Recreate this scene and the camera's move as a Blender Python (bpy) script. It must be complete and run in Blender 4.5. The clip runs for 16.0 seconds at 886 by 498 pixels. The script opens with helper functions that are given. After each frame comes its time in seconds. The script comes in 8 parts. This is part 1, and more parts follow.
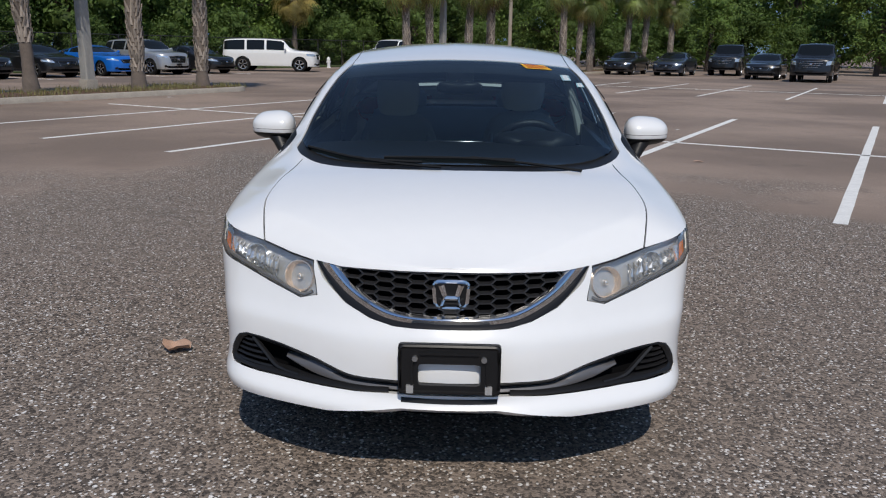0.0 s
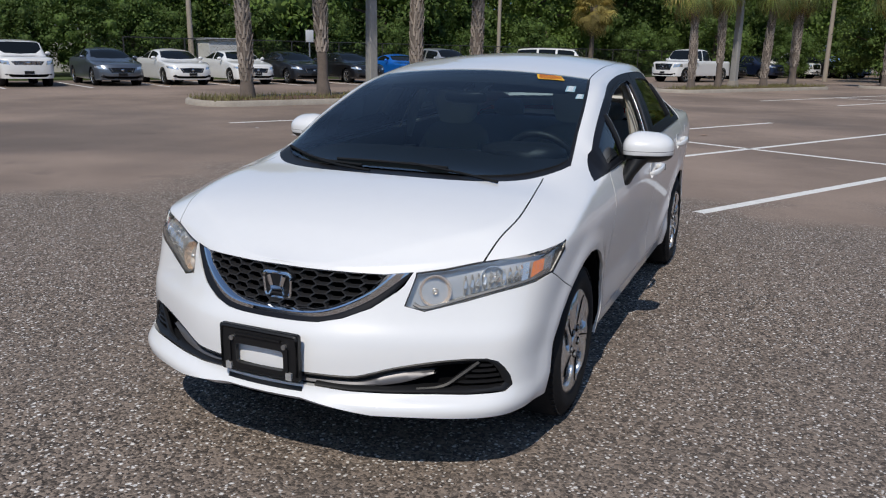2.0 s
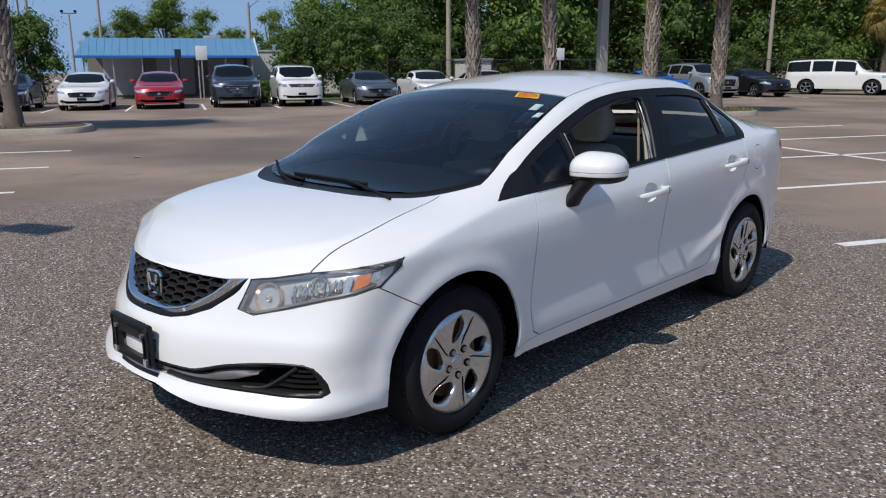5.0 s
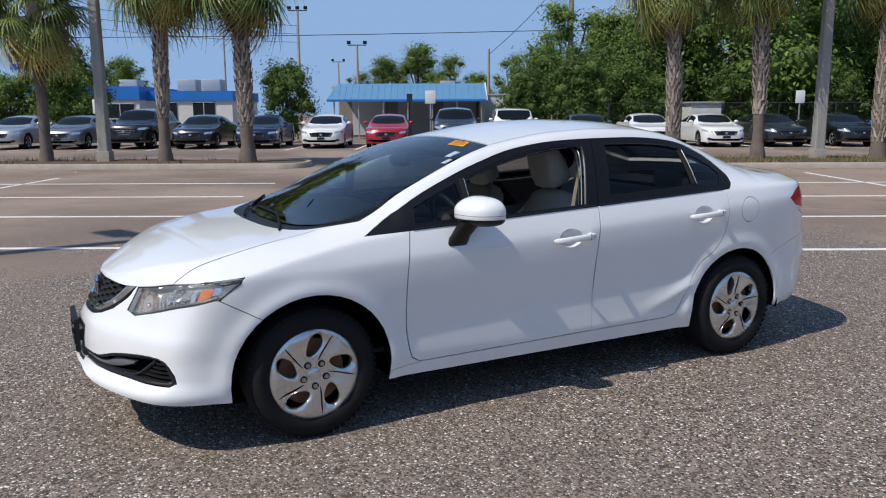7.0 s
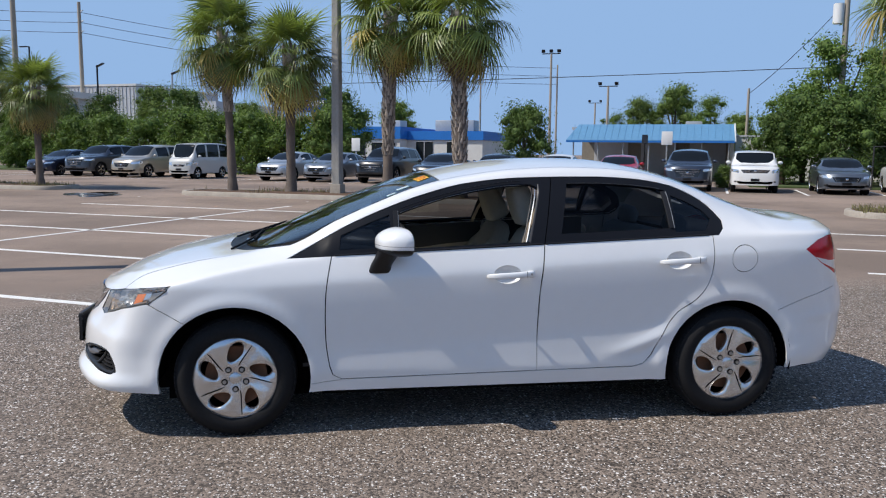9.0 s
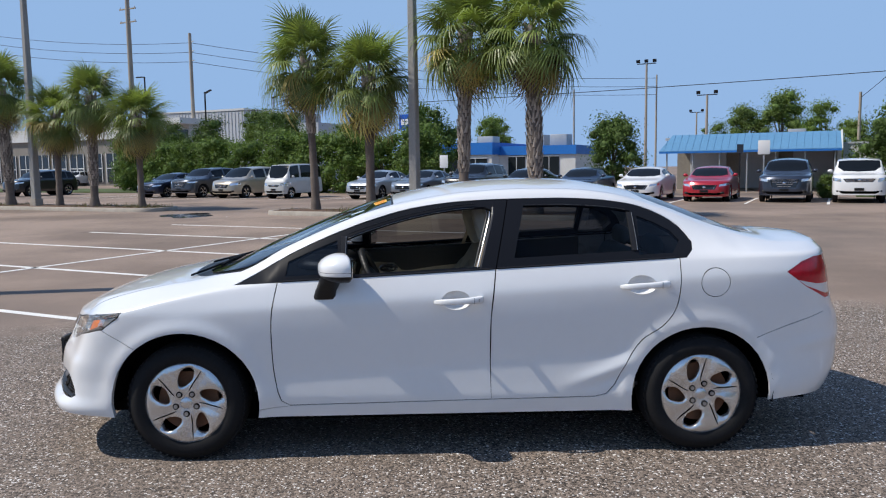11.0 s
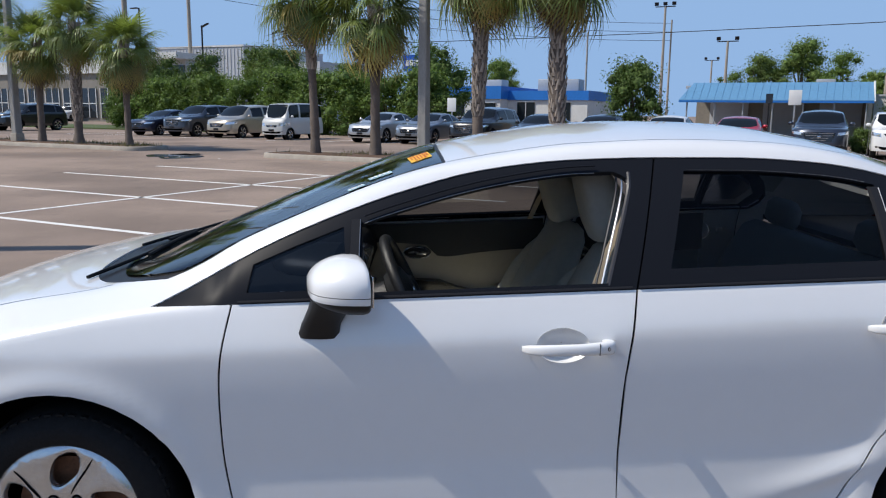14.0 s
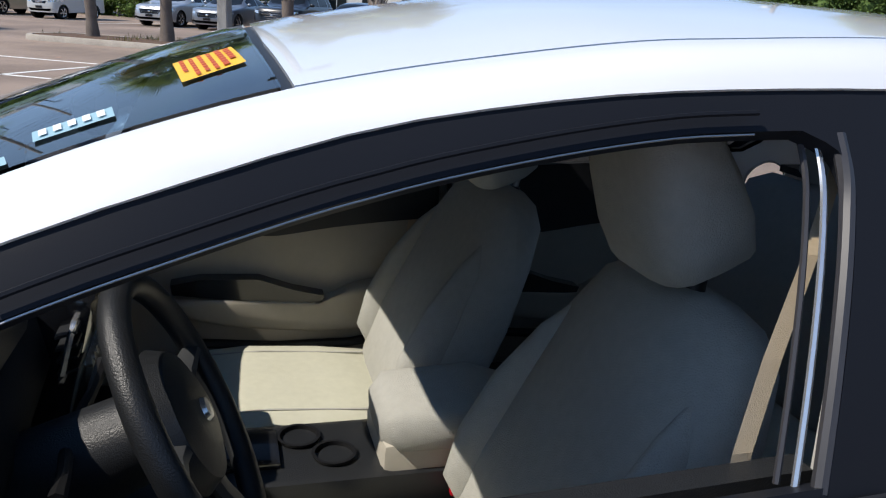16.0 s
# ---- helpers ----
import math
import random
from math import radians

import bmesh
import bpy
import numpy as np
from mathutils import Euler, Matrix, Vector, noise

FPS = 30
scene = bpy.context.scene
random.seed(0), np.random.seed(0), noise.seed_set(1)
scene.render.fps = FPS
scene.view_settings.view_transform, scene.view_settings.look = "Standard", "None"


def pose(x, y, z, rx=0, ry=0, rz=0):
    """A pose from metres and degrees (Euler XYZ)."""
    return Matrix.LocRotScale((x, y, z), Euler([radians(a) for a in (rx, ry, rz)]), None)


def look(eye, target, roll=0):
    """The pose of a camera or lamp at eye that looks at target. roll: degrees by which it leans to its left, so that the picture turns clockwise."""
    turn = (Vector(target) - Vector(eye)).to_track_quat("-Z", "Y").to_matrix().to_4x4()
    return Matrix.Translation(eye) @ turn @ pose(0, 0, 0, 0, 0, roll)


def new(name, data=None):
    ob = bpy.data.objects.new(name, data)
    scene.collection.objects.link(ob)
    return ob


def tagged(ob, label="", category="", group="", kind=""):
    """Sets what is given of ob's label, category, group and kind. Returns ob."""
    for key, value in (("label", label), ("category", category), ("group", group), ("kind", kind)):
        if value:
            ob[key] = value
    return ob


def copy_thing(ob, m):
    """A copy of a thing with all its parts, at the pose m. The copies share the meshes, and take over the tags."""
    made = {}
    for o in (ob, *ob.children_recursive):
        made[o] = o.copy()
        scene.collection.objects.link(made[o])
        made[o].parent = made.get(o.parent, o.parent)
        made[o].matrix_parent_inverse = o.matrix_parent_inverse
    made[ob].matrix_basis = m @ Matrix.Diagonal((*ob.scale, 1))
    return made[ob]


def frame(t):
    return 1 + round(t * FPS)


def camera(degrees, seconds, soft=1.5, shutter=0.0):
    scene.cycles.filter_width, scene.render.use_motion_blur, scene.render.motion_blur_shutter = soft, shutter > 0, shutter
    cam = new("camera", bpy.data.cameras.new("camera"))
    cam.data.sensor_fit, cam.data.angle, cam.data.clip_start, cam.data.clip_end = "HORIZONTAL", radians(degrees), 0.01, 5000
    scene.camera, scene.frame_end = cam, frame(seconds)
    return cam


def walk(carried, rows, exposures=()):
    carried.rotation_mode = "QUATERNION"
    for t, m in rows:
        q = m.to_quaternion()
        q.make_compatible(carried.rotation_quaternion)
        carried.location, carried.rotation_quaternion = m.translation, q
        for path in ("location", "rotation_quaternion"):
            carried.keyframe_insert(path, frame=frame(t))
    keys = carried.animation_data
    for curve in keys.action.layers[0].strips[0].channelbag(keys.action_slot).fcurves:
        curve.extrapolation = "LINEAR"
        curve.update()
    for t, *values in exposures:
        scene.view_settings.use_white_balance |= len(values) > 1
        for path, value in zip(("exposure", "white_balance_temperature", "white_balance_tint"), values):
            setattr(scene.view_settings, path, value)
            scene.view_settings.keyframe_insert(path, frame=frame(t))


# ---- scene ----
cam = camera(59.2, 16.0, 1.15)
EXPOSURES = [(0.0, 0.03), (3.5, 0.12), (6.0, 0.29), (9.5, 0.50), (14.0, 0.48), (15.0, 0.48), (15.5, 0.56), (16.0, 0.72)]
PATH = [
    (0, (0.035, -4.479, 1.39), (-0.017, -2.542, 0.894), 0.8),
    (0.5, (0.393, -4.512, 1.406), (0.158, -2.587, 0.916), 0.8),
    (1, (0.745, -4.46, 1.405), (0.335, -2.566, 0.91), 0.7),
    (1.5, (1.165, -4.357, 1.409), (0.552, -2.518, 0.918), 0.5),
    (2, (1.532, -4.246, 1.414), (0.751, -2.47, 0.929), 1.0),
    (2.5, (1.921, -4.037, 1.381), (0.943, -2.356, 0.915), 0.9),
    (3, (2.177, -3.835, 1.387), (1.065, -2.234, 0.94), 1.2),
    (3.5, (2.379, -3.675, 1.39), (1.156, -2.159, 0.936), 0.7),
    (3.7, (2.372, -3.679, 1.387), (1.157, -2.158, 0.928), -0.1),
    (6, (3.439, -3.041, 1.467), (1.889, -1.841, 1.07), -0.1),
    (6.5, (3.754, -2.738, 1.446), (2.099, -1.676, 1.084), -0.1),
    (7, (4.09, -2.414, 1.469), (2.352, -1.486, 1.126), -0.2),
    (7.5, (4.344, -2.066, 1.467), (2.534, -1.28, 1.142), 0.1),
    (8, (4.536, -1.663, 1.468), (2.657, -1.045, 1.176), 0.6),
    (8.5, (4.728, -1.259, 1.471), (2.8, -0.801, 1.204), 0.6),
    (9, (4.791, -0.898, 1.454), (2.83, -0.59, 1.209), 0.6),
    (9.5, (4.826, -0.553, 1.48), (2.844, -0.379, 1.28), 0.3),
    (12, (4.616, -0.06, 1.497), (2.63, -0.053, 1.261), -0.9),
    (12.5, (4.241, -0.119, 1.489), (2.26, -0.12, 1.215), -0.4),
    (13, (3.852, -0.149, 1.48), (1.875, -0.154, 1.176), 0.2),
    (13.5, (3.381, -0.241, 1.457), (1.407, -0.236, 1.136), 0.5),
    (14, (2.919, -0.318, 1.452), (0.95, -0.272, 1.107), 0.7),
    (14.5, (2.452, -0.371, 1.445), (0.494, -0.266, 1.05), 1.7),
    (15, (1.998, -0.414, 1.414), (0.062, -0.167, 0.976), 3.0),
    (15.5, (1.603, -0.371, 1.383), (-0.295, 0.028, 0.895), 3.9),
    (16, (1.313, -0.317, 1.381), (-0.527, 0.205, 0.795), 3.6),
]
walk(cam, [(t, look(eye, target, roll)) for t, eye, target, roll in PATH], EXPOSURES)

# ---- light ----
# The sun stands ahead of the car, a little to its driver's side, about 52 degrees up.
TO_SUN = Vector((0.105, -0.76, 1.0)).normalized()
world = bpy.data.worlds.new("sky")
scene.world = world
world.use_nodes = True
wn = world.node_tree.nodes
sky = wn.new("ShaderNodeTexSky")
sky.sky_type = "NISHITA"
sky.sun_disc = False
sky.sun_elevation = math.asin(TO_SUN.z)
sky.sun_rotation = math.atan2(TO_SUN.x, TO_SUN.y)
sky.air_density, sky.dust_density, sky.ozone_density = 0.9, 0.0, 2.2
wn["Background"].inputs["Strength"].default_value = 0.125
# the haze near the horizon stays a pale blue
haze = wn.new("ShaderNodeVectorMath")
haze.operation = "MINIMUM"
haze.inputs[1].default_value = (1.68, 2.68, 4.35)
world.node_tree.links.new(sky.outputs["Color"], haze.inputs[0])
world.node_tree.links.new(haze.outputs["Vector"], wn["Background"].inputs["Color"])
sun_data = bpy.data.lights.new("sun", "SUN")
sun_data.energy, sun_data.angle, sun_data.color = 3.0, radians(0.53), (1.0, 0.93, 0.83)
sun = new("sun", sun_data)
sun.matrix_world = look(TO_SUN * 60, (0, 0, 0))

# ---- tools ----
class Geo:
    """Collects vertices and faces of one mesh."""

    def __init__(self):
        self.v, self.f = [], []

    def add(self, verts, faces):
        n = len(self.v)
        self.v += [tuple(p) for p in verts]
        self.f += [tuple(i + n for i in f) for f in faces]
        return self

    def box(self, centre, size, m=None, bevel=0.0):
        """A box; bevel cuts its twelve edges."""
        hx, hy, hz = (s / 2 for s in size)
        m = (m or Matrix.Identity(4)) if m is None or isinstance(m, Matrix) else m
        if bevel <= 0:
            vs = [Vector((x, y, z)) for z in (-hz, hz) for y in (-hy, hy) for x in (-hx, hx)]
            fs = [(0, 2, 3, 1), (4, 5, 7, 6), (0, 1, 5, 4), (2, 6, 7, 3), (0, 4, 6, 2), (1, 3, 7, 5)]
        else:
            b = min(bevel, hx * 0.95, hy * 0.95, hz * 0.95)
            bm = bmesh.new()
            bmesh.ops.create_cube(bm, size=1.0)
            for q in bm.verts:
                q.co = Vector((q.co.x * 2 * hx, q.co.y * 2 * hy, q.co.z * 2 * hz))
            bmesh.ops.bevel(bm, geom=bm.edges[:], offset=b, segments=2, affect="EDGES", profile=0.6)
            bm.verts.index_update()
            vs = [q.co.copy() for q in bm.verts]
            fs = [tuple(q.index for q in f.verts) for f in bm.faces]
            bm.free()
        t = Matrix.Translation(centre) @ m
        return self.add([t @ q for q in vs], fs)

    def cyl(self, p0, p1, r0, r1=None, n=12, caps=True):
        r1 = r0 if r1 is None else r1
        p0, p1 = Vector(p0), Vector(p1)
        q = (p1 - p0).to_track_quat("Z", "Y")
        ring = [q @ Vector((math.cos(2 * math.pi * k / n), math.sin(2 * math.pi * k / n), 0)) for k in range(n)]
        vs = [p0 + d * r0 for d in ring] + [p1 + d * r1 for d in ring]
        fs = [(k, (k + 1) % n, n + (k + 1) % n, n + k) for k in range(n)]
        if caps:
            fs += [tuple(range(n - 1, -1, -1)), tuple(range(n, 2 * n))]
        return self.add(vs, fs)

    def tube(self, path, r, n=8, closed=False, flat=1.0):
        """A round (or flattened) bar along a path."""
        path = [Vector(p) for p in path]
        m = len(path)
        vs, fs = [], []
        for i, p in enumerate(path):
            a = path[i - 1] if i or closed else p
            b = path[(i + 1) % m] if i < m - 1 or closed else p
            q = (b - a).to_track_quat("Z", "Y")
            rr = r[i] if isinstance(r, (list, tuple)) else r
            vs += [p + q @ Vector((rr * math.cos(2 * math.pi * k / n), flat * rr * math.sin(2 * math.pi * k / n), 0)) for k in range(n)]
        for i in range(m if closed else m - 1):
            a, b = i * n, ((i + 1) % m) * n
            fs += [(a + k, a + (k + 1) % n, b + (k + 1) % n, b + k) for k in range(n)]
        if not closed:
            fs += [tuple(range(n - 1, -1, -1)), tuple(range((m - 1) * n, m * n))]
        return self.add(vs, fs)

    def lathe(self, profile, m, n=32):
        """Turns (radius, height) pairs about the z of m."""
        vs, fs = [], []
        for r, z in profile:
            vs += [m @ Vector((r * math.cos(2 * math.pi * k / n), r * math.sin(2 * math.pi * k / n), z)) for k in range(n)]
        for i in range(len(profile) - 1):
            a, b = i * n, (i + 1) * n
            fs += [(a + k, a + (k + 1) % n, b + (k + 1) % n, b + k) for k in range(n)]
        return self.add(vs, fs)

    def ball(self, c, r, nu=12, nv=8, m=None):
        c = Vector(c)
        rx, ry, rz = (r, r, r) if not isinstance(r, (tuple, list)) else r
        vs = []
        for j in range(nv + 1):
            th = math.pi * j / nv
            for i in range(nu):
                ph = 2 * math.pi * i / nu
                p = Vector((rx * math.sin(th) * math.cos(ph), ry * math.sin(th) * math.sin(ph), rz * math.cos(th)))
                vs.append(c + (m @ p if m else p))
        fs = [(j * nu + i, (j + 1) * nu + i, (j + 1) * nu + (i + 1) % nu, j * nu + (i + 1) % nu) for j in range(nv) for i in range(nu)]
        return self.add(vs, fs)

    def prism(self, outline, depth, m):
        """An outline in the x-y plane of m, thickened along its z."""
        n = len(outline)
        vs = [m @ Vector((x, y, 0)) for x, y in outline] + [m @ Vector((x, y, depth)) for x, y in outline]
        fs = [tuple(range(n - 1, -1, -1)), tuple(range(n, 2 * n))] + [(k, (k + 1) % n, n + (k + 1) % n, n + k) for k in range(n)]
        return self.add(vs, fs)

    def mesh(self, name, smooth=40):
        me = bpy.data.meshes.new(name)
        me.from_pydata(self.v, [], self.f)
        me.validate()
        if smooth:
            me.polygons.foreach_set("use_smooth", [True] * len(me.polygons))
            me.set_sharp_from_angle(angle=radians(smooth))
        return me


def link(name, me, material, parent=None, label="", m=None):
    if material is not None and not me.materials:
        me.materials.append(material)
    ob = new(name, me)
    if parent is not None:
        ob.parent = parent
    if m is not None:
        ob.matrix_local = m
    if label:
        ob["label"] = label
    return ob


def part(name, geo, material, parent=None, label="", smooth=40, m=None):
    """One mesh object from a Geo, under a thing or a part."""
    return link(name, geo.mesh(name, smooth), material, parent, label, m)


def thing(name, label, category, m=None, group="", kind=""):
    """An Empty at the base of a thing of several parts."""
    ob = new(name)
    ob.empty_display_size = 0.2
    if m is not None:
        ob.matrix_basis = m
    return tagged(ob, label, category, group, kind)


def curve1(*pairs):
    """A smooth monotone curve through (x, value) pairs."""
    xs = np.array([p[0] for p in pairs], float)
    ys = np.array([p[1] for p in pairs], float)
    h = np.diff(xs)
    d = np.diff(ys) / h
    k = np.zeros_like(ys)
    for i in range(1, len(xs) - 1):
        if d[i - 1] * d[i] > 0:
            w1, w2 = 2 * h[i] + h[i - 1], h[i] + 2 * h[i - 1]
            k[i] = (w1 + w2) / (w1 / d[i - 1] + w2 / d[i])
    k[0], k[-1] = d[0], d[-1]

    def f(x):
        x = np.clip(np.asarray(x, float), xs[0], xs[-1])
        i = np.clip(np.searchsorted(xs, x) - 1, 0, len(xs) - 2)
        t = (x - xs[i]) / h[i]
        return ((1 + 2 * t) * (1 - t) ** 2 * ys[i] + t * (1 - t) ** 2 * h[i] * k[i]
                + t * t * (3 - 2 * t) * ys[i + 1] + t * t * (t - 1) * h[i] * k[i + 1])
    return f


def rounded(points, r=0.02, n=4):
    """Rounds the corners of a closed outline."""
    out = []
    m = len(points)
    for i in range(m):
        p, a, b = Vector(points[i]), Vector(points[i - 1]), Vector(points[(i + 1) % m])
        ra, rb = min(r, (a - p).length * 0.45), min(r, (b - p).length * 0.45)
        s, e = p + (a - p).normalized() * ra, p + (b - p).normalized() * rb
        for k in range(n + 1):
            t = k / n
            out.append(tuple(s * (1 - t) ** 2 + p * 2 * t * (1 - t) + e * t * t))
    return out


def band(line, w):
    """An outline of the width w round an open line."""
    pts = [Vector(p) for p in line]
    left, right = [], []
    for i, p in enumerate(pts):
        d = (pts[min(i + 1, len(pts) - 1)] - pts[max(i - 1, 0)]).normalized()
        nrm = Vector((-d.y, d.x)) * w / 2
        left.append(tuple(p + nrm))
        right.append(tuple(p - nrm))
    return left + right[::-1]


def smooth_line(points, n=5):
    """A Catmull-Rom line through 2D or 3D points."""
    p = [Vector(q) for q in points]
    out = []
    for i in range(len(p) - 1):
        a, b, c, d = p[max(i - 1, 0)], p[i], p[i + 1], p[min(i + 2, len(p) - 1)]
        for k in range(n):
            t = k / n
            out.append(tuple(0.5 * (2 * b + (c - a) * t + (2 * a - 5 * b + 4 * c - d) * t * t + (3 * b - a - 3 * c + d) * t ** 3)))
    return out + [tuple(p[-1])]


def inside(poly, x, y):
    c = False
    j = len(poly) - 1
    for i in range(len(poly)):
        xi, yi = poly[i]
        xj, yj = poly[j]
        if (yi > y) != (yj > y) and x < (xj - xi) * (y - yi) / (yj - yi) + xi:
            c = not c
        j = i
    return c


SIDE = (Vector((0, 1, 0)), Vector((0, 0, 1)))
FRONT = (Vector((1, 0, 0)), Vector((0, 0, 1)))
TOP = (Vector((1, 0, 0)), Vector((0, 1, 0)))


class Skin:
    """Half of a car's outer skin, cut along projected outlines into labelled panels."""

    def __init__(self, grid):
        rows, cols, _ = grid.shape
        du = np.gradient(grid, axis=1)
        dv = np.gradient(grid, axis=0)
        nrm = np.cross(du, dv)
        ln = np.linalg.norm(nrm, axis=2, keepdims=True)
        nrm = nrm / np.maximum(ln, 1e-9)
        bm = self.bm = bmesh.new()
        self.nl = bm.verts.layers.float_vector.new("nrm")
        self.tag = bm.faces.layers.int.new("tag")
        vs = []
        for i in range(rows):
            for j in range(cols):
                q = bm.verts.new(grid[i, j])
                q[self.nl] = Vector(nrm[i, j])
                vs.append(q)
        for i in range(rows - 1):
            for j in range(cols - 1):
                a, b, c, d = vs[i * cols + j], vs[i * cols + j + 1], vs[(i + 1) * cols + j + 1], vs[(i + 1) * cols + j]
                if (a.co - c.co).length > 1e-7:
                    try:
                        bm.faces.new((a, b, c, d))
                    except ValueError:
                        pass
        bmesh.ops.remove_doubles(bm, verts=bm.verts[:], dist=1e-5)
        self.names = {}

    def cut(self, label, poly, axes, test=lambda c: True, over=None):
        """Tags the faces inside the outline with the label, after cutting along it."""
        bm, (e1, e2) = self.bm, axes
        key = self.names.setdefault(label, len(self.names) + 1)
        lo = (min(p[0] for p in poly) - 0.002, min(p[1] for p in poly) - 0.002)
        hi = (max(p[0] for p in poly) + 0.002, max(p[1] for p in poly) + 0.002)

        def flat(f):
            return [(v.co.dot(e1), v.co.dot(e2)) for v in f.verts]

        def touches(f, lo, hi):
            q = flat(f)
            return (max(p[0] for p in q) >= lo[0] and min(p[0] for p in q) <= hi[0]
                    and max(p[1] for p in q) >= lo[1] and min(p[1] for p in q) <= hi[1])
        near = [f for f in bm.faces if touches(f, lo, hi) and test(f.calc_center_median())]
        n3 = e1.cross(e2)
        for i in range(len(poly)):
            a, b = poly[i], poly[(i + 1) % len(poly)]
            d = Vector((b[0] - a[0], b[1] - a[1]))
            if d.length < 1e-6:
                continue
            l2 = (min(a[0], b[0]) - 1e-4, min(a[1], b[1]) - 1e-4)
            h2 = (max(a[0], b[0]) + 1e-4, max(a[1], b[1]) + 1e-4)
            near = [f for f in near if f.is_valid]
            fs = [f for f in near if touches(f, l2, h2)]
            if not fs:
                continue
            geom = list({e for f in fs for e in f.edges}) + list({v for f in fs for v in f.verts}) + fs
            r = bmesh.ops.bisect_plane(bm, geom=geom, dist=1e-5, plane_co=e1 * a[0] + e2 * a[1], plane_no=e1 * -d.y + e2 * d.x)
            near = list({f for f in near if f.is_valid} | {f for f in r["geom"] if isinstance(f, bmesh.types.BMFace)})
        for f in [f for f in bm.faces if touches(f, lo, hi)]:
            c = f.calc_center_median()
            if test(c) and inside(poly, c.dot(e1), c.dot(e2)) and (over is None or f[self.tag] in [self.names[o] if o else 0 for o in over]):
                f[self.tag] = key

    def faces(self, label):
        key = self.names[label] if label else 0
        return [f for f in self.bm.faces if f[self.tag] == key]

    def mesh(self, name, label, side=1, lip=0.012, push=0.0, both=False, faces=None):
        """The panel as a mesh of its own: side 1 as it is, -1 mirrored; its rim is turned inwards by lip."""
        fs = self.faces(label) if faces is None else faces
        verts, normals, polys = [], [], []
        for s in ((1, -1) if both else (side,)):
            idx = {}
            edges = {}
            for f in fs:
                ids = []
                for q in f.verts:
                    if q not in idx:
                        idx[q] = len(verts)
                        nn = q[self.nl].normalized() if q[self.nl].length > 0.1 else f.normal.copy()
                        p = q.co - nn * push
                        verts.append((p.x * s, p.y, p.z))
                        normals.append((nn.x * s, nn.y, nn.z))
                    ids.append(idx[q])
                polys.append(tuple(ids) if s > 0 else tuple(ids[::-1]))
                for e in f.edges:
                    edges.setdefault(e, []).append(f)
            if lip > 0:
                for e, owners in edges.items():
                    if len(owners) == 1 and not all(abs(q.co.x) < 1e-4 for q in e.verts):
                        a, b = e.verts
                        la, lb = None, None
                        f = owners[0]
                        loop = [q for q in f.verts]
                        k = loop.index(a)
                        if loop[(k + 1) % len(loop)] != b:
                            a, b = b, a
                        pa, pb = Vector(verts[idx[a]]), Vector(verts[idx[b]])
                        na, nb = Vector(normals[idx[a]]), Vector(normals[idx[b]])
                        o = len(verts)
                        verts += [tuple(pa), tuple(pb), tuple(pb - nb * lip), tuple(pa - na * lip)]
                        out = ((pb - pa).cross(na)).normalized() * s
                        normals += [tuple(out)] * 4
                        polys.append((o + 1, o, o + 3, o + 2) if s > 0 else (o, o + 1, o + 2, o + 3))
        me = bpy.data.meshes.new(name)
        me.from_pydata(verts, [], polys)
        me.polygons.foreach_set("use_smooth", [True] * len(me.polygons))
        me.normals_split_custom_set_from_vertices(normals)
        return me


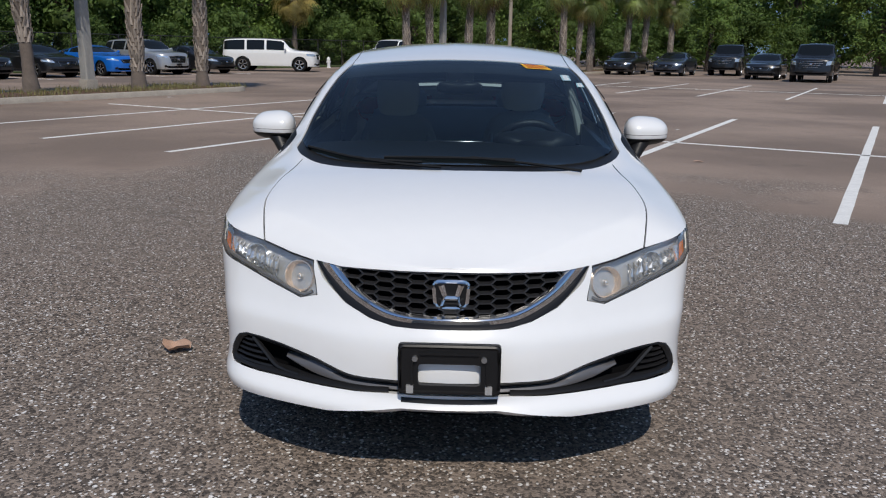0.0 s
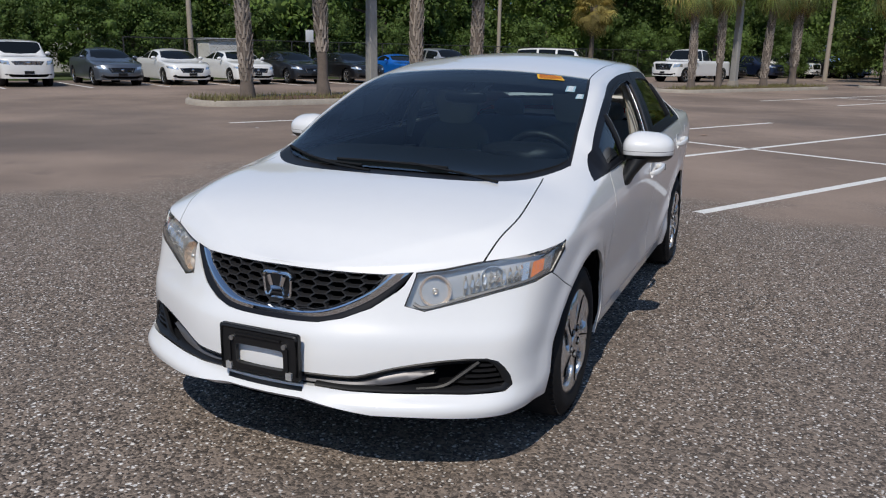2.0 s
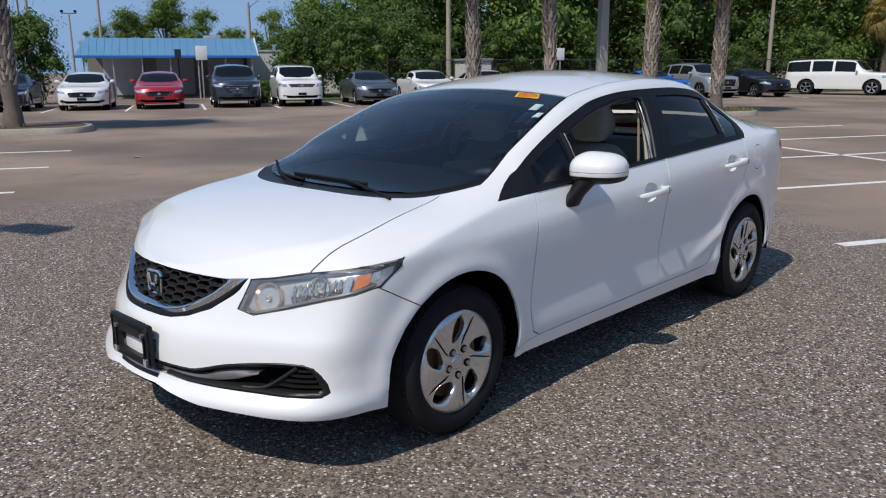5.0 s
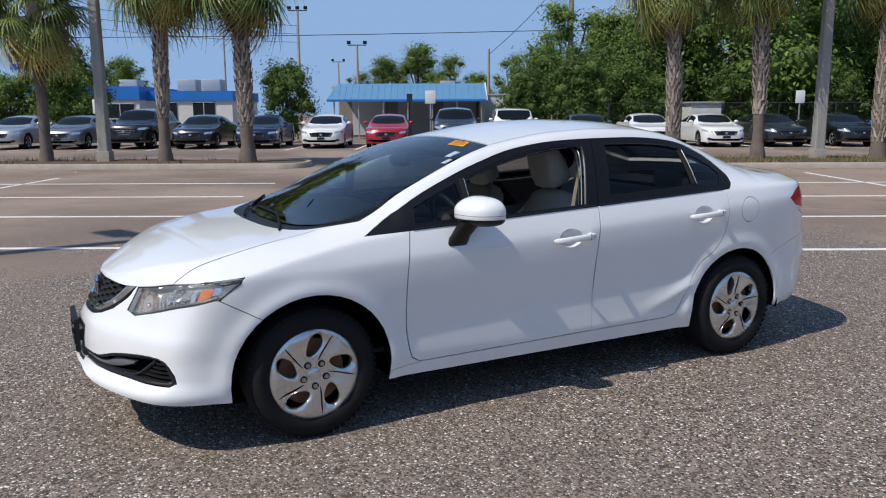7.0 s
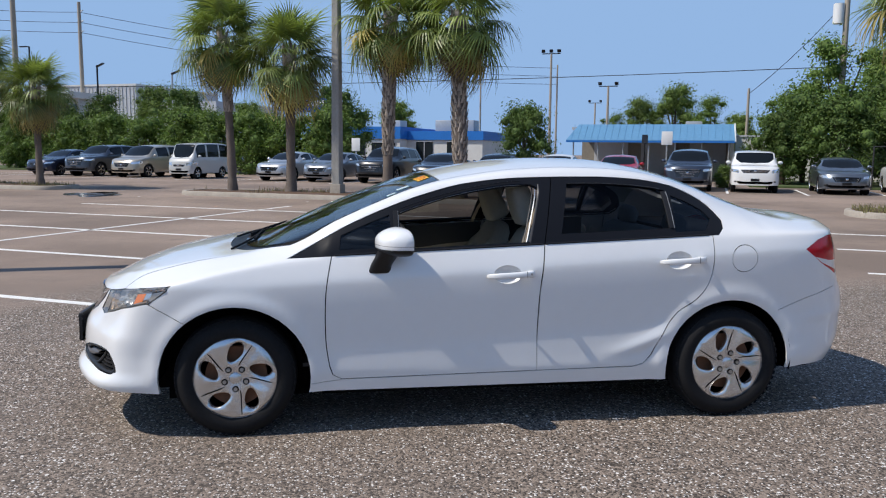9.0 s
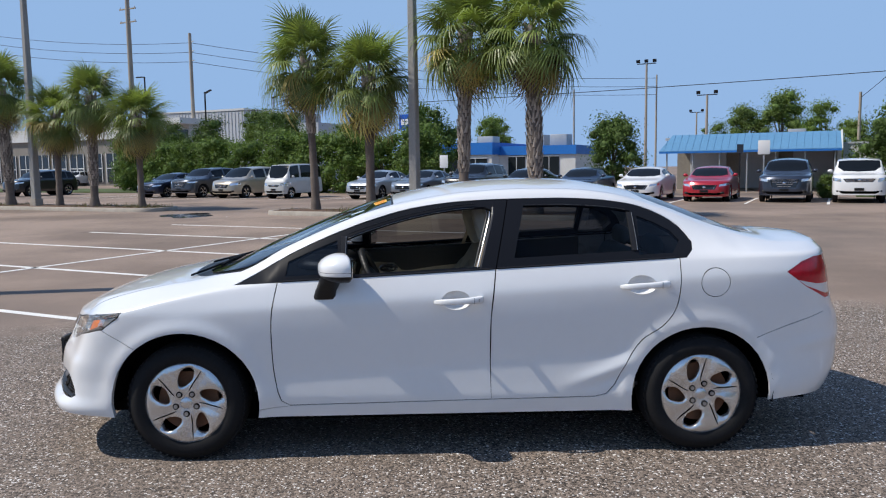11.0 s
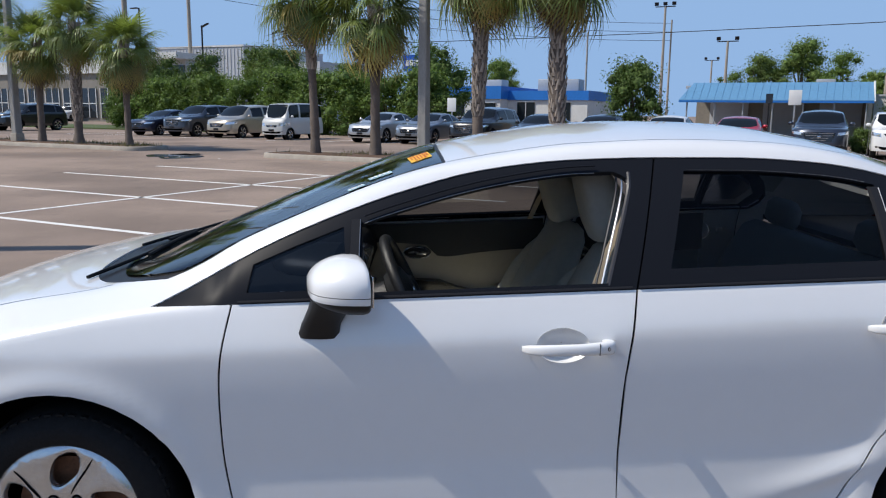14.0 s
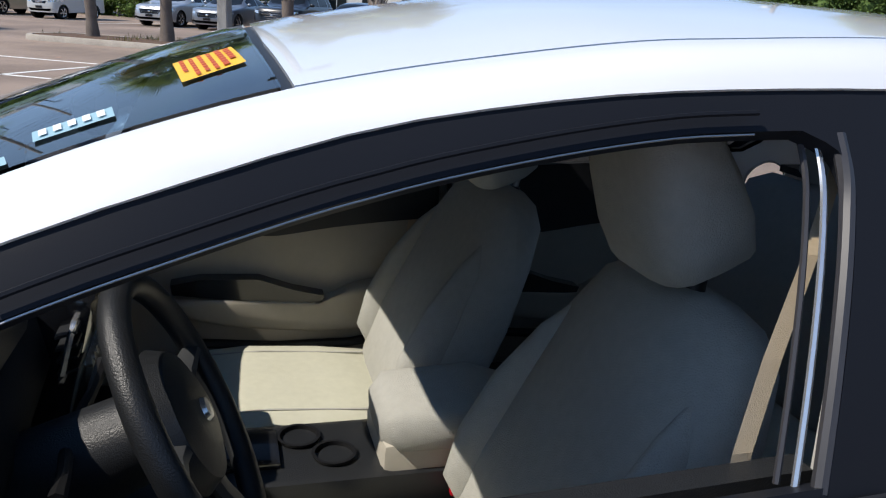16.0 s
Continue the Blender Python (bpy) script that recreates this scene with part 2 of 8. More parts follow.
def car_grid(yf, yr, width, shoulder, low, top, kr, xr, p_front, p_rear, y_front, y_rear, bow, cols=(56, 60, 40), rows=(26, 34), sweeps=10, flare=None, chin=None):
    """The half skin of a car from its section curves."""
    def quarter(n, p, full):
        th = np.linspace(0, math.pi / 2, 4000)
        x, y = np.sin(th) ** (2 / p), full * np.cos(th) ** (2 / p)
        s = np.concatenate(([0], np.cumsum(np.hypot(np.diff(x), np.diff(y)))))
        return np.interp(np.linspace(0, s[-1], n), s, th)
    thf = quarter(cols[0], p_front, 1.15)
    thr = quarter(cols[2], p_rear, 1.2)[::-1]
    ymid = np.linspace(y_front, y_rear, cols[1] + 2)[1:-1]
    ncol = sum(cols)
    rl, ru = rows

    def outline(c, z):
        if c < cols[0]:
            th = thf[c]
            s, cth = math.sin(th) ** (2 / p_front), math.cos(th) ** (2 / p_front)
            y = y_front - (y_front - float(yf(z))) * cth + float(bow(z)) * s * s * (1 - s ** 4)
            return s * float(width(y, z)), y
        if c < cols[0] + cols[1]:
            y = ymid[c - cols[0]]
            return float(width(y, z)), y
        th = thr[c - cols[0] - cols[1]]
        s, cth = math.sin(th) ** (2 / p_rear), math.cos(th) ** (2 / p_rear)
        y = y_rear + (float(yr(z)) - y_rear) * cth - 0.2 * s * s * (1 - s ** 4)
        return s * float(width(y, z)), y
    grid = np.zeros((rl + ru + 1, ncol, 3))
    for c in range(ncol):
        zs = 0.9
        for _ in range(4):
            xs, ys = outline(c, zs)
            zs = float(shoulder(ys))
        zl = float(low(ys)) + (chin(xs) if chin and ys < -1.5 else 0.0)
        line = []
        for k in range(60):
            z = zl + (zs - zl) * k / 60
            x, y = outline(c, z)
            if flare is not None:
                x += flare(y, z) * min(1.0, x / 0.6)
            line.append((x, y, z))
        zt = max(float(top(ys)), zs)
        zr = zs + float(kr(ys)) * (zt - zs)
        xrr = xs * float(xr(ys))
        up = [(xs + (xrr - xs) * k / 30 + 0.018 * math.sin(math.pi * k / 30) * (zt - zs > 0.2), ys, zs + (zr - zs) * k / 30) for k in range(30)]
        up += [(xrr * (1 - k / 30), ys, zt - (zt - zr) * (1 - k / 30) ** 2) for k in range(31)]
        line, up = np.array(line), np.array(up)
        allp = np.concatenate((line, up))
        s = np.concatenate(([0], np.cumsum(np.linalg.norm(np.diff(allp, axis=0), axis=1))))
        sh = s[60]
        n1, n2 = 80, 90
        t = np.concatenate((np.linspace(0, sh, n1, endpoint=False), np.linspace(sh, s[-1], n2)))
        q = np.stack([np.interp(t, s, allp[:, i]) for i in range(3)], axis=1)
        for _ in range(sweeps):
            q[1:-1] = 0.25 * q[:-2] + 0.5 * q[1:-1] + 0.25 * q[2:]
        a = np.concatenate((np.linspace(0, n1, rl, endpoint=False), np.linspace(n1, n1 + n2 - 1, ru + 1)))
        grid[:, c] = np.stack([np.interp(a, np.arange(n1 + n2), q[:, i]) for i in range(3)], axis=1)
        grid[-1, c, 0] = 0.0
    grid[:, 0, 0] = 0.0
    grid[:, -1, 0] = 0.0
    return grid

# ---- materials ----
def mat(name, base, rough=0.5, metal=0.0, vary=0.0, scale=4.0, bump=0.0, bscale=60.0, coat=0.0, spec=0.5, rand=0.0, isle=0.0, emit=0.0, stretch=None):
    """A Principled material with two scales of variation and fine relief."""
    m = bpy.data.materials.new(name)
    m.use_nodes = True
    t = m.node_tree
    p = t.nodes["Principled BSDF"]
    p.inputs["Base Color"].default_value = (*base, 1)
    p.inputs["Roughness"].default_value = rough
    p.inputs["Metallic"].default_value = metal
    p.inputs["Coat Weight"].default_value = coat
    p.inputs["Coat Roughness"].default_value = 0.04
    p.inputs["Specular IOR Level"].default_value = spec
    if emit:
        p.inputs["Emission Color"].default_value = (*base, 1)
        p.inputs["Emission Strength"].default_value = emit
    co = t.nodes.new("ShaderNodeTexCoord")
    vec = co.outputs["Object"]
    if stretch:
        mp = t.nodes.new("ShaderNodeMapping")
        mp.inputs["Scale"].default_value = stretch
        t.links.new(vec, mp.inputs["Vector"])
        vec = mp.outputs["Vector"]
    if vary or rand or isle:
        hsv = t.nodes.new("ShaderNodeHueSaturation")
        hsv.inputs["Color"].default_value = (*base, 1)
        val = None
        if vary:
            n1, n2 = t.nodes.new("ShaderNodeTexNoise"), t.nodes.new("ShaderNodeTexNoise")
            n1.inputs["Scale"].default_value, n2.inputs["Scale"].default_value = scale, scale * 9
            n1.inputs["Detail"].default_value = 4
            add = t.nodes.new("ShaderNodeMath")
            add.operation = "ADD"
            for n, s in ((n1, 0), (n2, 1)):
                t.links.new(vec, n.inputs["Vector"])
                t.links.new(n.outputs["Fac"], add.inputs[s])
            mr = t.nodes.new("ShaderNodeMapRange")
            mr.inputs["From Min"].default_value, mr.inputs["From Max"].default_value = 0.6, 1.4
            mr.inputs["To Min"].default_value, mr.inputs["To Max"].default_value = 1 - vary, 1 + vary
            t.links.new(add.outputs[0], mr.inputs["Value"])
            val = mr.outputs["Result"]
        for amount, node, out in ((rand, "ShaderNodeObjectInfo", "Random"), (isle, "ShaderNodeNewGeometry", "Random Per Island")):
            if amount:
                oi = t.nodes.new(node)
                mr = t.nodes.new("ShaderNodeMapRange")
                mr.inputs["To Min"].default_value, mr.inputs["To Max"].default_value = 1 - amount, 1 + amount
                t.links.new(oi.outputs[out], mr.inputs["Value"])
                if val is None:
                    val = mr.outputs["Result"]
                else:
                    mu = t.nodes.new("ShaderNodeMath")
                    mu.operation = "MULTIPLY"
                    t.links.new(val, mu.inputs[0])
                    t.links.new(mr.outputs["Result"], mu.inputs[1])
                    val = mu.outputs[0]
        t.links.new(val, hsv.inputs["Value"])
        t.links.new(hsv.outputs["Color"], p.inputs["Base Color"])
    if bump:
        nb = t.nodes.new("ShaderNodeTexNoise")
        nb.inputs["Scale"].default_value = bscale
        nb.inputs["Detail"].default_value = 3
        t.links.new(vec, nb.inputs["Vector"])
        bp = t.nodes.new("ShaderNodeBump")
        bp.inputs["Strength"].default_value = bump
        bp.inputs["Distance"].default_value = 0.01
        t.links.new(nb.outputs["Fac"], bp.inputs["Height"])
        t.links.new(bp.outputs["Normal"], p.inputs["Normal"])
    return m


def glass(name, tint=(0.75, 0.82, 0.8), clear=0.6, rough=0.02, ior=1.5, haze=0.0):
    """Thin tinted glass: part clear, part mirror, by the angle of view."""
    m = bpy.data.materials.new(name)
    m.use_nodes = True
    t = m.node_tree
    t.nodes.remove(t.nodes["Principled BSDF"])
    tr, gl, mx, fr = (t.nodes.new(n) for n in ("ShaderNodeBsdfTransparent", "ShaderNodeBsdfGlossy", "ShaderNodeMixShader", "ShaderNodeFresnel"))
    tr.inputs["Color"].default_value = (*[c * clear for c in tint], 1)
    gl.inputs["Roughness"].default_value = rough
    gl.inputs["Color"].default_value = (1, 1, 1, 1)
    fr.inputs["IOR"].default_value = ior
    t.links.new(fr.outputs[0], mx.inputs[0])
    t.links.new(tr.outputs[0], mx.inputs[1])
    t.links.new(gl.outputs[0], mx.inputs[2])
    out = mx.outputs[0]
    if haze:
        df, mh = t.nodes.new("ShaderNodeBsdfDiffuse"), t.nodes.new("ShaderNodeMixShader")
        df.inputs["Color"].default_value = (0.8, 0.78, 0.76, 1)
        mh.inputs[0].default_value = haze
        t.links.new(out, mh.inputs[1])
        t.links.new(df.outputs[0], mh.inputs[2])
        out = mh.outputs[0]
    t.links.new(out, t.nodes["Material Output"].inputs["Surface"])
    return m


def asphalt_material():
    """Coarse worn aggregate in the aisle, smoother brown sealed asphalt in the stalls, with stains."""
    m = bpy.data.materials.new("asphalt")
    m.use_nodes = True
    t = m.node_tree
    p = t.nodes["Principled BSDF"]
    co = t.nodes.new("ShaderNodeTexCoord").outputs["Object"]

    def node(kind, **inputs):
        n = t.nodes.new(kind)
        for k, v in inputs.items():
            n.inputs[k.replace("_", " ")].default_value = v
        return n

    def noise_at(scale, detail=3.0, rough=0.55):
        n = node("ShaderNodeTexNoise", Scale=scale, Detail=detail, Roughness=rough)
        t.links.new(co, n.inputs["Vector"])
        return n.outputs["Fac"]

    def ramp(src, lo, hi, a=0.0, b=1.0):
        n = node("ShaderNodeMapRange", From_Min=lo, From_Max=hi, To_Min=a, To_Max=b)
        n.interpolation_type = "SMOOTHSTEP"
        t.links.new(src, n.inputs["Value"])
        return n.outputs["Result"]

    def mix(fac, a, b, kind="MIX"):
        n = t.nodes.new("ShaderNodeMix")
        n.data_type, n.blend_type = "RGBA", kind
        for s, v in ((6, a), (7, b)):
            if isinstance(v, tuple):
                n.inputs[s].default_value = (*v, 1)
            else:
                t.links.new(v, n.inputs[s])
        if isinstance(fac, float):
            n.inputs[0].default_value = fac
        else:
            t.links.new(fac, n.inputs[0])
        return n.outputs[2]

    def math_(op, a, b):
        n = t.nodes.new("ShaderNodeMath")
        n.operation = op
        for i, v in ((0, a), (1, b)):
            if isinstance(v, float):
                n.inputs[i].default_value = v
            else:
                t.links.new(v, n.inputs[i])
        return n.outputs[0]
    # chips of pale stone in dark binder
    vo = node("ShaderNodeTexVoronoi", Scale=95.0)
    t.links.new(co, vo.inputs["Vector"])
    chip = t.nodes.new("ShaderNodeSeparateColor")
    t.links.new(vo.outputs["Color"], chip.inputs[0])
    grains = mix(ramp(chip.outputs[0], 0.0, 1.0), (0.040, 0.033, 0.028), (0.305, 0.243, 0.196))
    pale = math_("MULTIPLY", ramp(chip.outputs[1], 0.87, 0.90), ramp(vo.outputs["Distance"], 0.62, 0.40))
    vo2 = node("ShaderNodeTexVoronoi", Scale=48.0)
    t.links.new(co, vo2.inputs["Vector"])
    chip2 = t.nodes.new("ShaderNodeSeparateColor")
    t.links.new(vo2.outputs["Color"], chip2.inputs[0])
    pale2 = math_("MULTIPLY", ramp(chip2.outputs[1], 0.945, 0.96), ramp(vo2.outputs["Distance"], 0.48, 0.25))
    coarse = mix(pale, grains, (0.74, 0.70, 0.66))
    coarse = mix(pale2, coarse, (0.85, 0.82, 0.78))
    coarse = mix(ramp(noise_at(0.35, 4.0), 0.35, 0.7, 0.0, 0.55), coarse, mix(0.5, coarse, (0.20, 0.165, 0.14)))
    # smoother brown surface of the stalls
    fine = mix(ramp(noise_at(0.22, 5.0), 0.36, 0.64), (0.215, 0.162, 0.128), (0.37, 0.28, 0.222))
    fine = mix(ramp(noise_at(140.0, 2.0), 0.35, 0.65, 0.0, 0.45), fine, (0.12, 0.098, 0.085))
    fine = mix(ramp(noise_at(0.09, 4.0), 0.52, 0.66, 0.0, 0.7), fine, (0.125, 0.103, 0.09))
    # the coarse overlay covers the aisle in which the car stands
    sep = t.nodes.new("ShaderNodeSeparateXYZ")
    t.links.new(co, sep.inputs[0])
    along = math_("ADD", math_("MULTIPLY", sep.outputs[0], 0.47), math_("MULTIPLY", sep.outputs[1], 0.883))
    along = math_("ADD", along, ramp(noise_at(0.30, 3.0), 0.3, 0.7, -1.4, 1.4))
    north = ramp(along, 3.6, 5.0)
    south = ramp(along, -5.6, -3.9, 1.0, 0.0)
    across = math_("ADD", math_("MULTIPLY", sep.outputs[0], 0.883), math_("MULTIPLY", sep.outputs[1], -0.47))
    across = math_("ADD", across, ramp(noise_at(0.45, 3.0), 0.3, 0.7, -0.9, 0.9))
    west = ramp(across, -6.2, -4.2, 1.0, 0.0)
    stall = math_("MAXIMUM", math_("MAXIMUM", north, south), west)
    col = mix(stall, coarse, fine)
    col = mix(ramp(noise_at(1.7, 5.0), 0.58, 0.72, 0.0, 0.3), col, (0.09, 0.076, 0.068))
    t.links.new(col, p.inputs["Base Color"])
    p.inputs["Roughness"].default_value = 0.86
    p.inputs["Specular IOR Level"].default_value = 0.3
    bp = t.nodes.new("ShaderNodeBump")
    bp.inputs["Strength"].default_value = 0.55
    bp.inputs["Distance"].default_value = 0.006
    hgt = math_("MULTIPLY", ramp(vo.outputs["Distance"], 0.0, 0.7, 1.0, 0.0), ramp(stall, 0.0, 1.0, 1.0, 0.25))
    t.links.new(hgt, bp.inputs["Height"])
    t.links.new(bp.outputs["Normal"], p.inputs["Normal"])
    return m


ASPHALT = asphalt_material()
WHITE = mat("white_car_paint", (0.81, 0.812, 0.81), 0.3, coat=1.0, vary=0.012, scale=2)
BLACK = mat("black_satin_plastic", (0.010, 0.010, 0.011), 0.42, spec=0.35, bump=0.05, bscale=500)
TRIM = mat("satin_black_window_trim", (0.013, 0.0145, 0.019), 0.40, spec=0.06)
GLOSS = mat("gloss_black_trim", (0.012, 0.013, 0.016), 0.16, coat=0.5)
RUBBER = mat("tyre_rubber", (0.011, 0.011, 0.012), 0.8, spec=0.25, vary=0.25, scale=8, bump=0.15, bscale=140)
# Near-black holding the shade of gaps, recesses and undersides; some dark parts too.
DARK = mat("cavity_shade_black", (0.004, 0.004, 0.0045), 0.95, spec=0.05)
GRILLE = mat("grille_plastic", (0.022, 0.022, 0.024), 0.40)
CHROMEDARK = mat("dull_chrome", (0.15, 0.145, 0.15), 0.42, 0.5)
# Reflector whose warm tint paints in the warm reflection inside the lamp.
LAMPWARM = mat("lamp_reflector_painted_glow", (0.92, 0.76, 0.64), 0.2, 0.75)
LAMPDARK = mat("dark_lamp_bezel", (0.14, 0.14, 0.145), 0.35, 0.3)
CHROME = mat("chrome", (0.75, 0.76, 0.78), 0.08, 1.0)
SILVER = mat("silver_wheel_paint", (0.68, 0.68, 0.68), 0.27, 0.85, vary=0.06, scale=12)
RUST = mat("rusty_brake_iron", (0.20, 0.085, 0.04), 0.75, 0.1, vary=0.35, scale=14, bump=0.2)
STEEL = mat("bare_steel", (0.4, 0.4, 0.4), 0.4, 0.9)
AMBER = mat("amber_lens", (0.74, 0.22, 0.05), 0.2, coat=1.0, vary=0.25, scale=60)
RED = mat("red_lens", (0.50, 0.008, 0.022), 0.2, coat=0.25, vary=0.3, scale=25, spec=0.3)
LENSWHITE = mat("white_lens", (0.75, 0.74, 0.74), 0.15, coat=1.0)
LAMP = mat("lamp_reflector", (0.8, 0.81, 0.82), 0.14, 0.8)
LAMPGREY = mat("lamp_housing", (0.58, 0.585, 0.59), 0.24, 0.55)
WSGLASS = glass("windscreen_glass", (0.62, 0.88, 1.0), 0.62, ior=1.55)
TINT = glass("tinted_glass", (0.6, 0.64, 0.68), 0.54, ior=1.24)
TINT_NAVY = glass("navy_tinted_glass", (0.5, 0.6, 0.75), 0.40, ior=1.42)
TINT_DEEP = glass("deep_tinted_glass", (0.6, 0.62, 0.64), 0.30, ior=1.45)
CLEAR = glass("hazed_clear_lens", (0.97, 0.98, 0.98), 0.95, haze=0.035)
CLOTH = mat("grey_beige_seat_cloth", (0.40, 0.395, 0.36), 0.9, vary=0.08, scale=6, bump=0.3, bscale=420)
CLOTH2 = mat("pale_beige_seat_cloth", (0.54, 0.535, 0.43), 0.9, vary=0.06, scale=6, bump=0.25, bscale=500)
PANEL = mat("beige_door_plastic", (0.43, 0.40, 0.335), 0.6, vary=0.05, bump=0.15, bscale=600)
DASH = mat("black_dashboard_plastic", (0.015, 0.0165, 0.019), 0.42, vary=0.1, bump=0.2, bscale=500)
LINER = mat("headliner_cloth", (0.46, 0.45, 0.42), 0.95, vary=0.05, bump=0.2, bscale=400)
BELT = mat("tan_belt_webbing", (0.52, 0.42, 0.29), 0.8, vary=0.05, scale=30, bump=0.2, bscale=700)
RUBBER_GREY = mat("grey_channel_rubber", (0.035, 0.034, 0.038), 0.45, vary=0.1, scale=20)
DASHTOP = mat("matt_black_dash_top", (0.013, 0.014, 0.016), 0.8, spec=0.15, vary=0.1, bump=0.2, bscale=500)
FRAMEBLACK = mat("frame_moulding_black", (0.02, 0.021, 0.025), 0.6, spec=0.1)
SPOKE = mat("grey_spoke_plastic", (0.045, 0.047, 0.05), 0.4)
WINDOW_DARK = mat("dark_display_glass", (0.015, 0.018, 0.02), 0.1)
SIGNPALE = mat("white_label_paper", (0.75, 0.76, 0.76), 0.6)
YELLOW = mat("yellow_sticker_paper", (0.80, 0.46, 0.03), 0.6, vary=0.06)
STICKER = mat("pale_blue_sticker", (0.28, 0.45, 0.52), 0.6)
INK = mat("red_ink", (0.5, 0.08, 0.02), 0.7)
PAINTLINE = mat("white_road_paint", (0.74, 0.73, 0.70), 0.8, vary=0.16, scale=9, bump=0.3, bscale=90)
CONCRETE = mat("kerb_concrete", (0.36, 0.32, 0.27), 0.9, vary=0.22, scale=3, bump=0.3, bscale=40)
MULCH = mat("brown_mulch", (0.11, 0.065, 0.04), 0.95, vary=0.4, scale=7, bump=0.8, bscale=45)
GRASS = mat("island_grass", (0.17, 0.155, 0.06), 0.8, isle=0.45)
TRUNK = mat("palm_trunk", (0.15, 0.12, 0.10), 0.92, vary=0.3, scale=5, bump=0.7, bscale=30)
BOOT = mat("palm_boot", (0.33, 0.28, 0.235), 0.9, isle=0.45, vary=0.15, scale=8)


def lets_light_through(m, share, tint):
    """Thin leaves pass some of the light that falls on their back."""
    t = m.node_tree
    p = t.nodes["Principled BSDF"]
    tr, mx, mul = t.nodes.new("ShaderNodeBsdfTranslucent"), t.nodes.new("ShaderNodeMixShader"), t.nodes.new("ShaderNodeMix")
    mul.data_type, mul.blend_type = "RGBA", "MULTIPLY"
    mul.inputs[0].default_value = 1.0
    mul.inputs[7].default_value = (*tint, 1)
    src = p.inputs["Base Color"]
    if src.is_linked:
        t.links.new(src.links[0].from_socket, mul.inputs[6])
    else:
        mul.inputs[6].default_value = src.default_value
    t.links.new(mul.outputs[2], tr.inputs["Color"])
    mx.inputs[0].default_value = share
    t.links.new(p.outputs[0], mx.inputs[1])
    t.links.new(tr.outputs[0], mx.inputs[2])
    t.links.new(mx.outputs[0], t.nodes["Material Output"].inputs["Surface"])
    return m


FROND = lets_light_through(mat("palm_frond", (0.20, 0.25, 0.075), 0.42, rand=0.45, vary=0.25, scale=3, spec=0.5), 0.3, (1.3, 1.4, 0.7))
FROND_OLD = lets_light_through(mat("yellowed_palm_frond", (0.42, 0.345, 0.11), 0.6, rand=0.4, vary=0.2, scale=3), 0.3, (1.1, 1.0, 0.8))
FROND_DEAD = mat("dead_brown_palm_frond", (0.13, 0.085, 0.05), 0.85, rand=0.4, vary=0.3, scale=3)
POLEWOOD = mat("concrete_lamp_pole", (0.30, 0.29, 0.27), 0.85, vary=0.2, scale=2, bump=0.2, stretch=(3, 3, 0.6))
UPOLE = mat("weathered_pole_wood", (0.36, 0.31, 0.25), 0.9, vary=0.2, scale=3, bump=0.3, stretch=(6, 6, 0.5))
BARK = mat("bark", (0.09, 0.065, 0.05), 0.95, vary=0.3, bump=0.7, bscale=25)
LEAF = [lets_light_through(mat(n, c, 0.6, isle=0.42, rand=0.18, spec=0.2), 0.22, (1.2, 1.3, 0.6)) for n, c in
        (("leaves_deep_green", (0.088, 0.138, 0.036)), ("leaves_mid_green", (0.125, 0.19, 0.045)), ("leaves_light_green", (0.15, 0.215, 0.055)))]

# ---- ground ----
# The lot is laid out on two axes: U along the rows of parked cars, V across them towards the car.
U = Vector((0.4699, 0.8827, 0.0))
V = Vector((0.8827, -0.4699, 0.0))
U_DEG = math.degrees(math.atan2(U.y, U.x))


def lot(s, k, z=0.0):
    """A place in the lot: s along U, k along V."""
    return U * s + V * k + Vector((0, 0, z))


def lot_pose(s, k, z=0.0, turn=0.0):
    """A pose whose x axis points along U."""
    return Matrix.Translation(lot(s, k, z)) @ Matrix.Rotation(radians(U_DEG + turn), 4, "Z")


g = Geo()
edges = [-900, -300, -120, -60, -40, -24, -14, -8, -4, 0, 4, 8, 14, 24, 40, 60, 120, 300, 900]
n = len(edges)
g.add([(x, y, 0) for y in edges for x in edges],
      [(j * n + i, j * n + i + 1, (j + 1) * n + i + 1, (j + 1) * n + i) for j in range(n - 1) for i in range(n - 1)])
ground = part("ground", g, ASPHALT, smooth=0)
tagged(ground, "worn grey-brown asphalt parking lot with coarse aggregate", "asphalt", kind="structure")


def stripe(a, b, w=0.10):
    """One painted line between two places."""
    a, b = Vector(a), Vector(b)
    d = (b - a)
    g = Geo()
    steps = max(2, int(d.length / 0.5))
    side = Vector((-d.y, d.x, 0)).normalized() * w / 2
    vs, fs = [], []
    for i in range(steps + 1):
        p = a + d * i / steps
        j1, j2 = random.uniform(0.93, 1.03), random.uniform(0.93, 1.03)
        vs += [p + side * j1 + Vector((0, 0, 0.004)), p - side * j2 + Vector((0, 0, 0.004)), p + side * j1 * 1.02, p - side * j2 * 1.02]
    for i in range(steps):
        o = 4 * i
        fs += [(o, o + 1, o + 5, o + 4), (o + 2, o, o + 4, o + 6), (o + 1, o + 3, o + 7, o + 5)]
    g.add(vs, fs)
    return tagged(part("parking_line", g, PAINTLINE, smooth=0), "worn white painted parking stall line on asphalt", "parking line", "painted stall lines", "structure")


STALL, PITCH = 5.4, 2.72
# row north of the aisle: stall lines start at the aisle and run on through the middle line
start = Vector((3.22, 2.07, 0))
for k in range(-6, 12):
    a = start - V * PITCH * k
    if a.dot(V) > -13.5:
        stripe(a, a + U * STALL * 2, 0.12 if k in (0, 1) else 0.10)
stripe(start + U * STALL + V * PITCH * 6, start + U * STALL - V * PITCH * 6.0, 0.10)
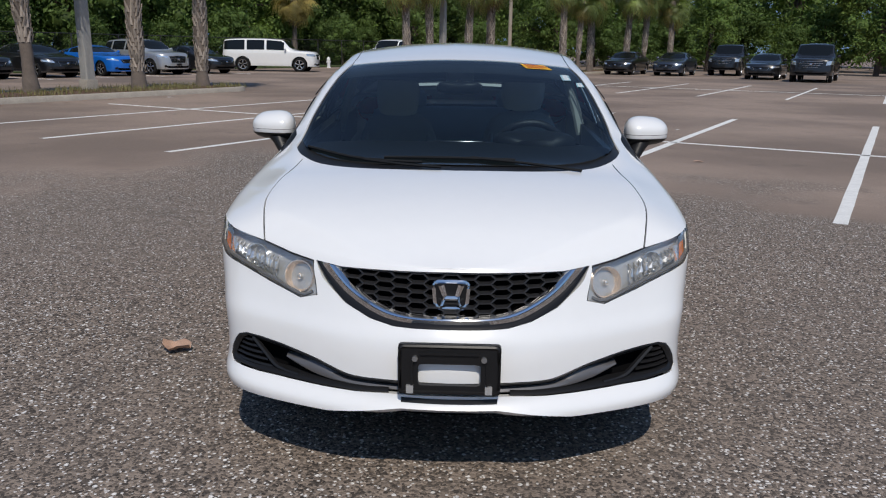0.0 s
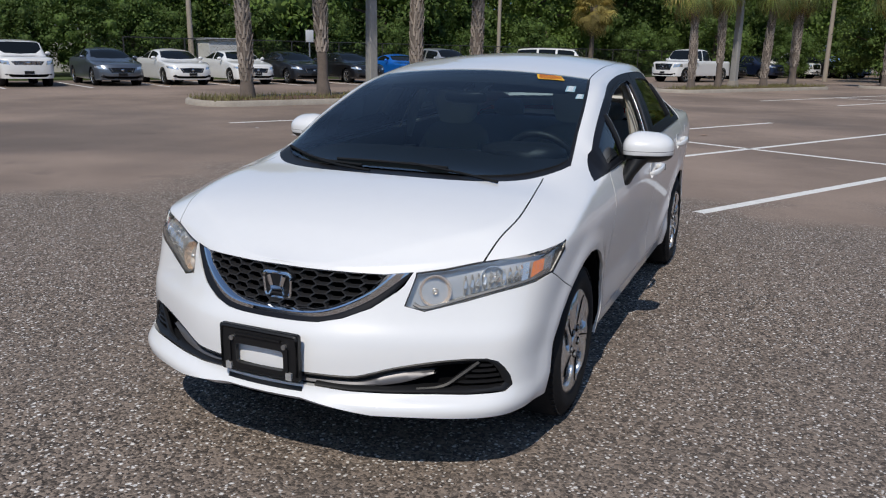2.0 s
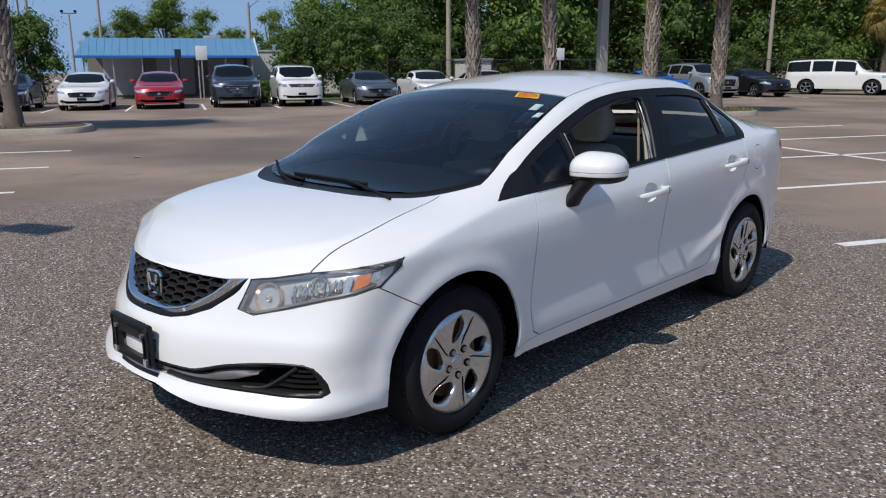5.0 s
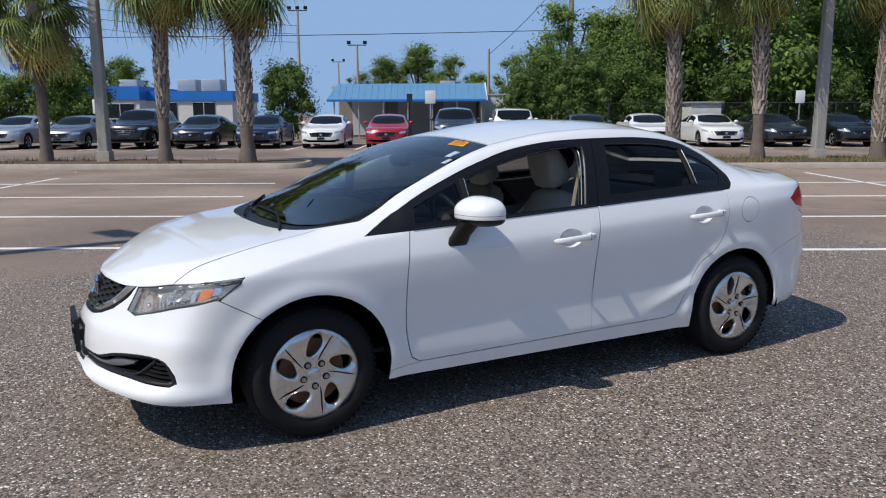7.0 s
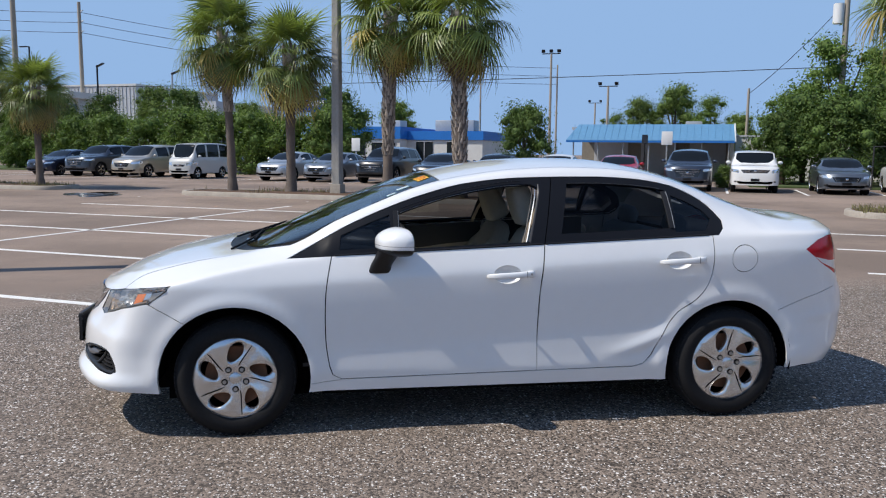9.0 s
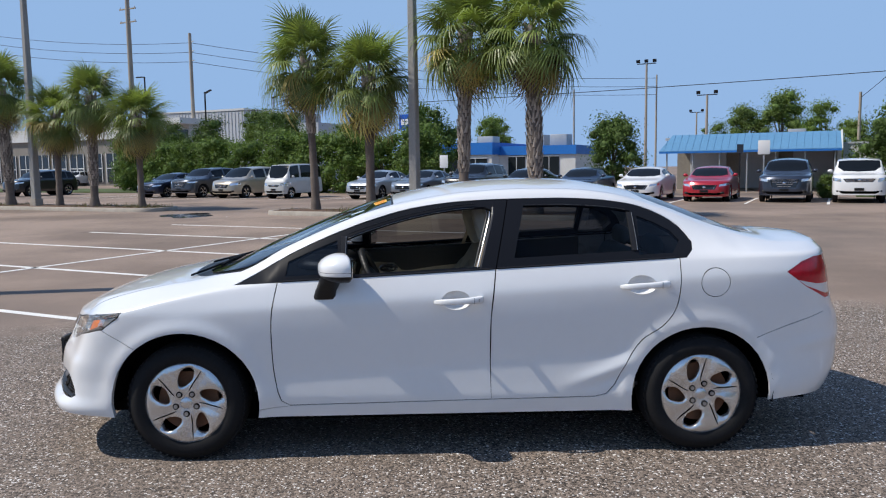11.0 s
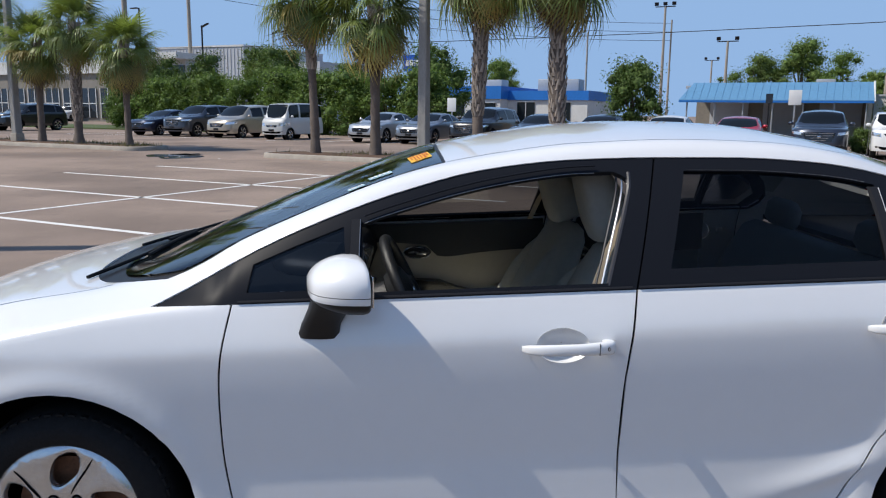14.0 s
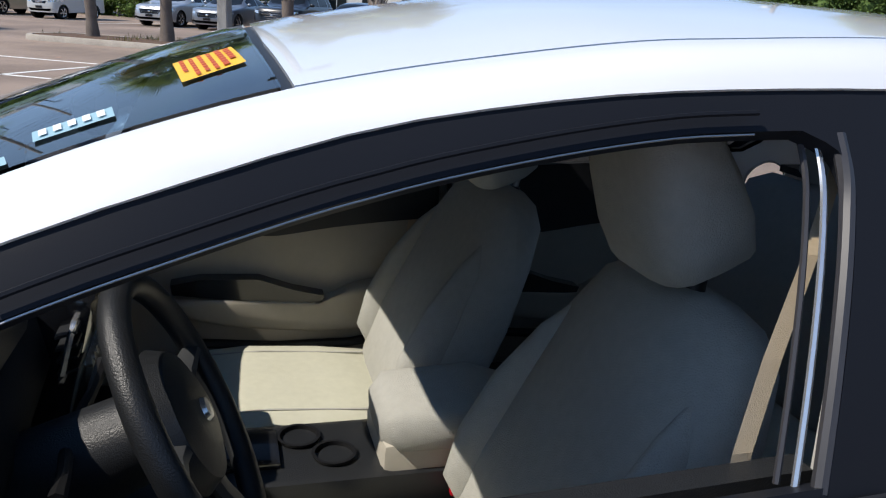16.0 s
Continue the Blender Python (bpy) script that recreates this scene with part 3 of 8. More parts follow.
# row south of the aisle
end = Vector((-5.15, -1.54, 0))
for k in range(-3, 4):
    b = end - V * PITCH * k
    stripe(b, b - U * STALL * 2)
stripe(end - U * STALL + V * PITCH * 3, end - U * STALL - V * PITCH * 3.6, 0.10)
# the next row further north
far_row = start + U * 19.6
for k in range(-8, 6):
    a = far_row - V * PITCH * k
    stripe(a, a + U * STALL * 2)
stripe(far_row + U * STALL + V * PITCH * 8, far_row + U * STALL - V * PITCH * 5, 0.10)

# ---- the white sedan ----
AXLE, HUB = 1.335, 0.308


def ease(f):
    f = min(1.0, max(0.0, f))
    return f * f * (3 - 2 * f)


def hero_width(y, z):
    """Half width: a soft shoulder crease, full doors that tuck in low down, a sill that stands out again."""
    zc = 0.80 + 0.055 * (min(max(y, -1.2), 1.6) + 0.9)
    t = z - zc
    if t > 0:
        w = 0.872 - 0.29 * t - 0.55 * t * t
    else:
        d = -t
        w = 0.872 + 0.010 * min(d, 0.15) - 0.42 * min(d, 0.15) ** 2 - 0.122 * max(0.0, min(d, 0.36) - 0.15) + 0.004 * ease((d - 0.50) / 0.07)
    if z < 0.32:
        w -= 0.25 * (0.32 - z)
    return w - 0.03 * max(0.0, (y - 1.4) / 0.9) ** 2


def hero_flare(y, z):
    """Lips round the wheel openings and the rising crease low on the rear door."""
    out = 0.0
    for yc in (-AXLE, AXLE):
        r = math.hypot(y - yc, z - HUB)
        out += 0.016 * math.exp(-((r - 0.385) / 0.045) ** 2) * (1 if z > 0.2 else 0)
    ridge = 0.372 + 0.55 * max(0.0, y - 0.62) ** 1.5
    if 0.4 < y < 1.02:
        over = (z - ridge) / (0.040 if z > ridge else 0.018)
        out += 0.020 * math.exp(-over * over) * ease((y - 0.48) / 0.42) * min(1, (1.02 - y) / 0.1)
    if y > 1.72:
        ridge = 0.540 + 0.09 * (y - 1.79)
        over = (z - ridge) / (0.035 if z > ridge else 0.016)
        out += 0.012 * math.exp(-over * over) * ease((y - 1.72) / 0.2)
    if y < -1.65:
        out += 0.016 * math.exp(-((z - 0.27) / 0.035) ** 2) * ease((-1.65 - y) / 0.2)
    return out


yf = curve1((0.18, -2.20), (0.24, -2.262), (0.285, -2.278), (0.335, -2.25), (0.42, -2.248), (0.5, -2.235), (0.56, -2.20), (0.63, -2.165), (0.70, -2.135), (0.80, -2.06), (0.95, -1.95))
yr = curve1((0.2, 2.16), (0.3, 2.24), (0.45, 2.295), (0.6, 2.30), (0.68, 2.285), (0.75, 2.25), (0.95, 2.21), (1.1, 2.18))
shoulder = curve1((-2.14, 0.718), (-2.04, 0.730), (-1.91, 0.750), (-1.75, 0.772), (-1.61, 0.80), (-1.4, 0.85), (-1.06, 0.908), (0.0, 0.964), (1.25, 1.022), (1.7, 1.035), (2.2, 1.035))
low = curve1((-2.3, 0.276), (-2.0, 0.270), (-1.7, 0.242), (-0.95, 0.222), (0.95, 0.222), (1.7, 0.265), (2.3, 0.29))
top = curve1((-2.14, 0.718), (-2.09, 0.738), (-2.02, 0.775), (-1.92, 0.822), (-1.72, 0.88), (-1.5, 0.918), (-1.36, 0.934), (-1.28, 0.948), (-1.0, 1.072), (-0.6, 1.235), (-0.29, 1.338), (-0.1, 1.378),
             (0.15, 1.415), (0.45, 1.43), (0.7, 1.424), (0.95, 1.392), (1.2, 1.335), (1.5, 1.225), (1.72, 1.135), (1.85, 1.108), (2.05, 1.10), (2.2, 1.085))
rail_up = curve1((-2.1, 0.6), (-1.9, 0.70), (-1.5, 0.76), (-1.28, 0.72), (-1.06, 0.60), (-0.8, 0.76), (-0.4, 0.87), (0.3, 0.875), (0.9, 0.86), (1.2, 0.76), (1.5, 0.62), (1.75, 0.58), (2.2, 0.6))
rail_in = curve1((-2.1, 0.75), (-1.9, 0.78), (-1.5, 0.80), (-1.06, 0.805), (-0.8, 0.832), (-0.4, 0.792), (-0.2, 0.762), (0.3, 0.743), (0.9, 0.728), (1.2, 0.708), (1.5, 0.705), (1.75, 0.76), (2.2, 0.82))
bow = curve1((0.2, 0.31), (0.3, 0.31), (0.345, 0.39), (0.42, 0.42), (0.6, 0.43), (0.72, 0.42), (0.9, 0.36))
hero_grid = car_grid(yf, yr, hero_width, shoulder, low, top, rail_up, rail_in, 5.2, 5.4, -1.0, 0.95, bow, rows=(42, 36), sweeps=4, flare=hero_flare, chin=lambda x: 0.034 * (1 - min(1.0, max(0.0, (x - 0.16) / 0.24))))
skin = Skin(hero_grid)


def circle(cx, cy, r, n=40, a0=0.0, a1=360.0):
    return [(cx + r * math.cos(radians(a0 + (a1 - a0) * k / n)), cy + r * math.sin(radians(a0 + (a1 - a0) * k / n))) for k in range(n)]


def belt(y):
    return 0.915 + 0.0465 * (y + 1.06)


hero_dlo_top = curve1((-1.07, 0.915), (-0.97, 0.965), (-0.8, 1.060), (-0.59, 1.154), (-0.38, 1.230), (-0.14, 1.292), (0.11, 1.322), (0.35, 1.331), (0.6, 1.333), (0.8, 1.324), (1.03, 1.29), (1.17, 1.235), (1.26, 1.17), (1.30, 1.10))


out_side = lambda c: c.x > 0.4
# wheel openings
skin.cut("hole", circle(-AXLE, HUB - 0.003, 0.378), SIDE, out_side)
skin.cut("hole", circle(AXLE, HUB - 0.008, 0.365), SIDE, out_side)
# doors
door_f = smooth_line([(-0.848, belt(-0.85)), (-0.878, 0.74), (-0.88, 0.5), (-0.862, 0.36)], 5) + [(-0.845, 0.31), (-0.80, 0.285)] + [(0.24, 0.298)] + smooth_line([(0.236, 0.5), (0.24, 0.73), (0.268, belt(0.27))], 4)
door_r = [(0.268, belt(0.27)), (0.24, 0.73), (0.236, 0.5), (0.24, 0.298), (0.78, 0.303), (0.84, 0.318)] + smooth_line([(0.885, 0.37), (0.94, 0.48), (1.02, 0.60), (1.12, 0.67), (1.185, 0.75), (1.21, 0.86), (1.215, belt(1.215))], 4)
skin.cut("front_door", door_f, SIDE, out_side, over=[""])
skin.cut("rear_door", door_r, SIDE, out_side, over=[""])
# cups behind the door handles
HANDLES = ((0.074, 0.824, "front_door"), (1.024, 0.888, "rear_door"))


def cup_outline(y0, z0, f=1.0, n=28):
    """A half-moon cup: broad and round above, shallower below."""
    out = []
    for k in range(n):
        a = 2 * math.pi * k / n
        out.append((y0 + 0.074 * f * math.cos(a), z0 + 0.002 + (0.050 if math.sin(a) > 0 else 0.048) * f * math.sin(a)))
    return out


for y0, z0, door in HANDLES:
    skin.cut("hole", cup_outline(y0 - 0.012, z0), SIDE, out_side, over=[door])
# window band with its black frames, then the panes
dlo = [(y, belt(y)) for y in np.linspace(-1.075, 1.25, 10)] + [(1.29, 1.06)] + [(y, float(hero_dlo_top(y))) for y in [1.30, 1.295, 1.28, 1.255, 1.22] + list(np.linspace(1.18, -1.05, 36))]
greenhouse = lambda c: c.x > 0.4 and c.z > 0.88
skin.cut("trim", dlo, SIDE, greenhouse)
low_glass = lambda y: belt(y) + 0.03
high_glass = lambda y: float(hero_dlo_top(y)) - 0.048 + 0.012 * min(1.0, max(0.0, (y + 0.2) / 0.3))
skin.cut("vent_pane", [(-0.81, low_glass(-0.81)), (-0.535, low_glass(-0.535)), (-0.548, 1.132), (-0.68, 1.080), (-0.80, 1.028)], SIDE, greenhouse)
open_low = lambda y: belt(y) + 0.020
rear_low = lambda y: belt(y) + 0.052
front_pane = [(-0.485, open_low(-0.485)), (0.196, open_low(0.196))] + smooth_line([(0.228, 1.10), (0.258, 1.20), (0.269, 1.245), (0.258, 1.275), (0.222, high_glass(0.222))], 3) + [(y, high_glass(y)) for y in np.linspace(0.18, -0.50, 18)]
skin.cut("front_window", front_pane, SIDE, greenhouse)
skin.cut("rear_window", [(0.366, rear_low(0.366)), (0.975, rear_low(0.975))] + [(y, high_glass(y)) for y in np.linspace(1.0, 0.43, 12)], SIDE, greenhouse)
skin.cut("rear_pane", [(1.01, low_glass(1.01)), (1.185, low_glass(1.185)), (1.235, 1.11), (1.20, 1.155), (1.12, 1.20), (1.03, 1.235)], SIDE, greenhouse)
# windscreen and cowl, rear window
front_top = lambda c: c.z > 0.86 and c.y < -0.1
ws = smooth_line([(-0.01, -1.42), (0.30, -1.40), (0.52, -1.33), (0.655, -1.20), (0.708, -1.06)], 5) + smooth_line([(0.677, -0.85), (0.645, -0.62), (0.612, -0.43), (0.576, -0.258)], 3) + [(0.3, -0.276), (-0.01, -0.284)]
skin.cut("cowl", ws, TOP, front_top)
wg = smooth_line([(-0.01, -1.335), (0.30, -1.315), (0.52, -1.245), (0.645, -1.13), (0.688, -1.02)], 5) + smooth_line([(0.662, -0.85), (0.631, -0.62), (0.598, -0.43), (0.565, -0.270)], 3) + [(0.3, -0.288), (-0.01, -0.296)]
skin.cut("windscreen", wg, TOP, front_top, over=["cowl"])
rear_top = lambda c: c.z > 1.0 and c.y > 0.9
skin.cut("rear_screen", [(-0.01, 1.08), (0.3, 1.09), (0.45, 1.12), (0.50, 1.2), (0.54, 1.5), (0.52, 1.66), (0.3, 1.72), (-0.01, 1.74)], TOP, rear_top)
# lamps
DIAG = (Vector((0.7071, 0.7071, 0)), Vector((0, 0, 1)))
nose = lambda c: c.y < -1.45 and c.x > 0.3
lamp = [(-1.15, 0.609), (-1.10, 0.712), (-1.01, 0.723), (-0.88, 0.747), (-0.70, 0.772), (-0.55, 0.79), (-0.562, 0.765), (-0.634, 0.700), (-0.72, 0.678), (-0.82, 0.657), (-0.95, 0.622), (-1.09, 0.591)]
skin.cut("head_lamp", lamp, DIAG, nose)
skin.cut("tail_lamp", [(1.768, 0.943), (1.86, 0.992), (1.94, 1.012), (2.3, 1.02), (2.3, 0.79), (2.02, 0.79), (1.88, 0.862)], SIDE, lambda c: c.y > 1.6 and c.x > 0.25)
skin.cut("reverse_lamp", [(1.835, 0.897), (1.95, 0.872), (2.3, 0.855), (2.3, 0.812), (2.03, 0.812), (1.89, 0.862)], SIDE, lambda c: c.y > 1.6 and c.x > 0.25, over=["tail_lamp"])
# grille and lower opening
fascia = lambda c: c.y < -1.75
grille = [(-0.01, 0.549), (0.125, 0.549), (0.18, 0.551), (0.255, 0.566), (0.34, 0.600), (0.41, 0.653), (0.428, 0.672), (0.448, 0.714), (0.36, 0.706), (0.2, 0.710), (-0.01, 0.713)]
skin.cut("hole", grille, FRONT, fascia)
mouth = smooth_line([(-0.01, 0.390), (0.156, 0.390), (0.30, 0.387), (0.36, 0.398), (0.445, 0.421), (0.56, 0.438), (0.645, 0.444)], 3) + [(0.70, 0.443), (0.733, 0.431), (0.752, 0.407), (0.768, 0.376), (0.776, 0.342), (0.762, 0.328), (0.655, 0.328), (0.57, 0.331), (0.43, 0.333), (0.30, 0.336), (0.19, 0.344), (-0.01, 0.348)]
skin.cut("hole", mouth, FRONT, fascia)
# shut lines
G = 0.0055
skin.cut("gap", band(door_f + [door_f[0]][:0], G), SIDE, out_side, over=["", "front_door", "rear_door"])
skin.cut("gap", band(door_r, G), SIDE, out_side, over=["", "front_door", "rear_door"])
skin.cut("gap", band([(0.268, belt(0.27) - 0.004), (0.352, 1.349)], G), SIDE, greenhouse, over=["trim"])
skin.cut("gap", band([(-1.0, 0.262), (-0.80, 0.285 - 0.003)], 0.003), SIDE, out_side, over=[""])
ring = circle(1.392, 0.897, 0.076, 36)
skin.cut("gap", ring, SIDE, out_side, over=[""])
skin.cut("fuel_flap", circle(1.392, 0.897, 0.072, 36), SIDE, out_side)
skin.cut("gap", band([(-1.745, 0.697), (-1.57, 0.598)], 0.004), SIDE, out_side, over=[""])
skin.cut("gap", band([(1.62, 0.60), (1.8, 0.665), (2.0, 0.72)], 0.004), SIDE, out_side, over=[""])
hood_top = lambda c: c.z > 0.68 and c.y < -1.0
hood_line = smooth_line([(0.615, -1.98), (0.652, -1.88), (0.688, -1.70), (0.680, -1.52), (0.662, -1.38), (0.645, -1.24)], 4)
skin.cut("gap", band(hood_line, G), TOP, hood_top, over=[""])
skin.cut("hood", [(-0.01, -2.2), (0.46, -2.13)] + hood_line + [(0.63, -1.23), (0.52, -1.33), (0.3, -1.40), (-0.01, -1.42)], TOP, lambda c: c.z > 0.69 and c.y < -1.1, over=[""])
skin.cut("gap", band(smooth_line([(0.572, -0.258), (0.566, -0.1), (0.570, 0.1), (0.576, 0.3), (0.562, 1.05)], 4), 0.006), TOP, lambda c: c.z > 1.2, over=[""])
skin.cut("front_bumper", [(-2.4, 0.15), (-1.55, 0.15), (-1.56, 0.592), (-1.745, 0.697), (-1.82, 0.745), (-2.4, 0.80)], SIDE, lambda c: c.y < -1.5, over=[""])

lamp_verts = list({q for f in skin.faces("head_lamp") for q in f.verts})


def lamp_place(h, z, depth):
    """A place on the headlamp's surface, by its diagonal and height, sunk by depth."""
    best = sorted(lamp_verts, key=lambda q: (q.co.dot(DIAG[0]) - h) ** 2 + (q.co.z - z) ** 2)[:4]
    c = sum((q.co for q in best), Vector()) / 4
    n = sum((q[skin.nl] for q in best), Vector()).normalized()
    d = Vector((0.7071, -0.7071, 0))
    flat = DIAG[0] * h + Vector((0, 0, z)) + d * c.dot(d)
    return flat - n * depth


car = thing("sedan", "white four-door compact sedan parked on asphalt, driver's window open", "car")
body = link("body", skin.mesh("body", "", both=True), WHITE, car)
link("hood", skin.mesh("hood", "hood", both=True, lip=0.02), WHITE, car)
link("front_bumper", skin.mesh("front_bumper", "front_bumper", both=True, lip=0.03), WHITE, car)
tagged(link("panel_gap", skin.mesh("panel_gap", "gap", both=True, push=0.007, lip=0), DARK, car, "dark shut lines between the panels"), kind="stuff")
link("cowl", skin.mesh("cowl", "cowl", both=True, push=0.006, lip=0.01), BLACK, car, "black plastic cowl and windscreen border")
pane = link("windscreen", skin.mesh("windscreen", "windscreen", both=True, lip=0), WSGLASS, car, "dark bluish windscreen glass")
pane.visible_shadow = False
link("rear_screen", skin.mesh("rear_screen", "rear_screen", both=True, lip=0), TINT, car).visible_shadow = False
for s in (1, -1):
    fd = link("front_door", skin.mesh("front_door", "front_door", side=s), WHITE, car)
    rd = link("rear_door", skin.mesh("rear_door", "rear_door", side=s), WHITE, car)
    link("window_trim", skin.mesh("window_trim", "trim", side=s, push=0.004, lip=0.022), TRIM, car, "gloss black window frames and pillars")
    link("quarter_pane", skin.mesh("quarter_pane", "rear_pane", side=s, push=0.008, lip=0), TINT_NAVY, rd).visible_shadow = False
    link("rear_window", skin.mesh("rear_window", "rear_window", side=s, push=0.012, lip=0), TINT, rd, "dark tinted glass").visible_shadow = False
    link("vent_pane", skin.mesh("vent_pane", "vent_pane", side=s, push=0.008, lip=0), TINT_NAVY, fd)
    if s < 0:
        link("front_window", skin.mesh("front_window", "front_window", side=s, push=0.012, lip=0), TINT_DEEP, fd)
    link("fuel_flap", skin.mesh("fuel_flap", "fuel_flap", side=s, lip=0.006), WHITE, car) if s > 0 else None
    link("tail_lamp", skin.mesh("tail_lamp", "tail_lamp", side=s, push=0.002), RED, car, "red tail lamp lens")
    link("reverse_lamp", skin.mesh("reverse_lamp", "reverse_lamp", side=s, push=0.002), LENSWHITE, car, "white reversing lamp lens")
    # head lamp: clear lens over a grey bowl with reflectors
    hl = link("head_lamp", skin.mesh("head_lamp", "head_lamp", side=s, push=0.036, lip=0), LAMPGREY, car, "slightly hazed headlamp with amber turn signal")
    lens = link("lens", skin.mesh("lens", "head_lamp", side=s, push=0.001, lip=0.05), CLEAR, hl)
    lens.visible_shadow = False
    for nm, h, z, r, mt in (("main_reflector", -1.045, 0.655, 0.052, LAMPWARM), ("high_reflector", -0.855, 0.698, 0.040, LAMP)):
        q = lamp_place(h, z, 0.030)
        ax = Vector((s * 0.32, -0.90, 0.22)).normalized()
        m = Matrix.Translation((s * q.x, q.y, q.z)) @ ax.to_track_quat("Z", "Y").to_matrix().to_4x4()
        part(nm, Geo().lathe([(0.006, -0.036), (0.02, -0.032), (0.036 * r / 0.05, -0.018), (r * 0.86, -0.002), (r, 0.014), (r * 1.05, 0.014), (r * 1.06, -0.01)], m, 24), mt, hl)
        part("bulb", Geo().ball((s * q.x, q.y - 0.004, q.z), 0.011), LAMP, hl)
    for k in range(11):
        h, z0, z1 = -0.955 + 0.021 * k, 0.637 + 0.0055 * k, 0.712 + 0.0035 * k
        pts = [lamp_place(h + 0.012 * f, z0 + (z1 - z0) * f, 0.030 - 0.014 * math.sin(math.pi * f)) for f in (0.08, 0.35, 0.65, 0.92)]
        part("lamp_rib", Geo().tube([(s * q.x, q.y, q.z) for q in pts], [0.003, 0.0075 + 0.002 * (k % 3), 0.007, 0.003], 5), LAMP, hl, smooth=0)
    g = Geo()
    pts = [lamp_place(h, z, 0.012) for h, z in ((-0.732, 0.692), (-0.714, 0.745), (-0.662, 0.752), (-0.672, 0.712))]
    g.add([(s * q.x, q.y, q.z) for q in pts], [(0, 1, 2, 3) if s < 0 else (3, 2, 1, 0)])
    part("turn_signal", g, AMBER, hl, "amber turn signal", smooth=0)
    pts = [lamp_place(h, z, 0.010) for h, z in ((-0.768, 0.684), (-0.752, 0.742), (-0.728, 0.746), (-0.742, 0.690))]
    part("signal_divider", Geo().add([(s * q.x, q.y, q.z) for q in pts], [(0, 1, 2, 3) if s < 0 else (3, 2, 1, 0)]), LAMP, hl, smooth=0)
    pts = [lamp_place(h, z, 0.011) for h, z in ((-0.666, 0.716), (-0.655, 0.752), (-0.628, 0.754), (-0.634, 0.728))]
    part("side_reflector", Geo().add([(s * q.x, q.y, q.z) for q in pts], [(0, 1, 2, 3) if s < 0 else (3, 2, 1, 0)]), LAMP, hl, smooth=0)
    line = [lamp_place(h, z, 0.004) for h, z in lamp]
    part("lamp_bezel", Geo().tube([(s * q.x, q.y, q.z) for q in line], 0.0042, 6, True), BLACK, hl)
    low_edge = smooth_line([lamp_place(h, z, 0.012) for h, z in ((-1.12, 0.616), (-1.08, 0.604), (-0.95, 0.634), (-0.82, 0.668), (-0.72, 0.689), (-0.645, 0.708))], 3)
    part("lower_bezel", Geo().tube([(s * q[0], q[1], q[2]) for q in low_edge], 0.007, 6), LAMPDARK, hl)

# grille: honeycomb over a near-black sheet painted as the recess's shade, chrome surround, badge
def front_y(x, z):
    """The y of the nose at a place of the front view."""
    s = min(abs(x) / hero_width(-1.75, z), 0.999)
    return -1.0 - (-1.0 - float(yf(z))) * (1 - s ** 5.2) ** (1 / 5.2) + float(bow(z)) * s * s * (1 - s ** 4)


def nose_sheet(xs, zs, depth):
    """A dark wall that follows the nose at a depth; sunk ones hold painted shade."""
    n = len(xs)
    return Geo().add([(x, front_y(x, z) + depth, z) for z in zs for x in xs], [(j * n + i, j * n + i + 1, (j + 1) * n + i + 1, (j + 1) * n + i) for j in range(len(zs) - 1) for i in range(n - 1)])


def ribbon(line_a, line_b, profile, n=5):
    """A bar along the nose between two lines; profile: (share of the width, depth)."""
    pa, pb = smooth_line(line_a, n), smooth_line(line_b, n)
    vs, m = [], len(profile)
    for (xa, za), (xb, zb) in zip(pa, pb):
        for f, dy in profile:
            x, z = xa + (xb - xa) * f, za + (zb - za) * f
            vs.append((x, front_y(x, z) + dy, z))
    return Geo().add(vs, [(i * m + k, i * m + k + 1, (i + 1) * m + k + 1, (i + 1) * m + k) for i in range(len(pa) - 1) for k in range(m - 1)])


def both_ways(line):
    return [(-x, z) for x, z in line[:0:-1]] + line


xs21 = [x / 22 for x in range(-11, 12)]
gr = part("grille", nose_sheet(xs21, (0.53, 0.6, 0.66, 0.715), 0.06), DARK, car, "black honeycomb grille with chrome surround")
in_line = both_ways([(0, 0.585), (0.14, 0.588), (0.23, 0.609), (0.32, 0.656), (0.372, 0.706)])
out_line = both_ways([(0, 0.562), (0.155, 0.564), (0.245, 0.583), (0.345, 0.634), (0.438, 0.714)])
lip_line = both_ways([(0, 0.547), (0.16, 0.548), (0.26, 0.566), (0.36, 0.612), (0.449, 0.714)])
cell_zone = smooth_line(in_line, 4)
g = Geo()
pw, ph = 0.053, 0.0275
seen = set()
for c in range(-8, 9):
    for r in range(-1, 7):
        x, z = c * pw, 0.578 + (r + 0.5 * (c % 2)) * ph
        hexa = [(x - 0.035, z), (x - 0.018, z + ph / 2), (x + 0.018, z + ph / 2), (x + 0.035, z), (x + 0.018, z - ph / 2), (x - 0.018, z - ph / 2)]
        for i in range(6):
            (xa, za), (xb, zb) = hexa[i], hexa[(i + 1) % 6]
            key = (round((xa + xb) * 400), round((za + zb) * 400))
            if key in seen or not (inside(cell_zone, xa, za) or inside(cell_zone, xb, zb)):
                continue
            seen.add(key)
            d = Vector((xb - xa, 0, zb - za)).normalized()
            up6 = Vector((-d.z, 0, d.x)) * 0.0021
            ya, yb = front_y(xa, za) + 0.012, front_y(xb, zb) + 0.012
            a3, b3 = Vector((xa, ya, za)), Vector((xb, yb, zb))
            deep = Vector((0, 0.026, 0))
            vs = [a3 - up6, b3 - up6, b3 + up6, a3 + up6]
            g.add(vs + [v + deep + (up6 if k > 1 else -up6) * 0.6 for k, v in enumerate(vs)], [(0, 1, 2, 3), (3, 2, 6, 7), (1, 0, 4, 5)])
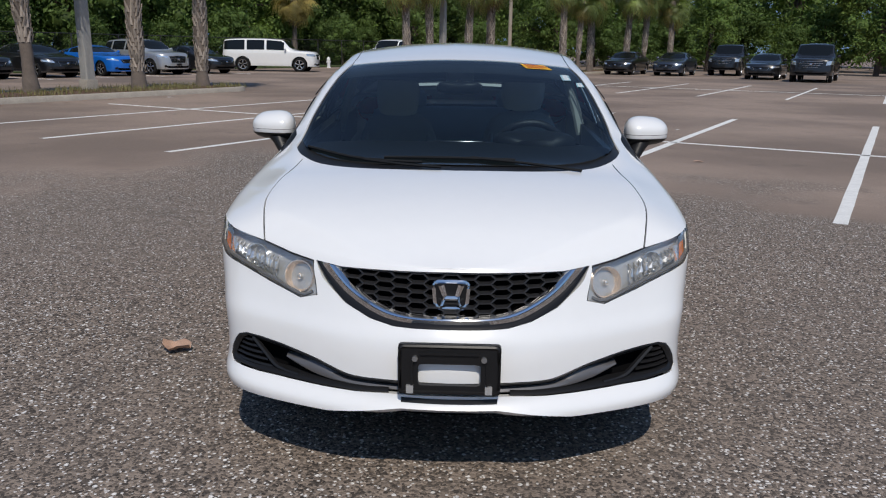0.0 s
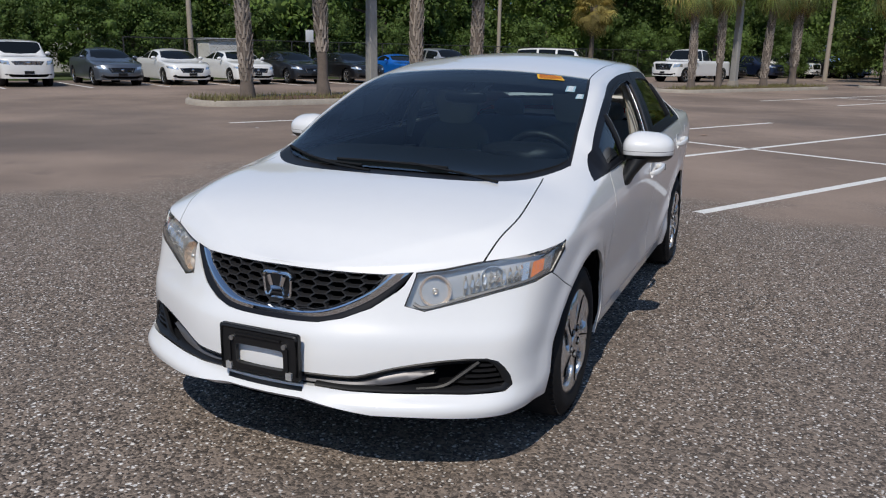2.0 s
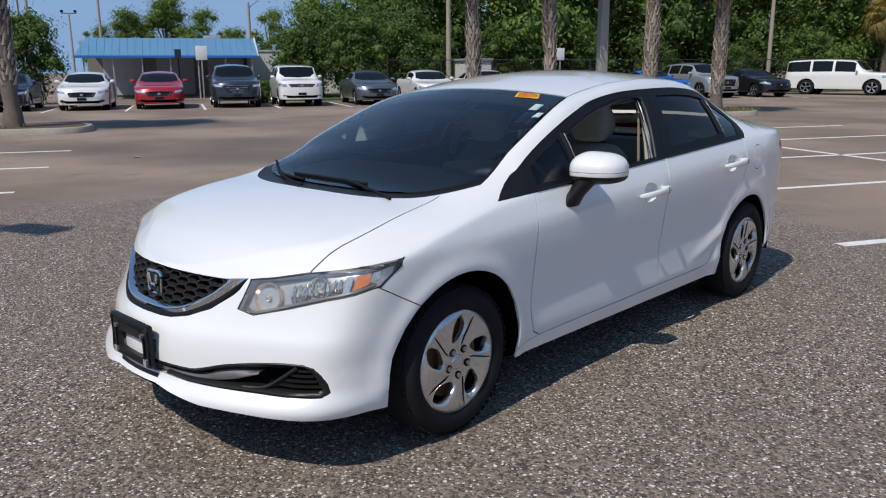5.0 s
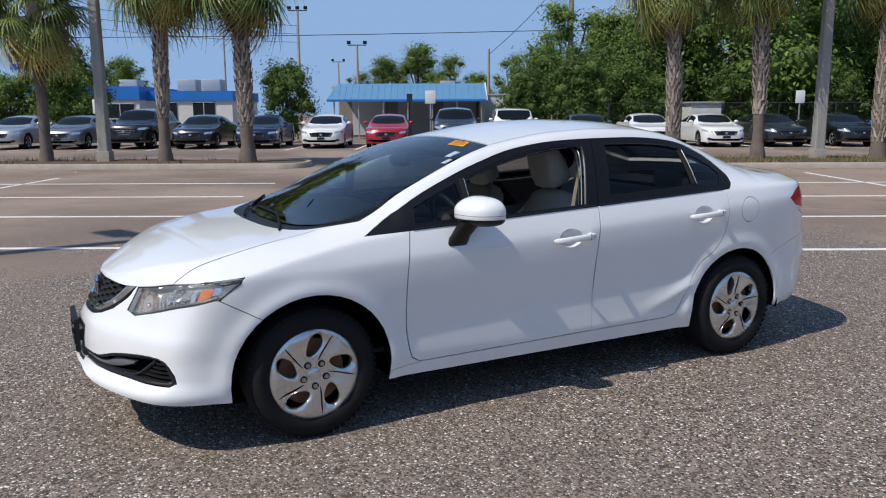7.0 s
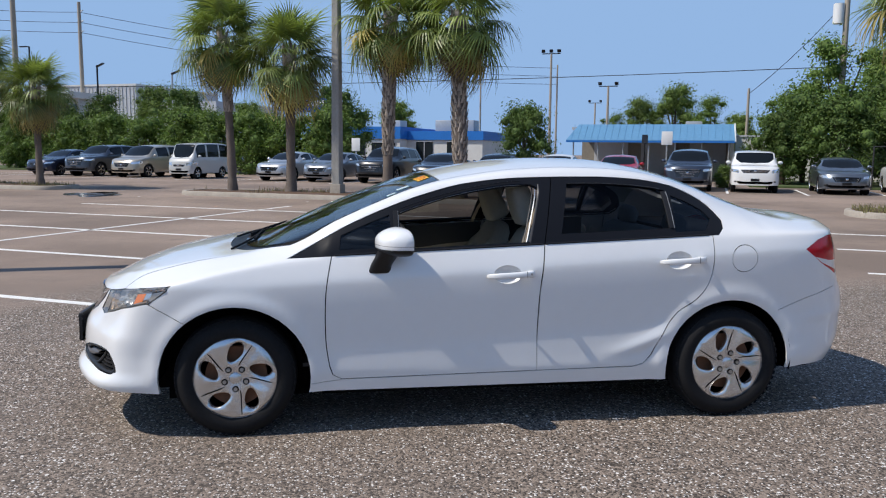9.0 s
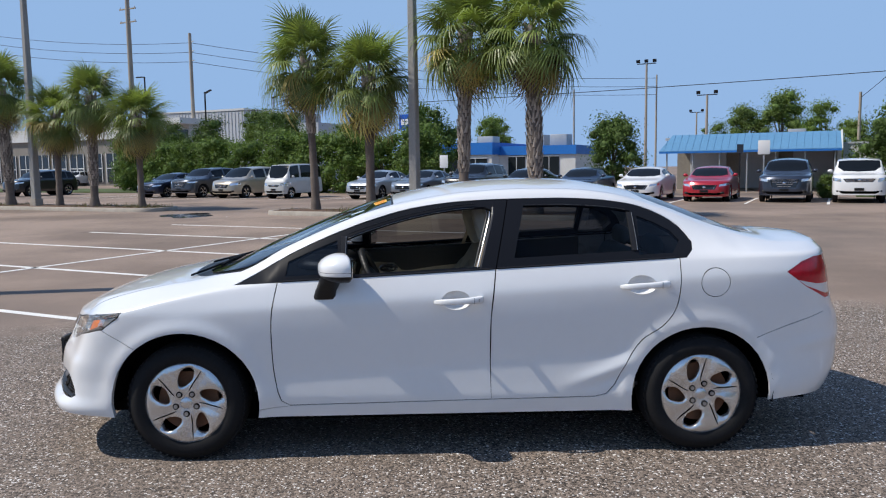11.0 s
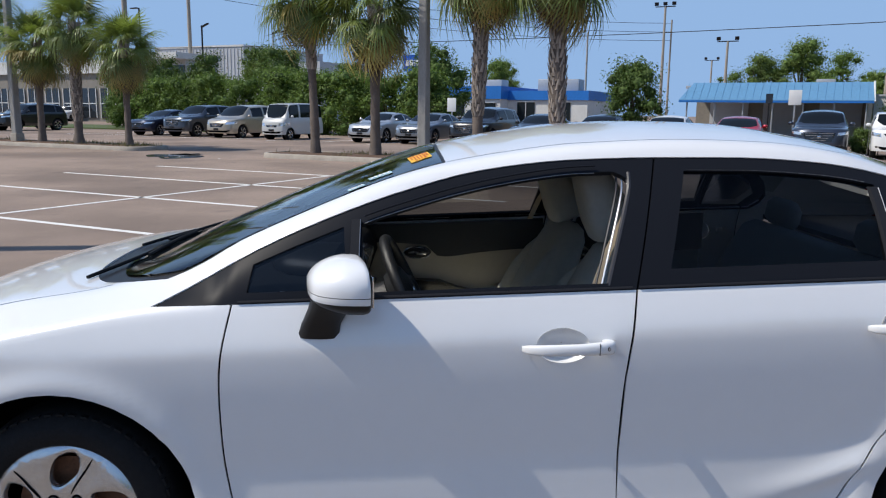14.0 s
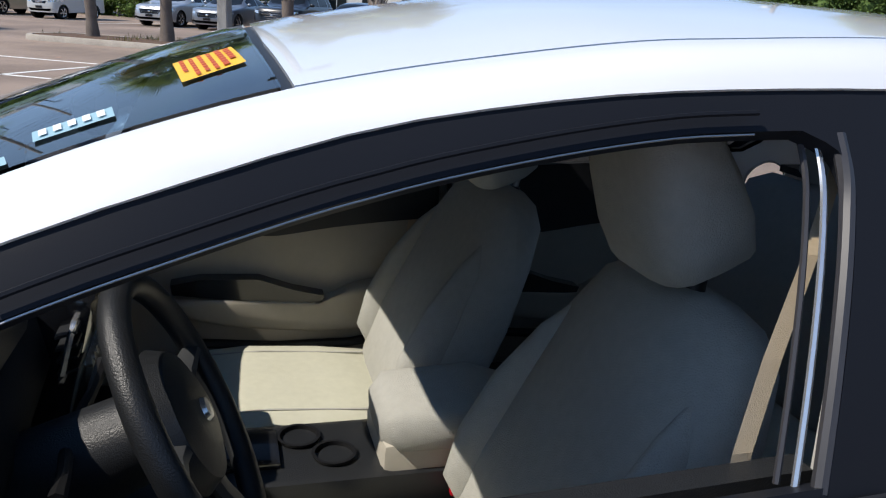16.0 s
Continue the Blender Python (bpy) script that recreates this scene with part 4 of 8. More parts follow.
part("honeycomb", g, GRILLE, gr, "black plastic honeycomb", smooth=0)
part("chrome_surround", ribbon(in_line, out_line, [(-0.12, 0.030), (0.0, 0.008), (0.25, -0.004), (0.42, -0.005), (0.52, -0.001), (1.0, 0.006), (1.05, 0.02)]), CHROME, gr, "bright chrome surround", smooth=25)
part("grille_lip", ribbon(out_line, lip_line, [(0.0, 0.006), (0.3, 0.001), (0.8, 0.001), (1.05, 0.012)]), TRIM, gr)
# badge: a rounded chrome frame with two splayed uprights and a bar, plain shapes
by = front_y(0, 0.64) + 0.010
frame_pts = [(x, by, z) for x, z in rounded([(-0.056, 0.690), (0.056, 0.690), (0.049, 0.602), (-0.049, 0.602)], 0.022, 4)]
part("badge_plate", Geo().prism([(p[0] * 1.05, p[2]) for p in frame_pts], 0.03, Matrix(((1, 0, 0, 0), (0, 0, 1, by), (0, 1, 0, 0), (0, 0, 0, 1)))), BLACK, gr)
g = Geo().tube(frame_pts, 0.0062, 6, True)
for s in (1, -1):
    g.tube([(s * 0.031, by - 0.004, 0.680), (s * 0.020, by - 0.004, 0.645), (s * 0.026, by - 0.004, 0.612)], [0.011, 0.0085, 0.009], 6)
g.tube([(-0.02, by - 0.004, 0.637), (0.02, by - 0.004, 0.637)], 0.008, 6)
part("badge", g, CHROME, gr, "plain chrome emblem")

# lower opening: near-black sheet for the recess's shade, black frame, chrome blades, fins at the corners
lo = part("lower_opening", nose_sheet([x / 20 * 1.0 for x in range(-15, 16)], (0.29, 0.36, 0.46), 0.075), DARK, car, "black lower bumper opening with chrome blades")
rim = [(x, z) for x, z in mouth if x > 0.15]
cx, cz = 0.52, 0.385


def shrink(q, f, dz):
    """A place of the opening's rim moved inwards."""
    x, z = q
    return (x - f * (x > 0.70) * (x - 0.66), z + (dz if z < cz - 0.02 else -dz))


for s in (1, -1):
    vs, m = [], 4
    for q in rim:
        for f, dz, dy in ((0.0, 0.0, 0.004), (0.06, 0.005, 0.000), (0.2, 0.014, 0.010), (0.24, 0.016, 0.05)):
            x, z = shrink(q, f, dz)
            vs.append((s * x, front_y(x, z) + dy, z))
    part("opening_frame", Geo().add(vs, [(i * m + k, i * m + k + 1, (i + 1) * m + k + 1, (i + 1) * m + k) for i in range(len(rim) - 1) for k in range(m - 1)]), BLACK, lo)
    top_b = [(0.10, 0.367), (0.25, 0.366), (0.335, 0.367), (0.40, 0.388), (0.47, 0.398), (0.545, 0.399)]
    low_b = [(0.10, 0.352), (0.25, 0.350), (0.335, 0.350), (0.40, 0.354), (0.47, 0.366), (0.548, 0.390)]
    g = ribbon(top_b, low_b, [(-0.1, 0.045), (0.0, 0.030), (0.35, 0.018), (0.8, 0.014), (1.0, 0.016), (1.1, 0.04)])
    g.v = [(s * x, y, z) for x, y, z in g.v]
    part("chrome_blade", g, CHROMEDARK, lo, "dull chrome blade", smooth=30)
    upper = smooth_line([(s * x, front_y(x, z) + 0.022, z) for x, z in ((0.30, 0.378), (0.38, 0.398), (0.46, 0.412), (0.58, 0.424), (0.66, 0.428))], 4)
    part("upper_blade", Geo().tube(upper, 0.008, 6, False, 0.7), BLACK, lo)
    diag = smooth_line([(s * x, front_y(x, z) + 0.014, z) for x, z in ((0.50, 0.343), (0.575, 0.350), (0.625, 0.385), (0.675, 0.428))], 4)
    part("divider", Geo().tube(diag, [0.007] * 4 + [0.010] * 9, 6, False, 0.8), BLACK, lo)
    for i in range(5):
        z = 0.343 + i * 0.018
        x0, x1 = 0.60 + 0.018 * i, 0.752 - 0.010 * i
        part("fin", Geo().tube([(s * (x0 + (x1 - x0) * f), front_y(x0 + (x1 - x0) * f, z) + 0.020 - 0.006 * math.sin(3.1 * f), z) for f in (0, 0.33, 0.67, 1)], 0.0075, 5, False, 0.7), BLACK, lo)
# added unseen tray that stops sun leaking down through the nose openings
xs13 = [x / 10 for x in range(-7, 8)]
part("undertray", Geo().add([(x, y, 0.285) for x in xs13 for y in (front_y(x, 0.285) + 0.03, -1.72)], [(2 * i, 2 * i + 1, 2 * i + 3, 2 * i + 2) for i in range(14)]), DARK, car)
# number plate carrier, empty, with a window and screws
pc = new("plate_carrier")
pc.parent = car
py = -2.268
outer = rounded([(-0.157, 0.362), (0.157, 0.362), (0.157, 0.525), (-0.157, 0.525)], 0.012, 3)
hole = rounded([(-0.096, 0.391), (0.096, 0.391), (0.096, 0.461), (-0.096, 0.461)], 0.014, 3)
g = Geo()
nn = len(outer)
M = [Vector((x, py, z)) for x, z in outer] + [Vector((x, py, z)) for x, z in hole]
M += [v + Vector((0, 0.016, 0)) for v in M]
g.add(M, [(i, (i + 1) % nn, nn + (i + 1) % nn, nn + i) for i in range(nn)] + [(2 * nn + i, 2 * nn + (i + 1) % nn, (i + 1) % nn, i) for i in range(nn)] + [(nn + i, nn + (i + 1) % nn, 3 * nn + (i + 1) % nn, 3 * nn + i) for i in range(nn)])
part("carrier_frame", g, BLACK, pc, smooth=30)
for x in (-0.12, 0.12):
    part("carrier_bracket", Geo().box((x, py + 0.045, 0.44), (0.03, 0.07, 0.05)), BLACK, pc)
g = Geo()
g.tube([(x, py, z) for x, z in rounded([(-0.15, 0.369), (0.15, 0.369), (0.15, 0.518), (-0.15, 0.518)], 0.012, 3)], 0.006, 5, True)
g.box((0, py - 0.003, 0.496), (0.18, 0.008, 0.006)).box((-0.115, py - 0.003, 0.428), (0.007, 0.008, 0.09)).box((0.115, py - 0.003, 0.428), (0.007, 0.008, 0.09))
part("carrier_ribs", g, BLACK, pc)
for x in (-0.105, 0.105):
    part("screw", Geo().cyl((x, py - 0.010, 0.48), (x, py + 0.002, 0.48), 0.009, n=10), STEEL, pc)
    part("clip", Geo().box((x * 1.15, py - 0.004, 0.380), (0.022, 0.01, 0.025)), LAMPGREY, pc)
part("lip_pad", nose_sheet([x / 60 for x in range(-9, 10)], (0.323, 0.330, 0.338), -0.002), BLACK, car)

# wheels
def wheel(parent, x, y, s, turn):
    """A tyre and a steel-silver wheel with five swirling blades; s is the side."""
    m = Matrix.Translation((s * x, y, HUB)) @ Matrix.Rotation(radians(90 * s), 4, "Y")
    w = part("wheel", Geo().lathe([(0.205, -0.20), (0.211, -0.02), (0.208, -0.013), (0.200, -0.03), (0.196, -0.15)], m, 48), SILVER, parent, "silver five-blade alloy-look wheel")
    prof = [(0.205, -0.185), (0.235, -0.192), (0.27, -0.19), (0.296, -0.178), (0.306, -0.155), (0.308, -0.1), (0.306, -0.045), (0.296, -0.020), (0.27, -0.006), (0.262, -0.001), (0.25, 0.0), (0.235, -0.001), (0.216, -0.006), (0.208, -0.014)]
    part("tyre", Geo().lathe(prof, m, 56), RUBBER, w)
    g = Geo()
    for k in range(56):
        a = 2 * math.pi * k / 56
        for zz, sl in ((-0.03, 0.02), (-0.17, -0.02)):
            c = m @ Vector((0.2975 * math.cos(a), 0.2975 * math.sin(a), zz))
            rot = m.to_3x3().to_4x4() @ Matrix.Rotation(a, 4, "Z")
            g.box(c, (0.006, 0.020, 0.034), rot)
    tagged(part("tread", g, RUBBER, w, smooth=0), kind="stuff")
    RW, hc, slant = 0.209, 0.132, radians(-31) * s
    corner = math.atan2(RW * math.sin(math.pi / 5), RW * math.cos(math.pi / 5) - hc)
    rays = sorted([2 * math.pi * i / 44 for i in range(44)] + [corner, 2 * math.pi - corner])
    steps, na = (0.0, 0.0, 0.05, 0.13, 0.26, 0.42, 0.60, 0.8, 1.0), len(rays)
    ns = len(steps)
    for k in range(5):
        base = 2 * math.pi * k / 5 + turn
        vs, fs = [], []
        for ph_ in rays:
            dx, dy = math.cos(ph_), math.sin(ph_)
            q = ph_ - slant
            rad_ = 1 / math.hypot(math.cos(q) / 0.055, math.sin(q) / (0.0345 + 0.006 * math.cos(q)))
            far = 10.0
            for sg in (1, -1):
                nx, ny = -math.sin(sg * math.pi / 5), math.cos(sg * math.pi / 5)
                dn = dx * nx + dy * ny
                if abs(dn) > 1e-9 and -(hc * nx) / dn > 0:
                    far = min(far, -(hc * nx) / dn)
            far = min(far, -hc * dx + math.sqrt(max(0.0, (hc * dx) ** 2 - hc * hc + RW * RW)))
            for j, f in enumerate(steps):
                r1 = rad_ + (far - rad_) * f
                px, py_ = hc + dx * r1, dy * r1
                r_ = math.hypot(px, py_)
                rel = math.atan2(py_, px)
                d_ = -0.003 - 0.017 * max(0.0, 1 - r_ / 0.13) ** 1.2 - 0.012 * max(0.0, (r_ - 0.186) / 0.023) ** 2
                # blades twist like a turbine and a gutter runs out of each opening
                d_ += 0.0065 * math.sin(5 * rel * s + 0.6) * ease((r_ - 0.05) / 0.07) * ease((RW - r_) / 0.05)
                along, perp = dx * math.cos(slant) + dy * math.sin(slant), -dx * math.sin(slant) + dy * math.cos(slant)
                if along > 0:
                    d_ -= 0.016 * along * math.exp(-(perp * r1 / 0.020) ** 2) * (1 - f) ** 1.2
                d_ -= 0.030 if j == 0 else 0.009 * (1 - f) ** 5
                vs.append(m @ Vector((r_ * math.cos(rel + base), r_ * math.sin(rel + base), d_)))
        for i in range(na):
            j = (i + 1) % na
            for q in range(ns - 1):
                fs.append((i * ns + q, i * ns + q + 1, j * ns + q + 1, j * ns + q))
        part("blade", Geo().add(vs, fs), SILVER, w, smooth=48)
        line = []
        for i in range(8):
            r_ = 0.068 + 0.122 * i / 7
            ang = base - s * (0.27 + 0.20 * i / 7 + 0.04 * math.sin(math.pi * i / 7))
            d_ = -0.003 - 0.017 * max(0.0, 1 - r_ / 0.13) ** 1.2 + 0.0065 * math.sin(5 * (ang - base) * s + 0.6) * ease((r_ - 0.05) / 0.07) * ease((RW - r_) / 0.05)
            line.append(m @ Vector((r_ * math.cos(ang), r_ * math.sin(ang), d_)))
        part("blade_groove", Geo().tube(line, [0.0015, 0.0028, 0.0032, 0.0032, 0.0032, 0.003, 0.0026, 0.0015], 6), DARK, w)
    part("hub_cap", Geo().lathe([(0.001, -0.008), (0.024, -0.009), (0.031, -0.014), (0.034, -0.024)], m, 20), SILVER, w)
    g = Geo()
    for k in range(5):
        a = 2 * math.pi * k / 5 + turn + 0.63
        c = m @ Vector((0.056 * math.cos(a), 0.056 * math.sin(a), -0.03))
        part("lug_nut", Geo().cyl(c, c + m.to_3x3() @ Vector((0, 0, 0.0265)), 0.0115, 0.010, 8), STEEL, w)
        part("lug_recess", Geo().cyl(c, c + m.to_3x3() @ Vector((0, 0, 0.0205)), 0.0165, n=12), DARK, w)
    part("brake_disc", Geo().lathe([(0.02, -0.055), (0.07, -0.055), (0.072, -0.07), (0.155, -0.062), (0.155, -0.09), (0.02, -0.09)], m, 32), RUST, w, "rusty brown brake disc")
    part("wheel_barrel", Geo().lathe([(0.001, -0.13), (0.186, -0.13), (0.188, -0.02)], m, 32), DARK, w)


for s in (1, -1):
    wheel(car, 0.846, -AXLE, s, math.pi)
    wheel(car, 0.856, AXLE, s, math.pi + 0.35)
    # wheel housings: near-black arches and a wall that carry the shade inside
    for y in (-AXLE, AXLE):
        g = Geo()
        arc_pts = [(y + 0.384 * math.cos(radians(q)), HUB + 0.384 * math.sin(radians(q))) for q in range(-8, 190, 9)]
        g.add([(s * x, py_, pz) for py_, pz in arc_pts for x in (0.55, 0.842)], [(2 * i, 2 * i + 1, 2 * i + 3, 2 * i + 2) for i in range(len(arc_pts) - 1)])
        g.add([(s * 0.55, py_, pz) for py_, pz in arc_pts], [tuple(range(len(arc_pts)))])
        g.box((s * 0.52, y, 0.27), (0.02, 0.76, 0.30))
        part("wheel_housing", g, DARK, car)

# underbody: near-black boxes set low to deepen the shade beneath
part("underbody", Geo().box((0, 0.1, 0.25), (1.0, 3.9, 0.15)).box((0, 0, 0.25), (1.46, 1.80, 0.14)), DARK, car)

# door mirrors
def mirror(s):
    base = new("door_mirror")
    base.parent = car
    bm = bmesh.new()
    bmesh.ops.create_uvsphere(bm, u_segments=28, v_segments=18, radius=1)
    for q in bm.verts:
        x, y, z = q.co
        f = lambda c, p: math.copysign(abs(c) ** p, c)
        x, y, z = f(x, 0.68), f(y, 0.85) if y < 0 else f(y, 0.3), f(z, 0.88) if z > 0 else f(z, 0.5)
        y2 = y * (0.098 if y < 0 else 0.060)
        q.co = Vector((s * (0.935 + 0.112 * x), -0.525 + y2 + 0.03 * x, 1.008 + (0.072 - 0.008 * x) * z * (1 - 0.25 * max(0, -y))))
    for co_, no_ in (((s * 0.935, -0.478, 0), (-0.26 * s, 1, 0)), ((0, 0, 0.978), (0, 0, 1)), ((0, 0, 0.995), (0, 0, 1)), ((0, 0, 0.9970), (0, 0, 1))):
        bmesh.ops.bisect_plane(bm, geom=bm.verts[:] + bm.edges[:] + bm.faces[:], plane_co=co_ if co_[2] == 0 else (0, -0.55, co_[2]), plane_no=no_)
    g1, g2 = Geo(), Geo()
    bm.verts.index_update()
    for f in bm.faces:
        c = f.calc_center_median()
        dst = g2 if (c.z < 0.978 or 0.995 < c.z < 0.9970 or c.y + 0.478 - 0.26 * (c.x * s - 0.935) > 0) else g1
        ids = [v.co.copy() for v in f.verts]
        dst.add(ids if s > 0 else ids[::-1], [tuple(range(len(ids)))])
    for gg, nm, mt in ((g1, "mirror_cap", WHITE), (g2, "mirror_shell", BLACK)):
        me = gg.mesh(nm, 0)
        b2 = bmesh.new()
        b2.from_mesh(me)
        bmesh.ops.remove_doubles(b2, verts=b2.verts[:], dist=1e-5)
        b2.to_mesh(me)
        b2.free()
        me.polygons.foreach_set("use_smooth", [True] * len(me.polygons))
        link(nm, me, mt, base)
    bm.free()
    part("mirror_glass", Geo().box((s * 0.935, -0.4655, 1.002), (0.140, 0.004, 0.080), Matrix.Rotation(s * radians(15), 4, "Z"), 0.001), CHROME, base)
    g = Geo()
    rings = [((0.848, -0.608, 0.842), 0.058, 0.026), ((0.862, -0.598, 0.885), 0.054, 0.034), ((0.884, -0.575, 0.930), 0.056, 0.044), ((0.905, -0.550, 0.962), 0.070, 0.058)]
    vs, fs = [], []
    for (x, y, z), ry, rx in rings:
        for k in range(14):
            a = 2 * math.pi * k / 14
            vs.append((s * (x + rx * math.cos(a)), y + ry * math.sin(a), z))
    for i in range(3):
        fs += [(i * 14 + k, i * 14 + (k + 1) % 14, (i + 1) * 14 + (k + 1) % 14, (i + 1) * 14 + k) for k in range(14)]
    fs.append(tuple(range(14)))
    part("mirror_foot", g.add(vs, fs), BLACK, base)


mirror(1)
mirror(-1)

# door handles over their cups
def skin_x(y, z):
    return hero_width(y, z) + hero_flare(y, z)


for s in (1, -1):
    for y0, z, door in HANDLES:
        xo = skin_x(y0, z)
        vs, fs, n = [], [], 22
        line = [(-0.126, -0.004, 0.006, 0.007, 0.004), (-0.112, -0.003, 0.018, 0.012, 0.007), (-0.085, -0.001, 0.032, 0.0145, 0.010), (-0.04, 0.002, 0.041, 0.0155, 0.011), (0.03, 0.005, 0.043, 0.016, 0.011),
                (0.082, 0.008, 0.040, 0.0175, 0.013), (0.112, 0.009, 0.034, 0.0180, 0.014), (0.123, 0.009, 0.024, 0.0165, 0.012), (0.126, 0.009, 0.010, 0.014, 0.010)]
        for dy, dz, out, hz, hx in line:
            for k in range(n):
                a = 2 * math.pi * k / n
                ca, sa = math.cos(a), math.sin(a)
                vs.append((s * (xo + out + hx * math.copysign(abs(ca) ** 0.8, ca)), y0 + dy, z + dz + hz * math.copysign(abs(sa) ** 0.75, sa)))
        for i in range(len(line) - 1):
            fs += [(i * n + k, i * n + (k + 1) % n, (i + 1) * n + (k + 1) % n, (i + 1) * n + k) for k in range(n)]
        fs += [tuple(range(n - 1, -1, -1)), tuple(range((len(line) - 1) * n, len(line) * n))]
        h = part("door_handle", Geo().add(vs, fs), WHITE, car, smooth=50)
        part("handle_root", Geo().box((s * (xo + 0.002), y0 + 0.108, z + 0.009), (0.05, 0.030, 0.026), bevel=0.006), WHITE, h)
        part("handle_seam", Geo().box((s * (xo + 0.0468), y0 + 0.078, z + 0.008), (0.014, 0.0016, 0.031)), DARK, h)
        if door == "front_door" and s > 0:
            part("key_lock", Geo().cyl((xo + 0.040, y0 + 0.100, z + 0.009), (xo + 0.0495, y0 + 0.100, z + 0.009), 0.0075, n=14), STEEL, h)
            part("key_slot", Geo().box((xo + 0.0497, y0 + 0.100, z + 0.009), (0.001, 0.0018, 0.008)), DARK, h)
        vs, g = [], Geo()
        rings = 9
        for j in range(rings):
            f = j / (rings - 1)
            for y, zz in cup_outline(y0 - 0.012, z, max(f, 0.02)):
                vs.append((s * (skin_x(y, zz) + 0.001 - 0.036 * (1 - f ** 2.6)), y, zz))
        m = len(vs) // rings
        g.add(vs, [(j * m + k, j * m + (k + 1) % m, (j + 1) * m + (k + 1) % m, (j + 1) * m + k) for j in range(rings - 1) for k in range(m)])
        part("handle_recess", g, WHITE, h)

# ---- inside and on the sedan ----
ws_verts = list({q for f in skin.faces("windscreen") + skin.faces("cowl") for q in f.verts})


def glass_place(x, y, out):
    """A place on the windscreen, lifted by out."""
    best = min(ws_verts, key=lambda q: (q.co.x - abs(x)) ** 2 + (q.co.y - y) ** 2)
    n = best[skin.nl].copy()
    if x < 0:
        n.x = -n.x
    c = Vector((math.copysign(best.co.x, x), best.co.y, best.co.z))
    z = c.z - (n.x * (x - c.x) + n.y * (y - c.y)) / n.z
    return Vector((x, y, z)) + n * out


def side_x(y, z):
    """The half width of the greenhouse at a place of the side view."""
    zs, zt = float(shoulder(y)), float(top(y))
    xs, zr = hero_width(y, zs), zs + float(rail_up(y)) * (zt - zs)
    f = (z - zs) / (zr - zs)
    return xs + (xs * float(rail_in(y)) - xs) * f + 0.018 * math.sin(math.pi * min(1.0, max(0.0, f)))


def pad(points, r, n=18):
    """A soft cushion: rings (centre, half width, half depth, up direction) joined into one skin."""
    vs, fs = [], []
    for c, hx, hd, d in points:
        c, d = Vector(c), Vector(d).normalized()
        side = Vector((1, 0, 0))
        dep = side.cross(d).normalized()
        for k in range(n):
            a = 2 * math.pi * k / n
            ca, sa = math.cos(a), math.sin(a)
            f = lambda q, e: math.copysign(abs(q) ** e, q)
            vs.append(c + side * hx * f(ca, r) + dep * hd * f(sa, r))
    m = len(points)
    for i in range(m - 1):
        fs += [(i * n + k, i * n + (k + 1) % n, (i + 1) * n + (k + 1) % n, (i + 1) * n + k) for k in range(n)]
    fs += [tuple(range(n - 1, -1, -1)), tuple(range((m - 1) * n, m * n))]
    return Geo().add(vs, fs)


